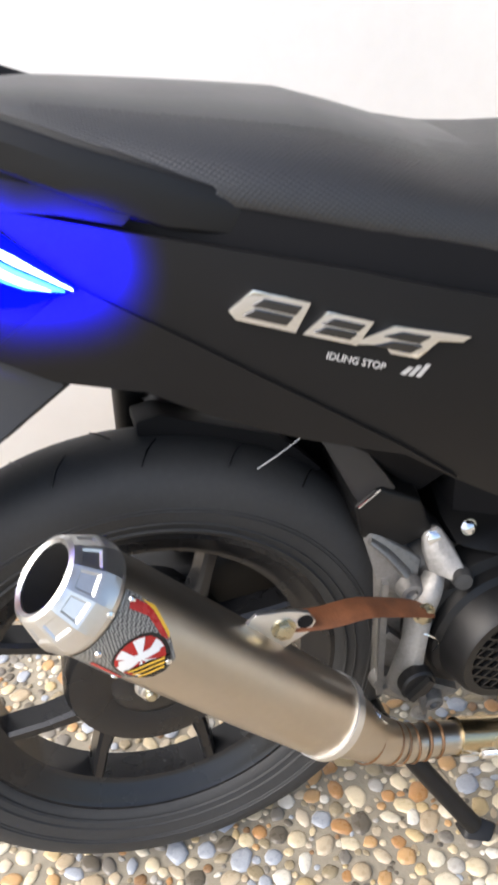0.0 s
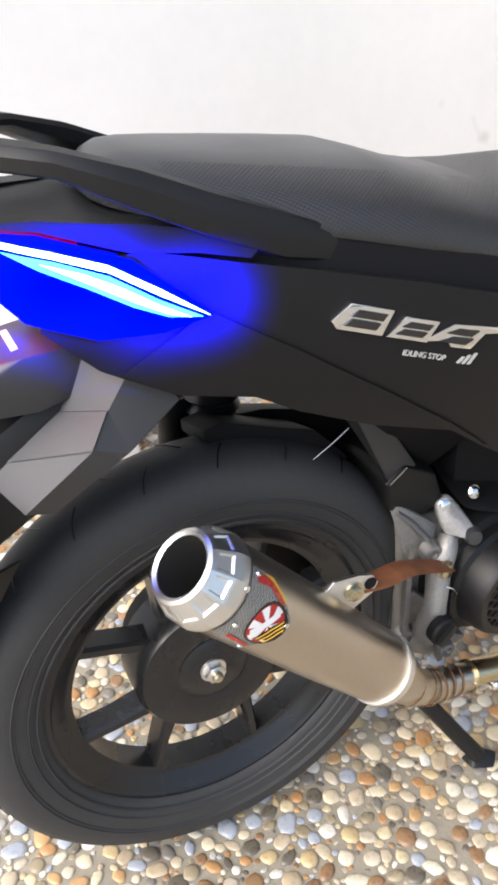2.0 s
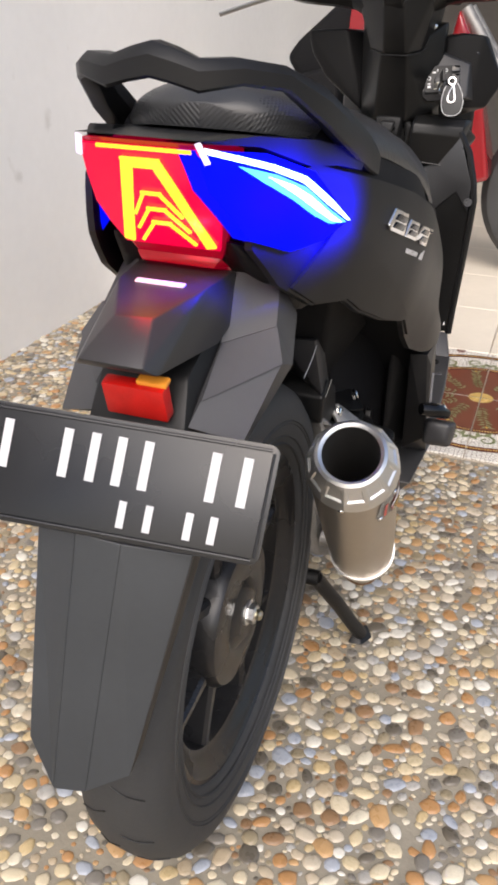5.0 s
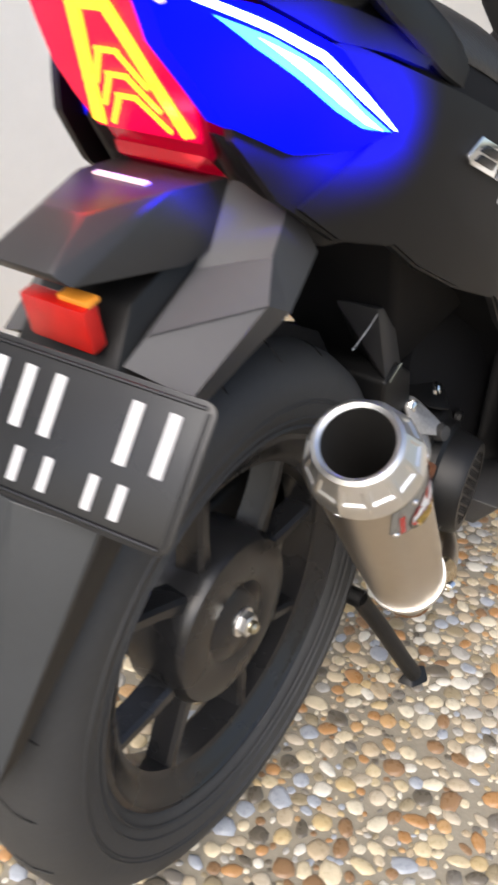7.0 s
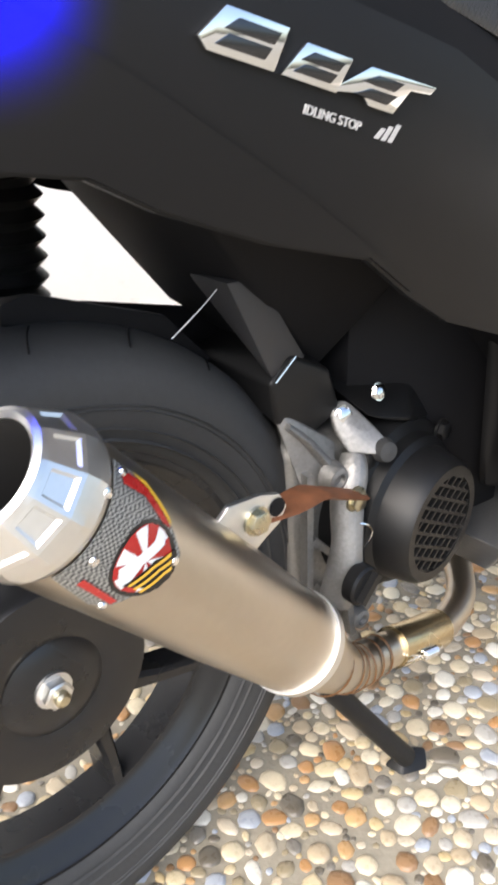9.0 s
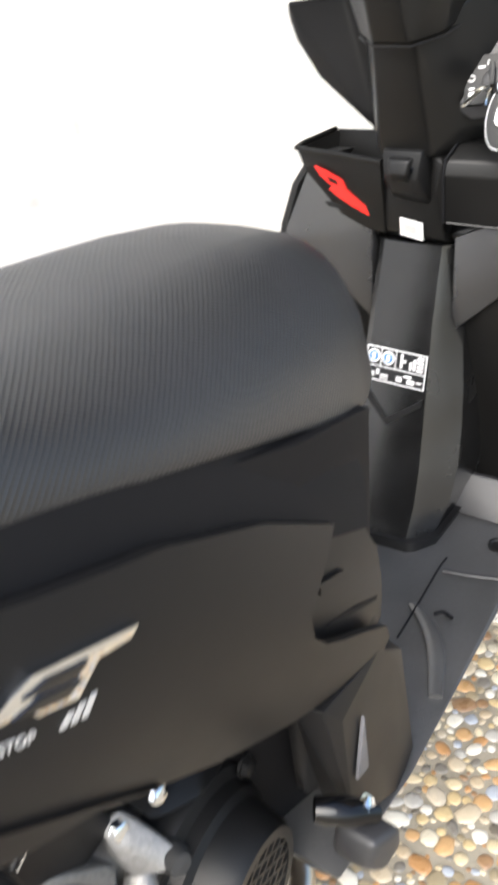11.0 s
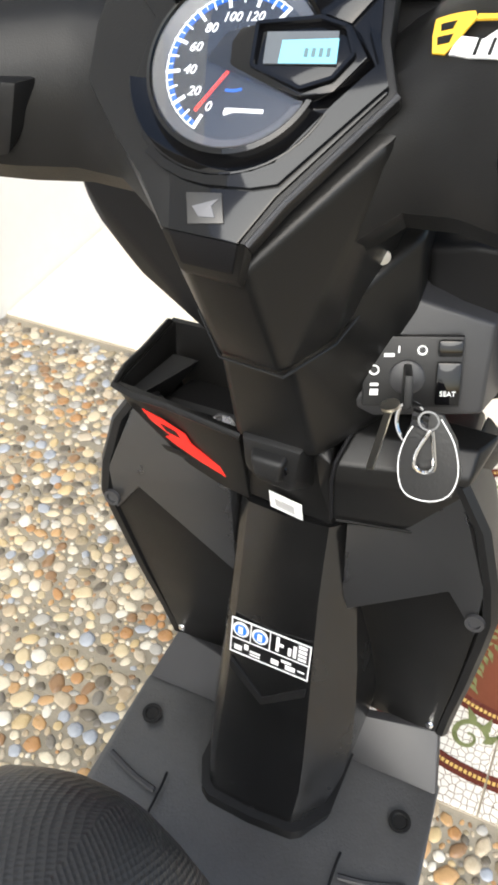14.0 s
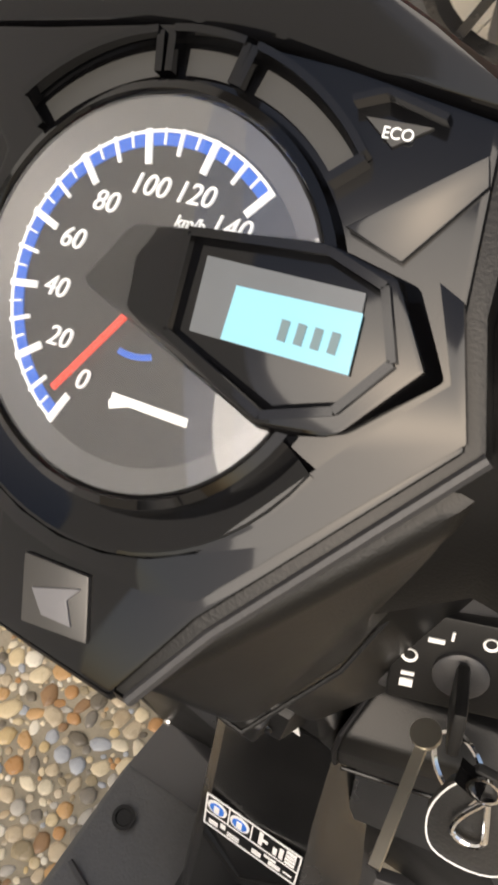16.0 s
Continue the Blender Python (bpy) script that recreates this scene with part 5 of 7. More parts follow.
part("shield_body", hull([(0.895, y, 0.63) for y in (-0.12, 0.12)] + [(0.885, y, 0.55) for y in (-0.13, 0.13)] + [(0.925, y, 0.27) for y in (-0.125, 0.125)] + [(1.02, y, 0.60) for y in (-0.11, 0.11)] + [(1.0, y, 0.27) for y in (-0.09, 0.09)] + [(1.06, 0, 0.55)], 0.01, 3), M_PANEL, S)

# centre cover with the care label
def cc_x(z):
    return curve_at([(0.255, 0.772), (0.30, 0.789), (0.36, 0.810), (0.424, 0.828), (0.463, 0.838), (0.52, 0.853), (0.572, 0.868)], z)


def cc_w(z):
    return curve_at([(0.255, 0.046), (0.30, 0.050), (0.40, 0.046), (0.50, 0.042), (0.572, 0.041)], z)


def cc_ring(z):
    x, w = cc_x(z), cc_w(z)
    b = curve_at([(0.25, 0.014), (0.32, 0.026), (0.40, 0.025), (0.50, 0.014), (0.572, 0.010)], z)
    return [(0.92, -w - b - 0.002, z), (x + 0.03, -w - b, z), (x + 0.006, -w, z), (x, -w + 0.008, z), (x - 0.0025, 0, z), (x, w - 0.008, z), (x + 0.006, w, z), (x + 0.03, w + 0.010, z), (0.92, w + 0.012, z)]


cover = part("centre_cover", loft([cc_ring(z) for z in (0.252, 0.27, 0.30, 0.34, 0.38, 0.42, 0.46, 0.50, 0.54, 0.566, 0.574)]), M_COVER, S, "worn black centre cover", 30)
part("cover_base", loft([[(p[0] - 0.007, p[1] * 1.12, p[2]) for p in cc_ring(z)] for z in (0.250, 0.262)]), M_PLASTIC, S)
part("cover_notch", solid([(cc_x(z) - 0.0035, y, z) for y, z in ((0.036, 0.410), (0.004, 0.381), (-0.034, 0.408), (-0.034, 0.415), (0.004, 0.389), (0.036, 0.418))], 0.004, 0, (1, 0, 0)), M_PLASTIC, cover)


def label_pt(u, v, out=0.0035):
    """Label plane: u to the right, v down from the label's upper corner."""
    z = 0.4645 - v - 0.02 * u
    return Vector((cc_x(z) - out, 0.037 - u, z))


def label_bar(u0, v0, u1, v1, out=0.0036):
    return solid([label_pt(u, v, out) for u, v in ((u0, v0), (u1, v0), (u1, v1), (u0, v1))], 0.0008, 0, (1, 0, 0))


lab = part("care_label", label_bar(0, 0, 0.072, 0.037, 0.0032), M_PLATE, cover, "black and white pictogram label")
for r in ((0, 0, 0.072, 0.0012), (0, 0.0358, 0.072, 0.037), (0, 0, 0.0012, 0.037), (0.0708, 0, 0.072, 0.037), (0, 0.0205, 0.072, 0.0215), (0.0175, 0, 0.0185, 0.021), (0.035, 0, 0.036, 0.021)):
    part("label_line", label_bar(*r), M_WHITE, lab)
for cu, m in ((0.009, M_WHITE), (0.0265, M_BLUEP)):
    part("label_sign", solid([label_pt(cu + 0.0075 * math.cos(t * math.pi / 8), 0.0105 + 0.0075 * math.sin(t * math.pi / 8), 0.0038) for t in range(16)], 0.0006, 0, (1, 0, 0)), M_WHITE, lab)
    part("label_sign", solid([label_pt(cu + 0.0055 * math.cos(t * math.pi / 8), 0.0105 + 0.0055 * math.sin(t * math.pi / 8), 0.0042) for t in range(16)], 0.0006, 0, (1, 0, 0)), M_BLUEP, lab)
    part("label_sign", label_bar(cu - 0.002, 0.007, cu + 0.002, 0.014, 0.0047), M_WHITE, lab)
for r in ((0.041, 0.003, 0.044, 0.018), (0.044, 0.009, 0.048, 0.012), (0.052, 0.010, 0.055, 0.018), (0.0565, 0.006, 0.0595, 0.018), (0.061, 0.003, 0.0685, 0.006), (0.061, 0.0075, 0.0685, 0.0105), (0.061, 0.012, 0.0685, 0.0145), (0.061, 0.016, 0.0685, 0.0185), (0.004, 0.028, 0.011, 0.033), (0.013, 0.0245, 0.017, 0.030), (0.0185, 0.029, 0.028, 0.031), (0.0185, 0.0325, 0.028, 0.0338), (0.038, 0.028, 0.045, 0.033), (0.047, 0.025, 0.056, 0.0275), (0.051, 0.029, 0.060, 0.0335), (0.062, 0.0295, 0.0685, 0.031)):
    part("label_mark", label_bar(*r), M_WHITE, lab)

# open pocket on the near-wall side
pk = part("pocket", solid([(0.8560, 0.132, 0.667), (0.8515, 0.030, 0.660), (0.864, 0.030, 0.582), (0.868, 0.075, 0.585), (0.866, 0.128, 0.640)], 0.006, 0.0015, (1, 0, 0)), M_INNER, S, "open black storage pocket")
for pts, n in (([(0.862, 0.136, 0.664), (0.866, 0.128, 0.640), (0.93, 0.128, 0.640), (0.94, 0.132, 0.668)], (0, -1, 0)), ([(0.866, 0.118, 0.612), (0.866, 0.129, 0.639), (0.93, 0.129, 0.639), (0.93, 0.118, 0.612)], (0, 1, 0)), ([(0.860, 0.03, 0.655), (0.866, 0.03, 0.60), (0.93, 0.03, 0.60), (0.94, 0.03, 0.670)], (0, -1, 0)), ([(0.93, 0.128, 0.60), (0.93, 0.030, 0.60), (0.94, 0.030, 0.670), (0.94, 0.132, 0.668)], (1, 0, 0)), ([(0.866, 0.126, 0.612), (0.866, 0.03, 0.600), (0.93, 0.03, 0.600), (0.93, 0.126, 0.612)], (0, 0, -1))):
    part("pocket_wall", solid(pts, 0.005, 0.0006, n), M_INNER, pk)
part("pocket_rim", tube([(0.938, 0.131, 0.669), (0.900, 0.132, 0.668), (0.857, 0.132, 0.666), (0.854, 0.09, 0.664), (0.851, 0.028, 0.659)], 0.003, 8, 2), M_INNER, pk)


def pocket_pt(u, v, out=0.0012):
    o, r, d = Vector((0.8595, 0.112, 0.650)), Vector((0.002, -0.074, -0.030)), Vector((0.004, 0.004, -0.030))
    return o + r * u + d * v - Vector((out, 0, 0))


part("red_sticker", solid([pocket_pt(u, v) for u, v in ((0.0, 0.05), (0.22, 0.0), (0.46, 0.05), (0.52, 0.30), (0.66, 0.42), (0.97, 0.60), (0.98, 0.82), (0.62, 0.80), (0.38, 0.72), (0.24, 0.62), (0.30, 0.45), (0.10, 0.30))], 0.0008, 0, (1, 0, 0)), M_RED, pk, "red angular sticker")
part("sticker_gap", solid([pocket_pt(u, v, 0.0018) for u, v in ((0.20, 0.18), (0.36, 0.16), (0.40, 0.30), (0.26, 0.34))], 0.0006, 0, (1, 0, 0)), M_INNER, pk)

# crumpled foil wrapper lying in the pocket
_rw = random.Random(21)
_wr = bmesh.new()
bmesh.ops.create_icosphere(_wr, subdivisions=2, radius=0.011)
for v in _wr.verts:
    v.co = bend_to_view((0.895 + v.co.x * _rw.uniform(0.55, 1.2), 0.066 + v.co.y * _rw.uniform(0.7, 1.5), 0.618 + v.co.z * _rw.uniform(0.6, 1.3)))
tagged(finish(_wr, "wrapper", mat("foil", (0.62, 0.62, 0.64), 0.28, 0.8, 0.1, 40), None, "", 12), "crumpled silvery wrapper lying in the scooter's open pocket", "wrapper")

# bag hook and small white label
hook = part("bag_hook", hull([(0.836, 0.020, 0.675), (0.836, -0.022, 0.675), (0.834, 0.018, 0.652), (0.834, -0.018, 0.648), (0.862, 0.026, 0.682), (0.862, -0.026, 0.680), (0.866, 0.022, 0.620), (0.866, -0.022, 0.615), (0.842, 0.012, 0.632), (0.842, -0.012, 0.630)], 0.003), M_PLASTIC, S, "black folding bag hook")
part("hook_tongue", hull([(0.828, 0.011, 0.668), (0.828, -0.012, 0.668), (0.825, 0.008, 0.655), (0.825, -0.009, 0.654), (0.836, 0.010, 0.645), (0.836, -0.010, 0.644), (0.840, 0.014, 0.670), (0.840, -0.014, 0.670)], 0.003, 3), M_PLASTIC, hook)
part("hook_screw", revolve([(0, 0.0045), (0.001, 0.004), (0.0014, 0)], (0.8335, -0.010, 0.658), (-1, 0, 0), 12), M_GLOSS, hook)
part("hook_web", hull([(0.858, 0.026, 0.66), (0.866, 0.034, 0.585), (0.866, -0.036, 0.580), (0.858, -0.026, 0.655), (0.89, 0.03, 0.66), (0.89, 0.04, 0.57), (0.89, -0.04, 0.57), (0.89, -0.03, 0.66)], 0.003), M_INNER, S)
wl = part("small_label", solid([(0.8605, 0.012, 0.602), (0.8600, -0.014, 0.598), (0.8625, -0.014, 0.579), (0.863, 0.012, 0.583)], 0.0008, 0, (1, 0, 0)), M_WHITE, S, "small white printed label")
part("label_print", solid([(0.8592, 0.007, 0.597), (0.8590, -0.008, 0.5945), (0.8612, -0.008, 0.584), (0.8616, 0.007, 0.587)], 0.0006, 0, (1, 0, 0)), M_PRINTG, wl)

# lidded box below the ignition switch
lid = part("glove_box_lid", hull([(0.867, -0.048, 0.678), (0.885, -0.126, 0.674), (0.846, -0.043, 0.666), (0.871, -0.126, 0.661), (0.843, -0.042, 0.652), (0.868, -0.124, 0.646), (0.854, -0.040, 0.602), (0.872, -0.104, 0.596), (0.90, -0.040, 0.680), (0.91, -0.135, 0.67), (0.90, -0.04, 0.595), (0.91, -0.115, 0.595)], 0.0025, 3), M_INNER, S, "matt black lidded glove box")
part("lid_edge", tube([(0.8525, -0.043, 0.604), (0.869, -0.100, 0.5985)], 0.0012, 8, 1), M_GLOSS, lid)
# black line painted for the shaded gap beside the lid
part("lid_gap", tube([(0.8655, -0.0465, 0.679), (0.8455, -0.0425, 0.667), (0.8425, -0.0415, 0.652), (0.8535, -0.0395, 0.603)], 0.0014, 8, 1), M_VOID, lid)
part("lid_wing", hull([(0.885, -0.122, 0.668), (0.935, -0.142, 0.640), (0.905, -0.128, 0.625), (0.88, -0.112, 0.610), (0.94, -0.12, 0.66), (0.93, -0.12, 0.60)], 0.003), M_INNER, lid)
part("box_side", hull([(0.850, -0.026, 0.668), (0.846, -0.040, 0.664), (0.848, -0.032, 0.635), (0.860, -0.038, 0.590), (0.89, -0.036, 0.58), (0.89, -0.030, 0.678), (0.866, -0.024, 0.678)], 0.002), M_INNER, S)
part("box_under", hull([(0.868, -0.040, 0.588), (0.880, -0.100, 0.584), (0.885, -0.055, 0.555), (0.91, -0.03, 0.57), (0.91, -0.13, 0.60), (0.90, -0.13, 0.62)], 0.003), M_INNER, S)

# fixed neck cover with the ignition console
part("neck_cover", hull([(0.808, 0.018, 0.778), (0.806, -0.026, 0.778), (0.843, 0.026, 0.668), (0.843, -0.030, 0.668), (0.90, 0.062, 0.69), (0.90, -0.075, 0.69), (0.88, 0.065, 0.82), (0.88, -0.075, 0.82), (0.94, 0.07, 0.82), (0.94, -0.07, 0.82), (0.94, 0.07, 0.66), (0.94, -0.07, 0.66), (0.858, -0.050, 0.692), (0.870, -0.060, 0.790)], 0.004, 3), M_INNER, S, "matt black steering neck cover")
part("cover_screw", revolve([(0, 0.0045), (0.0015, 0.004), (0.002, 0)], (0.859, -0.0585, 0.815), (-0.75, -0.65, 0.1), 12), M_CHROME, S)
con = part("ignition_console", hull([(0.886, -0.065, 0.776), (0.9005, -0.118, 0.760), (0.8505, -0.0375, 0.718), (0.880, -0.122, 0.708), (0.862, -0.060, 0.700), (0.93, -0.06, 0.78), (0.94, -0.12, 0.765), (0.93, -0.13, 0.70), (0.92, -0.04, 0.69)], 0.0025, 3), M_DGREY, S, "grey ignition switch console")
CO, CR, CU = Vector((0.8735, -0.0815, 0.7335)), Vector((0.30, -0.95, 0.06)).normalized(), Vector((0.36, 0.14, 0.92)).normalized()
CN = CR.cross(CU).normalized()
if CN.x > 0:
    CN = -CN


def con_pt(u, v, out=0.0):
    return CO + CR * u + CU * (v * 0.82) + CN * out


def con_rect(u0, v0, u1, v1, out, thick=0.003, bev=0.0005):
    return solid([con_pt(u, v, out) for u, v in ((u0, v0), (u1, v0), (u1, v1), (u0, v1))], thick, bev, -CN)


part("switch_plate", con_rect(-0.032, -0.025, 0.026, 0.028, 0.005, 0.006, 0.0015), M_PLASTIC, con, "black ignition switch plate with white marks")
for r in ((0.010, 0.014, 0.026, 0.026), (0.010, -0.022, 0.026, 0.010)):
    part("seat_button", con_rect(r[0] + 0.001, r[1], r[2] - 0.001, r[3], 0.009, 0.005, 0.0015), M_GLOSS, con)
part("lock_collar", revolve([(0, 0.0105), (0.003, 0.0105), (0.004, 0.009), (0.004, 0.0)], con_pt(-0.006, -0.002, 0.004), CN, 24), M_DGREY, con)
for r in ((-0.0275, -0.016, -0.0225, -0.0115), (-0.0275, -0.009, -0.0225, -0.007), (-0.012, 0.016, -0.011, 0.021), (-0.020, 0.013, -0.014, 0.0155)):
    part("switch_mark", con_rect(*r, 0.0056, 0.0006, 0), M_WHITE, con)
part("switch_mark", revolve([(0, 0.0022), (0.0005, 0.0032), (0, 0.0032)], con_pt(-0.0255, 0.003, 0.0052), CN, 14, True), M_WHITE, con)
part("switch_mark", revolve([(0, 0.0020), (0.0005, 0.0030), (0, 0.0030)], con_pt(0.002, 0.018, 0.0052), CN, 14, True), M_WHITE, con)
part("seat_word", text_mesh("SEAT", 0.0042, plane_pose(con_pt(0.018, -0.013, 0.0095), CR, CU)), M_WHITE, con)

# front cowl wings
for s in (-1, 1):
    part("cowl_wing", hull([(x, s * y, z) for x, y, z in (((0.900, 0.1685, 0.801), (0.905, 0.100, 0.806), (0.910, 0.160, 0.764), (0.912, 0.134, 0.727), (0.912, 0.100, 0.700), (0.912, 0.066, 0.676), (0.93, 0.06, 0.80), (1.02, 0.14, 0.80), (1.04, 0.15, 0.72), (1.0, 0.08, 0.66), (1.03, 0.06, 0.80)) if s > 0 else ((0.905, 0.072, 0.798), (0.905, 0.100, 0.806), (0.912, 0.136, 0.803), (0.938, 0.1735, 0.7335), (0.935, 0.150, 0.690), (0.915, 0.120, 0.690), (0.905, 0.082, 0.690), (0.93, 0.06, 0.80), (1.02, 0.13, 0.80), (1.04, 0.15, 0.72), (1.0, 0.08, 0.66), (1.03, 0.06, 0.80)))], 0.005, 3), M_PANEL, S, "satin black front cowl")
    part("cowl_screw", revolve([(0, 0.0045), (0.0015, 0.004), (0.002, 0)], (0.914, s * 0.128, 0.778), (-0.9, s * 0.4, 0.3), 12), M_GLOSS, S)
part("front_cowl", hull([(1.02, y, z) for y in (-0.13, 0.13) for z in (0.62, 0.80)] + [(1.10, y, z) for y in (-0.06, 0.06) for z in (0.60, 0.76)] + [(0.94, y, z) for y in (-0.07, 0.07) for z in (0.62, 0.80)], 0.02, 3), M_PANEL, S)
part("front_marker", hull([(0.98, -0.158, 0.797), (0.965, -0.163, 0.790), (0.985, -0.165, 0.785), (1.0, -0.15, 0.79)], 0.002), M_RED, S)

# handlebar cover, meter and switches
BAR_RINGS = ((0.028, 0.806, 0.905, 0.805, 0.905), (0.050, 0.812, 0.905, 0.832, 0.922), (0.075, 0.822, 0.900, 0.858, 0.940), (0.10, 0.818, 0.896, 0.864, 0.948), (0.13, 0.805, 0.885, 0.866, 0.954), (0.155, 0.797, 0.872, 0.868, 0.958), (0.173, 0.793, 0.860, 0.872, 0.960), (0.177, 0.800, 0.852, 0.880, 0.952))
hb = part("handlebar_cover", hull([(0.876, 0.086, 0.930), (0.878, -0.078, 0.934), (0.818, 0.080, 0.896), (0.820, -0.072, 0.900), (0.766, 0.012, 0.849), (0.769, -0.019, 0.851), (0.798, 0.012, 0.774), (0.795, -0.026, 0.774), (0.827, 0.038, 0.778), (0.827, -0.044, 0.778), (0.884, 0.055, 0.796), (0.884, -0.0595, 0.796), (0.92, 0.07, 0.93), (0.92, -0.07, 0.93), (0.93, 0.06, 0.83), (0.93, -0.06, 0.83)], 0.004, 3), M_INNER, S, "matt black handlebar cover")
part("cover_seam", tube([(0.8265, 0.0385, 0.777), (0.797, 0.012, 0.773), (0.7942, -0.0265, 0.773), (0.8262, -0.0450, 0.777), (0.883, -0.0605, 0.795)], 0.0010, 8, 1), M_PLASTIC, hb)
for s in (-1, 1):
    rings = []
    drop = 0.014 if s < 0 else 0.026
    for y, x0, x1, z0, z1 in BAR_RINGS:
        z1 -= 0.27 * max(0, y - 0.06) if s > 0 else 0
        z0 -= drop * min(1, max(0, (y - 0.03) / 0.05))
        xm, zm = (x0 + x1) / 2, (z0 + z1) / 2
        rings.append([(x0, s * y, z0 + 0.018), (x0 - 0.002, s * y, zm), (x0 + 0.003, s * y, z1 - 0.030), (x0 + 0.012, s * y, z1 - 0.012), (x0 + 0.028, s * y, z1 - 0.002), (xm + 0.012, s * y, z1), (x1 - 0.008, s * y, z1 - 0.012), (x1, s * y, zm), (x1 - 0.01, s * y, z0 + 0.01), (xm, s * y, z0), (x0 + 0.012, s * y, z0 + 0.004)])
    part("bar_cover", loft(rings), M_INNER, S, "matt black handlebar cover half", 34)
    gz = 0.0 if s < 0 else -0.032
    grip = part("grip", tube([(0.822, s * 0.174, 0.918 + gz), (0.812, s * 0.24, 0.915 + 1.3 * gz), (0.795, s * 0.305, 0.912 + 1.6 * gz)], 0.0165, 20, 4), M_RUBBER, S, "black rubber grip")
    for k in range(3):
        part("grip_flange", revolve([(-0.003, 0.018), (0, 0.0225), (0.003, 0.018)], (0.8215 - 0.0008 * k, s * (0.180 + 0.008 * k), 0.918 + gz), (0, s, 0), 24, True), M_RUBBER, grip)
    part("grip_end", revolve([(0, 0.017), (0.012, 0.017), (0.015, 0.013), (0.015, 0)], (0.794, s * 0.306, 0.912 + 1.6 * gz), (-0.2, s, 0), 20), M_PLASTIC, grip)
    lever = part("brake_lever", tube([(0.845, s * 0.165, 0.895 + gz), (0.875, s * 0.20, 0.890 + gz), (0.872, s * 0.26, 0.882 + 1.3 * gz), (0.858, s * 0.318, 0.872 + 1.6 * gz)], [0.010, 0.007, 0.006, 0.0065], 10, 5, flat=0.6), mat("lever_silver", (0.45, 0.45, 0.45), 0.35, 0.9) if s < 0 else bpy.data.materials["lever_silver"], S, "silver brake lever")
    part("switch_housing", hull([(0.800, s * 0.115, 0.905), (0.792, s * 0.170, 0.905), (0.790, s * 0.168, 0.868), (0.798, s * 0.128, 0.866), (0.83, s * 0.11, 0.90), (0.83, s * 0.17, 0.86)], 0.003), M_PLASTIC, S)
    part("starter_button", box(0.793, s * 0.147, 0.888, 0.008, 0.026, 0.016, 0.003, Matrix.Rotation(radians(-8), 4, "Y")), M_GLOSS, S, "black push switch with a white mark")
    part("button_mark", revolve([(0, 0.0017), (0.0006, 0.0021), (0, 0.0023)], (0.7882, s * 0.150, 0.888), (-1, 0, 0.1), 16, True), M_WHITE, S)
_tilt = Matrix.Rotation(radians(-38), 4, "Y")
swp = part("dimmer_switch", box(0.8165, -0.150, 0.9470, 0.034, 0.020, 0.008, 0.003, _tilt), M_PLASTIC, S, "black rocker switch with white marks")
part("rocker", box(0.8148, -0.150, 0.9492, 0.026, 0.012, 0.007, 0.002, _tilt), M_GLOSS, swp)
for d in (-0.006, 0.007):
    part("rocker_mark", box(0.8148 - 0.0024 + d * 0.79, -0.150, 0.9492 + 0.0031 + d * 0.62, 0.0018, 0.0030, 0.0008, 0, _tilt), M_PRINTG, swp)
part("turn_switch", box(0.799, 0.158, 0.916, 0.010, 0.016, 0.014, 0.002), M_WHITE, S, "white switch button")
part("horn_button", box(0.793, 0.140, 0.893, 0.008, 0.022, 0.014, 0.003), M_GLOSS, S, "black horn button")

# sticker on the right cover: yellow wing shape and white block letters as plain bars


def cover_pt(y, q, lift):
    """A point on the right bar cover's upper curve; q runs from its front edge to its crown."""
    y, q = 0.103 + (y - 0.101) * 0.88, 0.40 + (q - 0.40) * 0.74
    x0, x1, z1 = (curve_at([(r[0], r[k]) for r in BAR_RINGS], y) for k in (1, 2, 4))
    x = curve_at([(0.0, x0 + 0.003), (0.33, x0 + 0.012), (0.66, x0 + 0.028), (1.0, (x0 + x1) / 2 + 0.012)], q)
    z = curve_at([(0.0, z1 - 0.030), (0.33, z1 - 0.012), (0.66, z1 - 0.002), (1.0, z1)], q)
    n = Vector((-0.75, 0, 0.6)).lerp(Vector((-0.2, 0, 1.0)), q).normalized()
    return Vector((x, -y, z)) + n * lift


def cover_decal(outline, lift):
    bm = bmesh.new()
    bm.faces.new([bm.verts.new((y, q, 0)) for y, q in outline])
    for ax, step in ((0, 0.004), (1, 0.08)):
        lo, hi = min(p[ax] for p in outline), max(p[ax] for p in outline)
        for i in range(1, int((hi - lo) / step) + 1):
            co, no = [0, 0, 0], [0, 0, 0]
            co[ax], no[ax] = lo + i * step - step / 2, 1
            bmesh.ops.bisect_plane(bm, geom=bm.verts[:] + bm.edges[:] + bm.faces[:], plane_co=co, plane_no=no, dist=1e-6)
    r = bmesh.ops.extrude_face_region(bm, geom=bm.faces[:])
    top = {v for v in r["geom"] if isinstance(v, bmesh.types.BMVert)}
    for v in bm.verts:
        v.co = cover_pt(v.co.x, v.co.y, lift if v in top else lift - 0.0012)
    return bm


stk = part("cover_sticker", cover_decal([(0.081, 0.24), (0.090, 0.20), (0.131, 0.17), (0.133, 0.30), (0.129, 0.46), (0.124, 0.60), (0.119, 0.60), (0.117, 0.44), (0.101, 0.44), (0.096, 0.36), (0.084, 0.40)], 0.0016), M_WHITE, S, "white and yellow lettered sticker")
for pts in ([(0.070, 0.66), (0.088, 0.66), (0.090, 0.58), (0.084, 0.36), (0.079, 0.24), (0.073, 0.28), (0.071, 0.46)], [(0.090, 0.62), (0.106, 0.60), (0.106, 0.55), (0.090, 0.56)]):
    part("sticker_wing", cover_decal(pts, 0.0020), M_YELLOW, stk, "yellow wing shape")
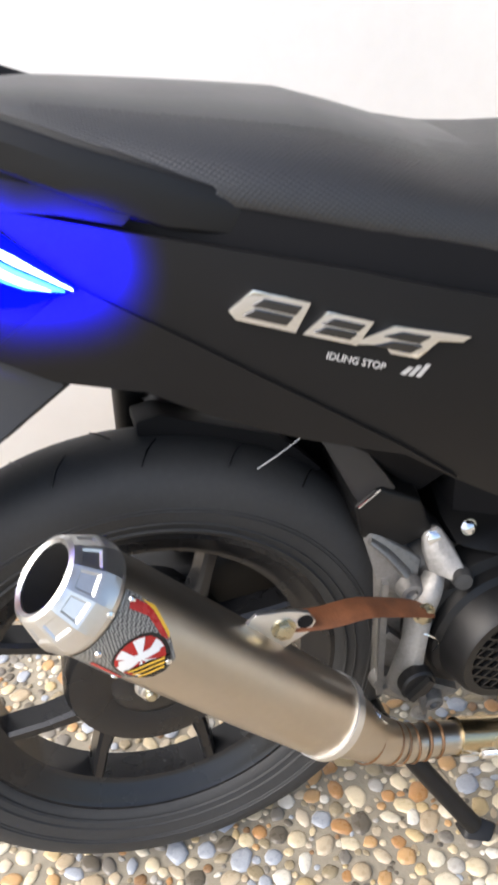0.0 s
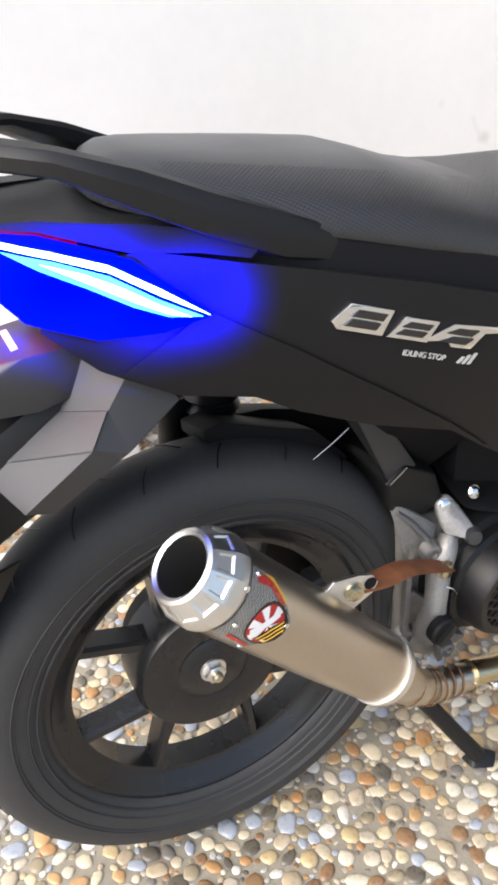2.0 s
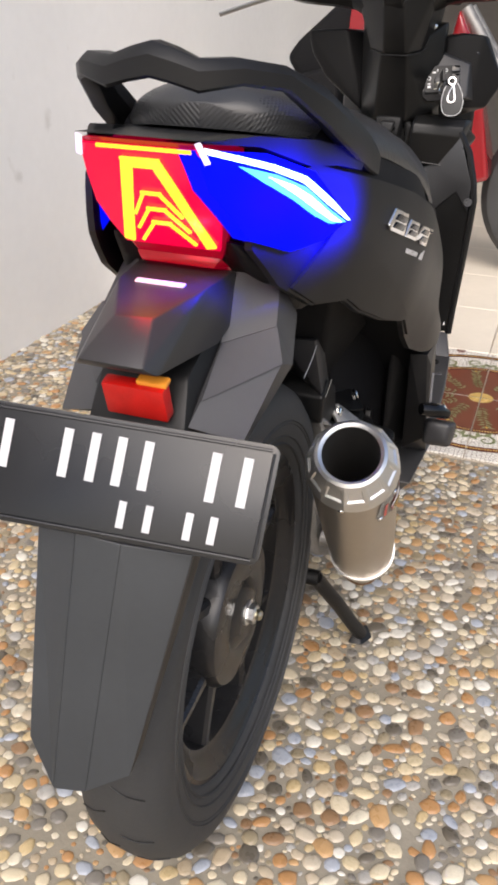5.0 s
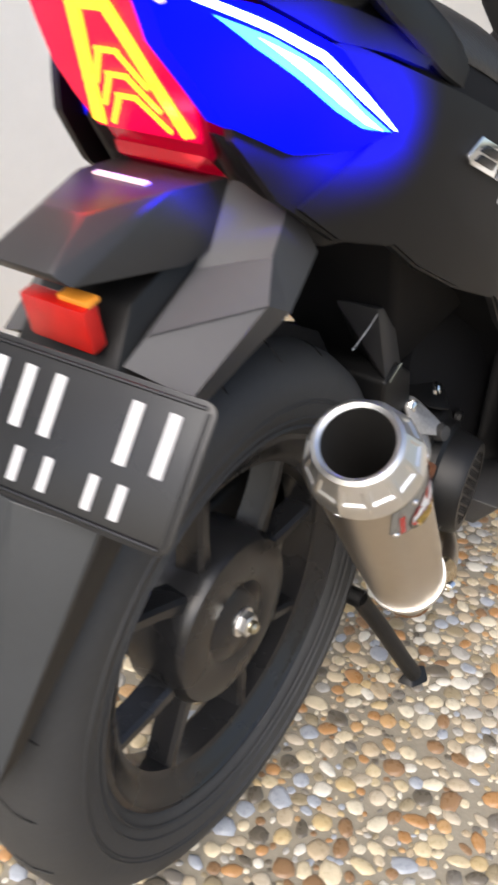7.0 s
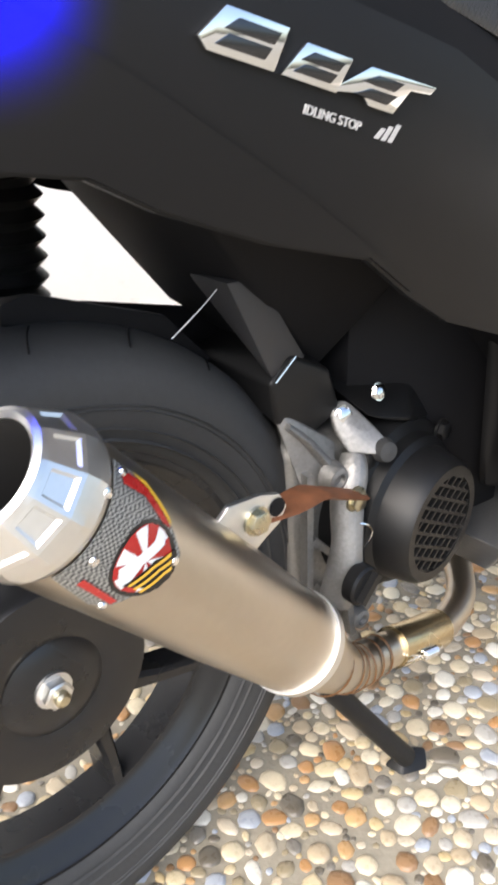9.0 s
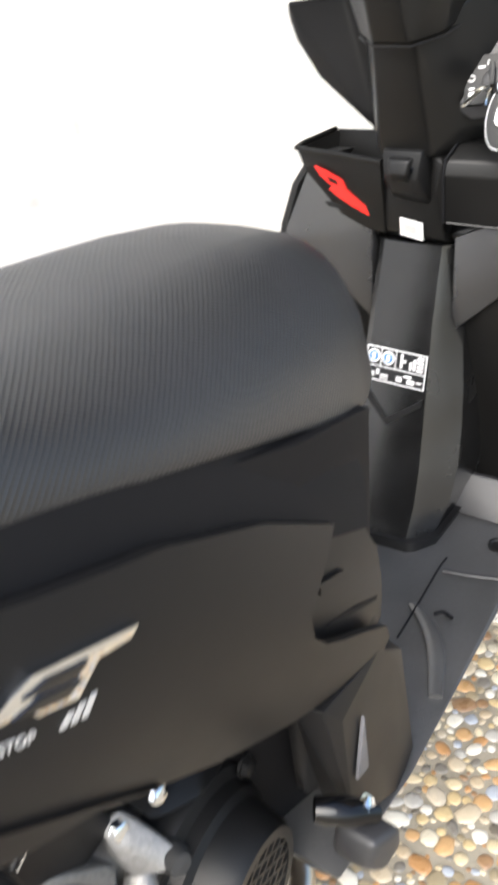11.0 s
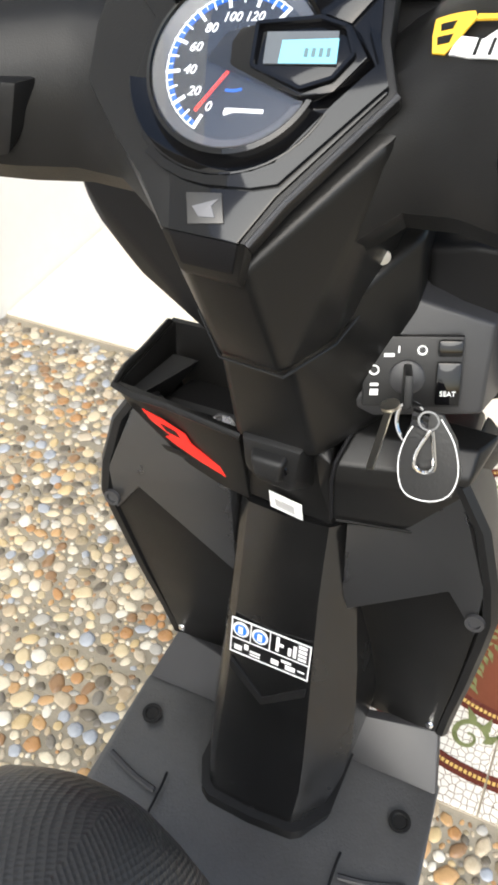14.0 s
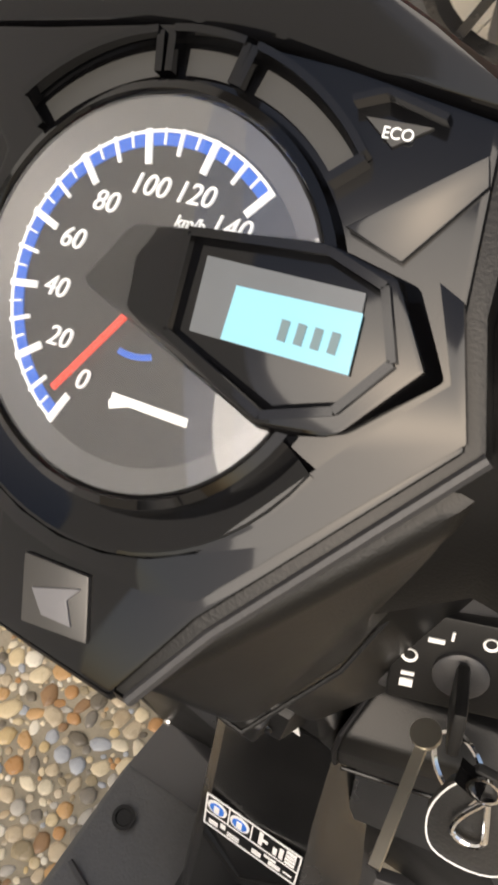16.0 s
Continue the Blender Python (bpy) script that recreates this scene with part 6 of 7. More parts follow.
for q in (0.56, 0.42):
    part("sticker_gap", cover_decal([(0.0735, q), (0.081, q), (0.080, q - 0.08), (0.0745, q - 0.08)], 0.0024), M_INNER, stk)
part("sticker_dot", cover_decal([(0.109 + 0.003 * math.cos(t * math.pi / 5), 0.53 + 0.06 * math.sin(t * math.pi / 5)) for t in range(10)], 0.0018), M_WHITE, stk)
for y in (0.0935, 0.1005, 0.1075, 0.1135, 0.1215):
    part("sticker_gap", cover_decal([(y, 0.36), (y + 0.0016, 0.36), (y + 0.0004, 0.215), (y - 0.0012, 0.215)], 0.0022), M_INNER, stk)

# meter: its plane faces the rider
DC = Vector((0.8195, 0.0035, 0.9170))
DU = Vector((0.757, 0, 0.653)).normalized()
DR = Vector((0, -1, 0))
DN = DR.cross(DU).normalized()
if DN.z < 0:
    DN = -DN
R0 = 0.0373


def dp(u, v, out=0.0):
    """Meter plane in units of the dial's radius."""
    return DC + DR * (u * R0) + DU * (v * R0) + DN * out


def dial_poly(pts, out, thick, bev=0.0):
    return solid([dp(u, v, out) for u, v in pts], thick, bev, -DN)


part("meter_collar", dial_poly([(-2.00, 1.05), (-2.06, 0.30), (-1.95, -0.42), (-1.36, -1.04), (-0.86, -1.47), (-0.40, -2.02), (0.72, -2.02), (1.02, -1.46), (1.97, -0.05), (1.72, 0.55), (1.60, 1.30), (0.5, 1.40), (-1.2, 1.18)], 0.0035, 0.012, 0.002), M_INNER, S, "matt black meter collar")
part("meter_tongue", solid([dp(*p) for p in ((-0.40, -2.02, 0.0035), (0.72, -2.02, 0.0035), (0.54, -2.32, -0.0165), (-0.26, -2.32, -0.0165))], 0.010, 0.001, -DN), M_INNER, S)
part("tongue_face", solid([dp(*p) for p in ((-0.28, -2.032, 0.0050), (0.62, -2.032, 0.0050), (0.48, -2.27, -0.0105), (-0.20, -2.27, -0.0105))], 0.004, 0.0005, -DN), M_VOID, S)
meter = part("meter_surround", dial_poly([(-1.90, 1.03), (-1.24, 0.46), (-1.28, -0.35), (-0.98, -1.00), (-0.46, -1.38), (-0.28, -2.03), (0.62, -2.03), (0.92, -1.42), (1.86, -0.06), (1.62, 0.50), (1.47, 1.25), (1.42, 1.38), (0.60, 1.42), (-0.45, 1.39), (-1.20, 1.19)], 0.0052, 0.010, 0.0012), M_GLOSS, S, "gloss black meter surround")
part("meter_ring", revolve([(0.004, 1.14 * R0), (0.0095, 1.11 * R0), (0.0105, 1.06 * R0), (0.0090, 1.03 * R0), (0.003, 1.00 * R0)], DC, DN, 72, False, 0, False), M_GLOSS, meter)
part("ring_bevel", revolve([(0.009, 1.035 * R0), (0.0064, 0.93 * R0), (0.0058, 0.90 * R0)], DC, DN, 72, False, 0, False), mat("ring_grey", (0.08, 0.08, 0.083), 0.3), meter)
part("dial", revolve([(0.0054, 1.0 * R0), (0.0058, 1.0 * R0), (0.0058, 0.0)], DC, DN, 64), M_DIAL, meter, "dark speedometer dial with white figures")
M_FIG = glowing("dial_white", (0.85, 0.93, 1.0), 0.30, (0.75, 0.75, 0.75))
M_ARC = glowing("dial_blue", (0.005, 0.16, 0.85), 0.22, (0.005, 0.08, 0.42))
TR = (DR * math.cos(radians(8)) + DU * math.sin(radians(8))).normalized()
TU = (DU * math.cos(radians(8)) - DR * math.sin(radians(8))).normalized()


def dial_arc(r0, r1, a0, a1, out, n=24, thick=0.0004):
    pts = [(r1 * math.cos(radians(a0 + (a1 - a0) * i / n)), r1 * math.sin(radians(a0 + (a1 - a0) * i / n))) for i in range(n + 1)]
    pts += [(r0 * math.cos(radians(a1 + (a0 - a1) * i / n)), r0 * math.sin(radians(a1 + (a0 - a1) * i / n))) for i in range(n + 1)]
    return dial_poly(pts, out, thick)


A0, A1 = 250.0, 56.0
part("dial_arc", dial_arc(0.80, 0.865, A0, A1, 0.0064, 48), M_ARC, meter, "blue speed arc")
part("dial_arc", dial_arc(0.868, 0.885, A0, A1, 0.0066, 48), M_FIG, meter)
for i in range(29):
    a = radians(A0 + (A1 - A0) * i / 28)
    r0, w = (0.70, 0.0015) if i % 4 == 0 else ((0.745, 0.0008) if i % 2 == 0 else (0.80, 0.0004))
    p, q = dp(r0 * math.cos(a), r0 * math.sin(a), 0.0066), dp(0.885 * math.cos(a), 0.885 * math.sin(a), 0.0066)
    part("dial_tick", bar(p, q, w, 0.0006, DN), M_FIG, meter)
for i in range(8):
    a = radians(A0 + (A1 - A0) * i / 7)
    part("dial_figure", text_mesh(str(20 * i), 0.0060, plane_pose(dp(0.585 * math.cos(a), 0.585 * math.sin(a), 0.0066), TR, TU), 0.0003, 0.28), M_FIG, meter)
part("dial_unit", text_mesh("km/h", 0.0033, plane_pose(dp(0.10, 0.44, 0.0066), TR, TU), 0.0003, 0.28), M_FIG, meter)
for u0, u1, v in ((0.02, 0.50, -0.555), (0.02, 0.12, -0.60)):
    part("dial_mark", bar(dp(u0, v, 0.0064), dp(u1, v + 0.05, 0.0064), 0.0018, 0.0004, DN), M_FIG, meter)
part("dial_mark", dial_arc(0.30, 0.335, 262, 300, 0.0064, 8), M_ARC, meter, "small blue arc")
_na = radians(244)
part("needle", bar(dp(0.0, -0.06, 0.0085), dp(0.72 * math.cos(_na), 0.72 * math.sin(_na), 0.0085), 0.0013, 0.0008, DN), M_NEEDLE, meter, "red speedometer needle")
pod = part("lcd_pod", hull([dp(u, v, o) for u, v, o in ((-0.36, -0.05, 0.010), (-0.18, 0.33, 0.010), (0.22, 0.40, 0.0135), (0.93, 0.58, 0.0135), (1.30, 0.54, 0.0125), (1.38, 0.56, 0.005), (0.20, 0.44, 0.005), (1.58, 0.20, 0.0125), (1.66, 0.20, 0.004), (1.30, -0.24, 0.0125), (0.92, -0.34, 0.0125), (0.90, -0.40, 0.005), (0.30, -0.12, 0.0135), (-0.34, -0.07, 0.006))], 0.0009), M_GLOSS, meter, "gloss black display pod")
FRAME = [(0.24, 0.39), (0.96, 0.54), (1.28, 0.48), (1.44, 0.18), (1.27, -0.12), (0.94, -0.28), (0.30, -0.10)]
GLASS = [(0.37, 0.315), (1.20, 0.425), (1.27, 0.05), (0.42, -0.055)]
part("lcd_frame", join(*[bar(dp(*FRAME[i], 0.0135), dp(*FRAME[(i + 1) % 7], 0.0135), 0.0016, 0.0022, DN, 0.0004) for i in range(7)]), M_GLOSS, pod)
part("lcd_glass", dial_poly(GLASS, 0.0143, 0.0008), M_LCDOFF, pod, "half-lit liquid crystal display")
part("lcd_lit", dial_poly([(0.58, 0.235), (1.225, 0.335), (1.268, 0.055), (0.60, -0.030)], 0.0147, 0.0004), M_LCD, pod)
M_SEG = mat("lcd_segment", (0.10, 0.16, 0.18), 0.4)
for k in range(4):
    u, v = 0.90 + 0.085 * k, 0.075 + 0.012 * k
    part("lcd_bar", bar(dp(u, v, 0.0148), dp(u - 0.008, v + 0.10, 0.0148), 0.0016, 0.0003, DN), M_SEG, pod)
part("meter_glass", revolve([(0.0096, 1.03 * R0)] + [(0.0099 + 0.0020 * (1 - (k / 8) ** 2), 1.03 * R0 * k / 8) for k in range(8, -1, -1)], DC, DN, 64), M_GLASS, meter, "clear meter glass").visible_shadow = False
# tell-tale windows over the dial, sunk between raised rims
for a0, a1 in ((145, 109), (103, 87), (82, 50)):
    part("tell_tale", dial_arc(1.17, 1.31, a0 - 1, a1 + 1, 0.0058, 10), M_LAMPOFF, meter, "unlit tell-tale window")
    part("tell_tale_rim", dial_arc(1.345, 1.385, a0 + 1, a1 - 1, 0.0105, 10, 0.005), M_GLOSS, meter)
    for a in (a0 + 1.5, a1 - 1.5):
        c, d = math.cos(radians(a)), math.sin(radians(a))
        part("tell_tale_rim", bar(dp(1.15 * c, 1.15 * d, 0.0050), dp(1.36 * c, 1.36 * d, 0.0050), 0.0016, 0.005, DN), M_GLOSS, meter)
part("tell_tale", dial_poly([(0.80, 1.22), (1.14, 1.26), (0.98, 1.12)], 0.0058, 0.0006), M_LAMPOFF, meter)
part("tell_tale_rim", join(bar(dp(0.73, 1.26, 0.005), dp(0.88, 1.34, 0.005), 0.0012, 0.004, DN), bar(dp(0.88, 1.34, 0.005), dp(1.21, 1.30, 0.005), 0.0012, 0.004, DN)), M_GLOSS, meter)
part("eco_word", text_mesh("ECO", 0.0030, plane_pose(dp(0.99, 1.18, 0.0061), TR, TU), 0.0002), M_FIG, meter)
# raised crescent below the dial, running up round the display pod
_in = [(1.36 * math.cos(radians(a)), 1.36 * math.sin(radians(a))) for a in range(236, 320, 12)] + [(1.33, -0.30), (1.70, 0.20), (1.47, 0.60)]
_out = [(1.46 * math.cos(radians(a)), 1.46 * math.sin(radians(a))) for a in range(236, 284, 12)] + [(0.62, -1.40), (0.92, -1.30), (1.30, -0.78), (1.68, -0.26), (1.86, -0.02), (1.60, 0.56)]
_bm = bmesh.new()
_hi = [_bm.verts.new(dp(*p, 0.0092)) for p in _in]
_lo = [_bm.verts.new(dp(*p, 0.0080)) for p in _out]
_hd, _ld = [_bm.verts.new(dp(*p, 0.0045)) for p in _in], [_bm.verts.new(dp(*p, 0.0045)) for p in _out]
for i in range(len(_in) - 1):
    for q4 in ((_hi[i], _hi[i + 1], _lo[i + 1], _lo[i]), (_hd[i], _hd[i + 1], _hi[i + 1], _hi[i]), (_lo[i], _lo[i + 1], _ld[i + 1], _ld[i])):
        _bm.faces.new(q4)
_dish = bmesh.new()
_da = [radians(196 + 6 * k) for k in range(25)]
_dr = [[_dish.verts.new(dp(r * math.cos(a), r * math.sin(a), o)) for a in _da] for r, o in ((1.345, 0.0045), (1.345, 0.0093), (1.325, 0.0095), (1.20, 0.0068), (1.12, 0.0060))]
for p, q in zip(_dr, _dr[1:]):
    for k in range(24):
        _dish.faces.new((p[k], p[k + 1], q[k + 1], q[k]))
part("dial_dish", _dish, M_GLOSS, meter, "gloss black dished ring", 35)
part("bezel_band", _bm, M_GLOSS, meter, "gloss black sloping bezel band", 25)
part("bezel_facet", solid([dp(u, v, o) for u, v, o in ((0.93, 0.69, 0.0084), (1.45, 1.20, 0.0080), (1.50, 1.08, 0.0068), (1.25, 0.63, 0.0074))], 0.004, 0.0003, -DN), M_GLOSS, meter)
part("meter_lip", tube([dp(*p, 0.0030) for p in ((0.72, -2.02), (1.02, -1.46), (1.97, -0.05))], 0.0015, 8, 1), M_DGREY, S)
part("maker_badge", dial_poly([(-0.17, -1.57), (0.27, -1.50), (0.40, -1.84), (-0.04, -1.93)], 0.0062, 0.002, 0.0005), mat("badge_silver", (0.08, 0.078, 0.075), 0.35, 0.7), meter, "square silver emblem")
part("emblem_relief", dial_poly([(-0.04, -1.72), (0.26, -1.58), (0.20, -1.68), (0.28, -1.80), (0.08, -1.83)], 0.0068, 0.001, 0.0003), M_GREY, meter)
part("visor", solid([dp(u, v, o) for u, v, o in ((-2.0, 1.04, 0.004), (-1.0, 1.58, 0.009), (-0.1, 1.84, 0.013), (0.4, 1.84, 0.013), (1.0, 1.66, 0.011), (1.65, 1.42, 0.006), (1.0, 1.42, 0.0055), (0.3, 1.44, 0.0055), (-0.6, 1.38, 0.0055))], 0.004, 0.001, (0.3, 0, -0.9)), M_GLOSS, S, "gloss black meter visor")
part("visor_back", hull([dp(u, v, o) for u, v, o in ((-1.95, 1.06, 0.0), (-0.1, 1.87, 0.009), (0.4, 1.87, 0.009), (1.62, 1.42, 0.0), (-1.4, 1.8, -0.04), (2.0, 1.7, -0.04), (0, 2.4, -0.04))], 0.003), M_PANEL, S)

# front wheel and fender, mostly hidden by the body
fw = part("front_wheel", revolve([(-0.026, 0.17), (-0.040, 0.20), (-0.038, 0.225), (-0.02, 0.245), (0, 0.25), (0.02, 0.245), (0.038, 0.225), (0.040, 0.20), (0.026, 0.17)], (1.215, 0, 0.25), (0, 1, 0), 64, True), M_RUBBER, S, "black front tyre on a black rim")
part("front_rim", revolve([(-0.026, 0.172), (-0.026, 0.15), (0.026, 0.15), (0.026, 0.172)], (1.215, 0, 0.25), (0, 1, 0), 48, True), M_RIM, fw)
for i in range(5):
    a = radians(72 * i)
    part("front_spoke", bar((1.215 + 0.03 * math.cos(a), 0.01, 0.25 + 0.03 * math.sin(a)), (1.215 + 0.155 * math.cos(a), 0.01, 0.25 + 0.155 * math.sin(a)), 0.024, 0.02, (0, -1, 0), 0.004), M_RIM, fw)
part("front_fender", loft([[(1.215 + r * math.cos(t), y, 0.25 + r * math.sin(t)) for r, y in ((0.258, -0.055), (0.275, -0.03), (0.28, 0), (0.275, 0.03), (0.258, 0.055), (0.262, 0.03), (0.266, 0), (0.262, -0.03))] for t in [radians(15 + 10 * k) for k in range(14)]]), M_PANEL, S, "satin black front fender", 40)
part("front_fork", join(tube([(1.0, -0.06, 0.62), (1.215, -0.075, 0.25)], 0.016, 12, 1), tube([(1.0, 0.06, 0.62), (1.215, 0.075, 0.25)], 0.016, 12, 1)), M_PLASTIC, S)

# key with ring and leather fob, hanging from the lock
keys = empty("key_ring", bend_to_view(con_pt(-0.006, -0.002, 0.012)), "ignition key with a black leather fob hanging from the lock", "key")
K0 = con_pt(-0.006, -0.002, 0.010)
part("key_head", hull([K0 + CN * a + CR * b + CU * c for a in (0, 0.026) for b, c in ((-0.0025, 0.010), (0.0025, 0.010), (-0.0025, -0.010), (0.0025, -0.010))], 0.002), M_PLASTIC, keys)
KR = K0 + CN * 0.022 + CU * -0.012
part("split_ring", revolve([(-0.0008, 0.0115), (0.0008, 0.0115), (0.0008, 0.0128), (-0.0008, 0.0128)], KR + Vector((0, -0.004, -0.008)), (-0.75, 0.5, 0.35), 32, True), M_CHROME, keys, "steel split ring")
part("spare_key", join(bar((0.842, -0.076, 0.731), (0.7925, -0.0785, 0.7265), 0.0042, 0.0018, (0.05, 0.3, 0.95), 0.0006), revolve([(0, 0.0058), (0.002, 0.0058)], (0.840, -0.076, 0.731), (0.05, 0.3, 0.95), 16)), mat("brass_key", (0.50, 0.47, 0.40), 0.3, 1.0), keys, "worn brass key")
FO = KR + Vector((-0.004, -0.014, 0.003))
fob_pts = [(-0.004, 0.004), (0.007, 0.003), (0.018, -0.012), (0.024, -0.032), (0.021, -0.048), (0.010, -0.055), (-0.004, -0.054), (-0.011, -0.045), (-0.014, -0.028), (-0.011, -0.010)]
FR, FU = Vector((0.10, -0.99, 0.0)).normalized(), Vector((0.28, 0.0, 0.96)).normalized()
FN = FR.cross(FU).normalized()
if FN.x > 0:
    FN = -FN
fob = part("leather_fob", solid([FO + FR * u + FU * v for u, v in fob_pts], 0.004, 0.0012, -FN), M_LEATHER, keys, "stitched black leather key fob")
part("fob_strap", bar(KR + Vector((-0.002, -0.004, 0.0)), FO + FU * -0.002, 0.009, 0.004, FN, 0.001), M_GLOSS, keys, "short black strap")
part("stitching", tube([FO + (FR * u + FU * v) * 0.92 + FU * -0.002 + FN * 0.0003 for u, v in fob_pts[1:] + fob_pts[:1]], 0.0004, 6, 3), M_WHITE, fob)
part("snap_hook", join(tube([FO + FR * u + FU * v + FN * 0.003 for u, v in ((0.002, -0.006), (-0.003, -0.020), (-0.003, -0.030), (0.003, -0.033), (0.008, -0.029), (0.006, -0.018), (0.003, -0.006))], 0.0013, 8, 3), revolve([(-0.001, 0.005), (0.001, 0.0062), (0.001, 0.005)], FO + FN * 0.003, FN, 20, True)), M_CHROME, fob, "steel snap hook")


# ---- mosaic medallion laid in the porch floor ----
MC = Vector(((MOS[0] + MOS[1]) / 2, (MOS[2] + MOS[3]) / 2, 0))
HALF = (MOS[1] - MOS[0]) / 2


def mosaic_white():
    m = mat("white_mosaic", (0.74, 0.71, 0.64), 0.25, 0, 0.06, 8)
    n, l = m.node_tree.nodes, m.node_tree.links
    co, v, cr, mx = n.new("ShaderNodeTexCoord"), n.new("ShaderNodeTexVoronoi"), n.new("ShaderNodeMapRange"), n.new("ShaderNodeMix")
    v.feature = "DISTANCE_TO_EDGE"
    v.inputs["Scale"].default_value = 105
    v.inputs["Randomness"].default_value = 0.55
    l.new(co.outputs["Object"], v.inputs["Vector"])
    cr.inputs[1].default_value, cr.inputs[2].default_value = 0.03, 0.075
    l.new(v.outputs["Distance"], cr.inputs[0])
    p = n["Principled BSDF"]
    old = p.inputs["Base Color"].links[0].from_socket
    mx.data_type = "RGBA"
    l.new(cr.outputs[0], mx.inputs[0])
    mx.inputs[6].default_value = (0.22, 0.17, 0.13, 1)
    l.new(old, mx.inputs[7])
    l.new(mx.outputs[2], p.inputs["Base Color"])
    return m


M_MOSW = mosaic_white()
M_MOSB = mat("brown_glaze", (0.17, 0.055, 0.03), 0.22, 0, 0.12, 10)
M_MOSD = mat("dark_red_glaze", (0.11, 0.03, 0.022), 0.22, 0, 0.15, 20)
M_GOLD = mat("gold_glaze", (0.62, 0.42, 0.13), 0.25, 0, 0.15, 60)
M_OLIVE = mat("olive_glaze", (0.17, 0.19, 0.08), 0.3, 0, 0.3, 60)
M_SPIRAL = mat("maroon_glaze", (0.19, 0.07, 0.055), 0.3, 0, 0.25, 60)
mosaic = tagged(finish(box(MC.x, MC.y, -0.006, 2 * HALF, 2 * HALF, 0.008, 0), "mosaic_floor", M_JOINT), "patterned ceramic medallion tiles in brown, white and olive", "floor", kind="structure")
for i in (-1, 1):
    for j in (-1, 1):
        part("medallion_tile", box(MC.x + i * HALF / 2, MC.y + j * HALF / 2, -0.001, HALF - 0.003, HALF - 0.003, 0.006, 0.001, seg=1), M_MOSW, mosaic)


def flat_ring(r0, r1, z, n=96):
    """A flat ring cut by the joints between the four tiles."""
    bm = bmesh.new()
    for q in range(4):
        g = 0.0016
        lo = [(r0 * math.cos(t), r0 * math.sin(t)) for t in [math.pi / 2 * (q + k / 24) for k in range(25)]]
        hi = [(r1 * math.cos(t), r1 * math.sin(t)) for t in [math.pi / 2 * (q + k / 24) for k in range(25)]]
        sx, sy = (1 if q in (0, 3) else -1), (1 if q in (0, 1) else -1)
        cut = lambda p: (MC.x + sx * max(abs(p[0]), g), MC.y + sy * max(abs(p[1]), g), z)
        a, b = [bm.verts.new(cut(p)) for p in lo], [bm.verts.new(cut(p)) for p in hi]
        for k in range(24):
            bm.faces.new((a[k], a[k + 1], b[k + 1], b[k]))
    bmesh.ops.remove_doubles(bm, verts=bm.verts, dist=1e-6)
    return bm


def beads(r, n, z, size):
    bm = bmesh.new()
    for k in range(n):
        t = 2 * math.pi * k / n
        if min(abs(math.cos(t)), abs(math.sin(t))) * r < 0.003:
            continue
        c, s = math.cos(t), math.sin(t)
        q = [(MC.x + r * c + u * c - v * s, MC.y + r * s + u * s + v * c, z) for u, v in ((-size, -size * 0.8), (size, -size * 0.8), (size, size * 0.8), (-size, size * 0.8))]
        bm.faces.new([bm.verts.new(p) for p in q])
    return bm


part("medallion_disc", flat_ring(0.0008, 0.190, 0.0026), M_MOSB, mosaic, "glossy brown centre disc")
for r in (0.194, 0.286):
    part("medallion_band", flat_ring(r - 0.011, r + 0.009, 0.0030), M_MOSD, mosaic)
    part("medallion_beads", beads(r - 0.001, int(2 * math.pi * r / 0.0062), 0.0034, 0.0026), M_GOLD, mosaic, "row of gold beads")
part("medallion_heart", flat_ring(0.0008, 0.030, 0.0032), M_GOLD, mosaic, "yellow flower at the centre")


def scroll(cx, cy, r, a0, turns, w, z=0.0030, sgn=1):
    pts, n = [], 26
    for k in range(n):
        t = k / (n - 1)
        a = a0 + sgn * 2 * math.pi * turns * t
        pts.append((cx + r * (1 - 0.85 * t) * math.cos(a), cy + r * (1 - 0.85 * t) * math.sin(a), z))
    bm = bmesh.new()
    prev = None
    for k, p in enumerate(pts):
        q = pts[min(k + 1, n - 1)] if k < n - 1 else p
        o = pts[k - 1] if k else p
        dx, dy = q[0] - o[0], q[1] - o[1]
        L = math.hypot(dx, dy) or 1
        ww = w * (0.55 + 0.45 * math.sin(math.pi * min(k / n + 0.25, 1)))
        a = bm.verts.new((p[0] - dy / L * ww, p[1] + dx / L * ww, z))
        b = bm.verts.new((p[0] + dy / L * ww, p[1] - dx / L * ww, z))
        if prev:
            bm.faces.new((prev[0], prev[1], b, a))
        prev = (a, b)
    return bm


def leaf(x, y, a, L, w, z):
    bm = bmesh.new()
    c, s = math.cos(a), math.sin(a)
    q = [(0, 0), (0.35 * L, w), (L, 0), (0.35 * L, -w)]
    bm.faces.new([bm.verts.new((x + u * c - v * s, y + u * s + v * c, z)) for u, v in q])
    return bm


for k in range(20):
    t = 2 * math.pi * (k + 0.5) / 20
    cx, cy = MC.x + 0.238 * math.cos(t), MC.y + 0.238 * math.sin(t)
    sg = 1 if k % 2 else -1
    part("olive_scroll", join(scroll(cx, cy, 0.026, t + sg * 2.0, 1.25, 0.0036, 0.0030, sg), *[leaf(cx + 0.02 * math.cos(t + sg * b), cy + 0.02 * math.sin(t + sg * b), t + sg * b + 0.9 * sg, 0.030, 0.006, 0.0032 + 0.0001 * m) for m, b in enumerate((1.6, 2.2, 3.0))]), M_OLIVE, mosaic)
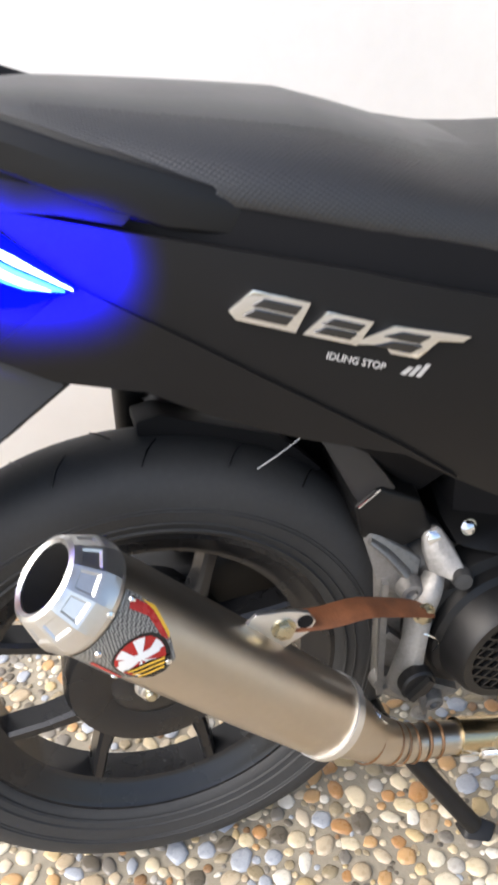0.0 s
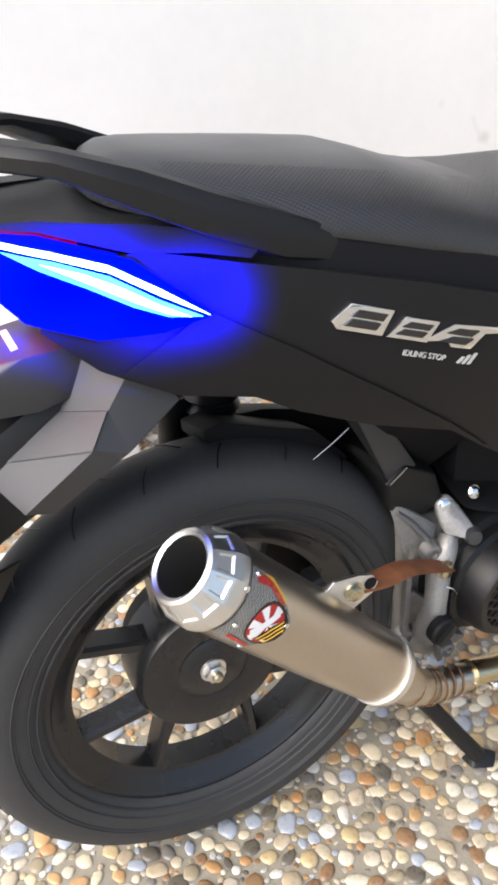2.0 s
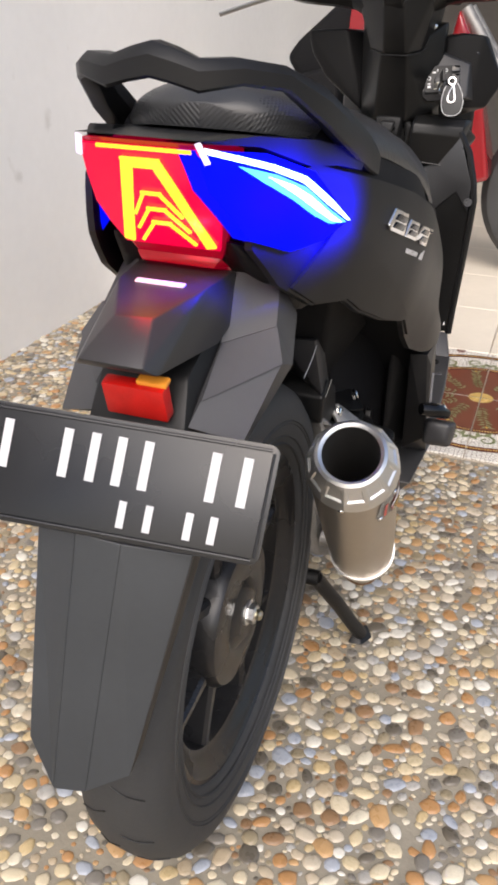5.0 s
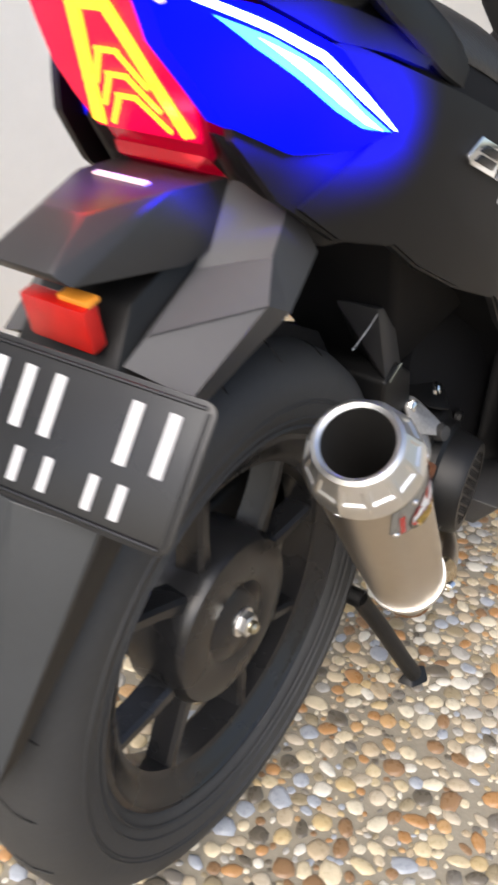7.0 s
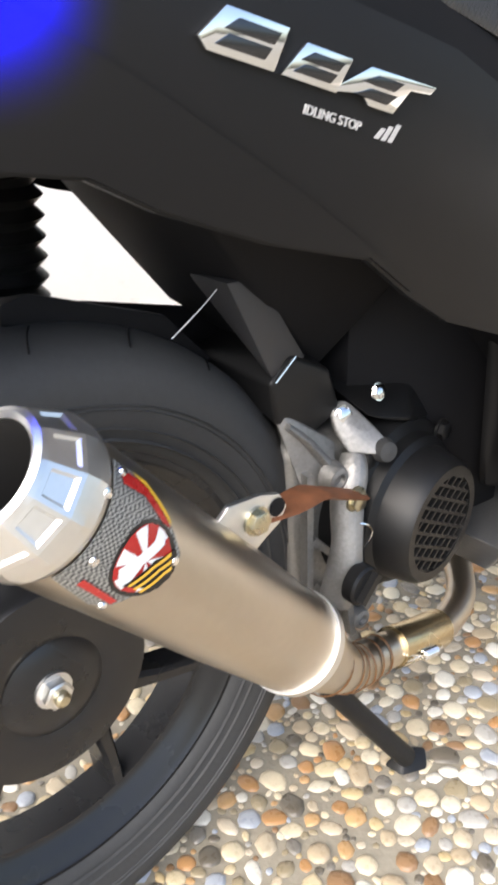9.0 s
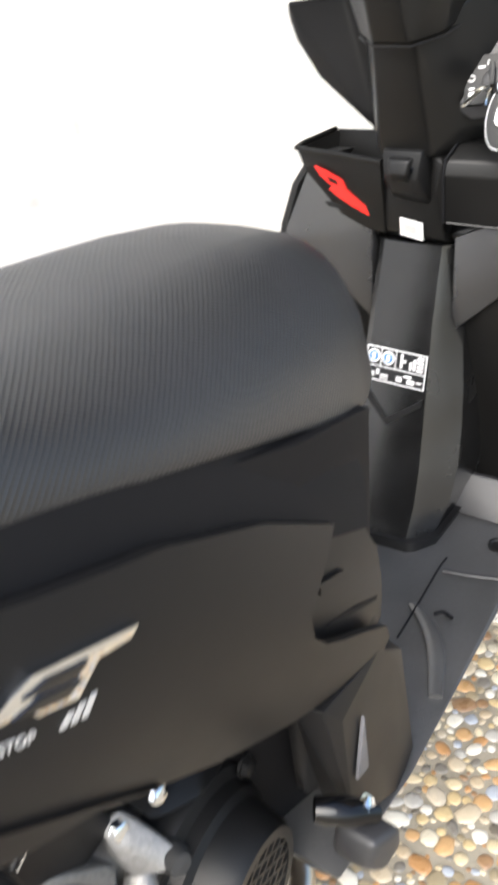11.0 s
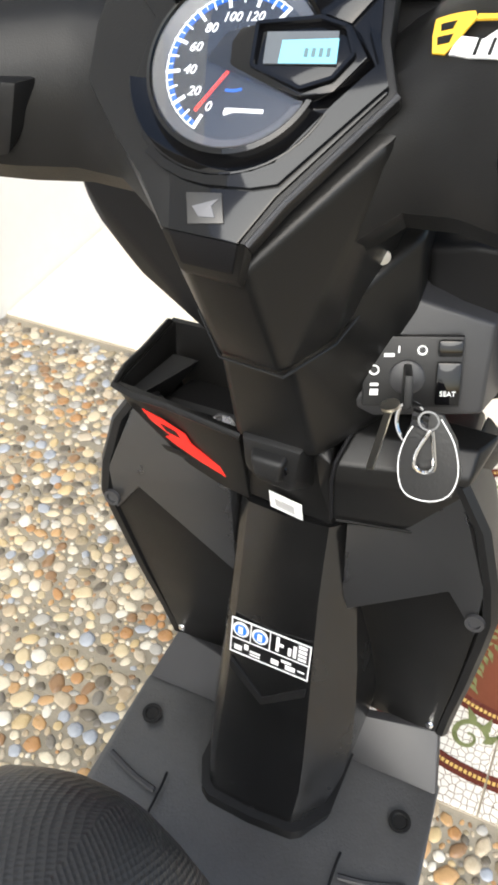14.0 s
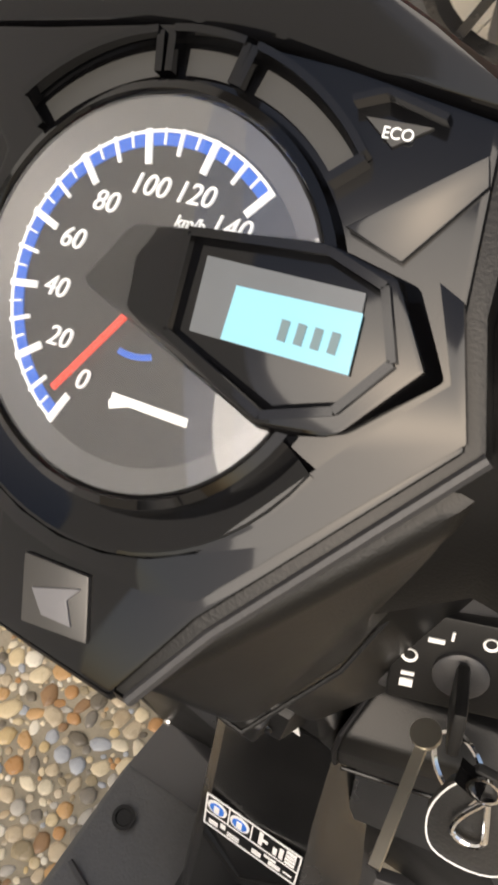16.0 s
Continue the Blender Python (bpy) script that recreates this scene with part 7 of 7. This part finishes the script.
for i in (-1, 1):
    for j in (-1, 1):
        for dx, dy, r in ((0.300, 0.300, 0.030), (0.305, 0.225, 0.026), (0.225, 0.305, 0.026), (0.312, 0.150, 0.016), (0.150, 0.312, 0.016), (0.258, 0.258, 0.016), (0.314, 0.09, 0.013), (0.09, 0.314, 0.013)):
            part("maroon_spiral", scroll(MC.x + i * dx, MC.y + j * dy, r, dx * 9, 1.9, 0.0030, 0.0030, i * j), M_SPIRAL, mosaic)
_rl = random.Random(8)
for k in range(12):
    t = 2 * math.pi * (k + 0.35) / 12
    bits = []
    for m in range(9):
        r = 0.165 - 0.0125 * m
        x, y = MC.x + r * math.cos(t + 0.02 * m * math.sin(k)), MC.y + r * math.sin(t + 0.02 * m * math.sin(k))
        for sg in (-1, 1):
            bits.append(leaf(x, y, t + sg * _rl.uniform(0.6, 1.2), _rl.uniform(0.014, 0.024), 0.0038, 0.0030 + 0.0001 * m))
    part("olive_sprig", join(*bits), M_OLIVE, mosaic)
    part("gold_bud", leaf(MC.x + 0.166 * math.cos(t), MC.y + 0.166 * math.sin(t), t, 0.014, 0.0045, 0.0042), M_GOLD, mosaic)

# ---- another motorcycle parked further in ----
bike = empty("parked_motorcycle", (2.45, 0.25, 0), "red and black motorcycle parked across the porch on its stand", "motorcycle")
M_RPAINT = mat("red_paint", (0.24, 0.008, 0.013), 0.22, 0, 0.06, 4, coat=0.5)
for y in (0.42, -0.36):
    bw = part("bike_wheel", revolve([(-0.028, 0.20), (-0.045, 0.235), (-0.042, 0.265), (-0.02, 0.285), (0, 0.29), (0.02, 0.285), (0.042, 0.265), (0.045, 0.235), (0.028, 0.20)], (2.52, y, 0.29), (1, 0, 0), 48, True), M_RUBBER, bike, "black motorcycle tyre")
    part("bike_rim", revolve([(-0.03, 0.205), (-0.03, 0.18), (0.03, 0.18), (0.03, 0.205)], (2.52, y, 0.29), (1, 0, 0), 40, True), M_RIM, bw)
    for k in range(6):
        a = math.pi * k / 3
        part("bike_spoke", bar((2.52, y + 0.03 * math.cos(a), 0.29 + 0.03 * math.sin(a)), (2.52, y + 0.185 * math.cos(a), 0.29 + 0.185 * math.sin(a)), 0.022, 0.015, (-1, 0, 0), 0.003), M_RIM, bw)
part("bike_seat", hull([(x, y, z) for x in (2.41, 2.64) for y, z in ((0.30, 0.97), (0.40, 0.93), (0.50, 0.845), (0.61, 0.745), (0.65, 0.69), (0.60, 0.62), (0.36, 0.64))], 0.03, 4), M_VOID, bike, "black motorcycle seat")
part("bike_side", hull([(2.38, 0.60, 0.64), (2.37, 0.46, 0.40), (2.40, 0.66, 0.52), (2.38, 0.44, 0.68), (2.66, 0.60, 0.64), (2.66, 0.46, 0.40), (2.66, 0.44, 0.68), (2.64, 0.66, 0.52)], 0.02, 3), M_VOID, bike)
part("bike_tank", hull([(x, y, z) for x in (2.385, 2.405) for y, z in ((0.430, 0.60), (0.287, 0.60), (0.420, 0.74), (0.424, 0.82), (0.416, 0.90), (0.385, 0.97), (0.31, 0.97), (0.287, 0.86))], 0.006, 3), M_RPAINT, bike, "glossy red bodywork panel")
part("bike_shield", hull([(2.38, 0.07, 0.86), (2.37, -0.02, 0.70), (2.38, -0.10, 0.34), (2.40, 0.02, 0.30), (2.42, 0.12, 0.60), (2.64, 0.07, 0.86), (2.64, -0.10, 0.34), (2.62, 0.12, 0.50)], 0.02, 4), M_RPAINT, bike, "red leg shield")
part("bike_engine", hull([(2.42, 0.10, 0.20), (2.40, 0.42, 0.18), (2.40, 0.40, 0.55), (2.42, 0.12, 0.45), (2.62, 0.10, 0.2), (2.62, 0.42, 0.18), (2.62, 0.40, 0.55)], 0.02, 3), M_DGREY, bike, "dark engine")
part("bike_bars", join(tube([(2.26, 0.14, 0.90), (2.42, 0.10, 0.88), (2.58, 0.10, 0.88), (2.74, 0.14, 0.90)], 0.012, 10, 5)), M_PLASTIC, bike)
part("bike_grip", tube([(2.17, 0.16, 0.905), (2.28, 0.137, 0.90)], 0.017, 14, 1), M_RUBBER, bike)
res = part("fluid_reservoir", box(2.36, 0.212, 0.742, 0.08, 0.118, 0.092, 0.012, seg=3), mat("amber_fluid", (0.42, 0.20, 0.05), 0.15, 0, 0.3, 30), bike, "amber brake fluid reservoir with a black cap")
part("reservoir_cap", box(2.36, 0.215, 0.845, 0.092, 0.134, 0.105, 0.012, seg=3), M_DGREY, res)
part("bike_fork", join(tube([(2.46, 0.06, 0.86), (2.46, -0.36, 0.29)], 0.022, 12, 1), tube([(2.58, 0.06, 0.86), (2.58, -0.36, 0.29)], 0.022, 12, 1)), M_CAST, bike)
part("bike_panel", hull([(2.37, 0.03, 0.56), (2.37, 0.16, 0.60), (2.38, 0.05, 0.26), (2.38, 0.14, 0.22), (2.42, 0.03, 0.56), (2.42, 0.16, 0.60), (2.42, 0.05, 0.26), (2.42, 0.14, 0.22)], 0.02, 3), mat("olive_cover", (0.10, 0.10, 0.06), 0.5, 0, 0.3, 20), bike)
part("bike_stand", join(tube([(2.42, 0.16, 0.20), (2.36, 0.05, 0.07), (2.30, -0.04, 0.008)], 0.009, 10, 3), tube([(2.27, 0.02, 0.008), (2.30, -0.04, 0.008), (2.34, -0.03, 0.008)], 0.006, 8, 2)), M_PLASTIC, bike, "black side stand")
bike.location.y += 0.066

# floor stones last
build_pebbles()
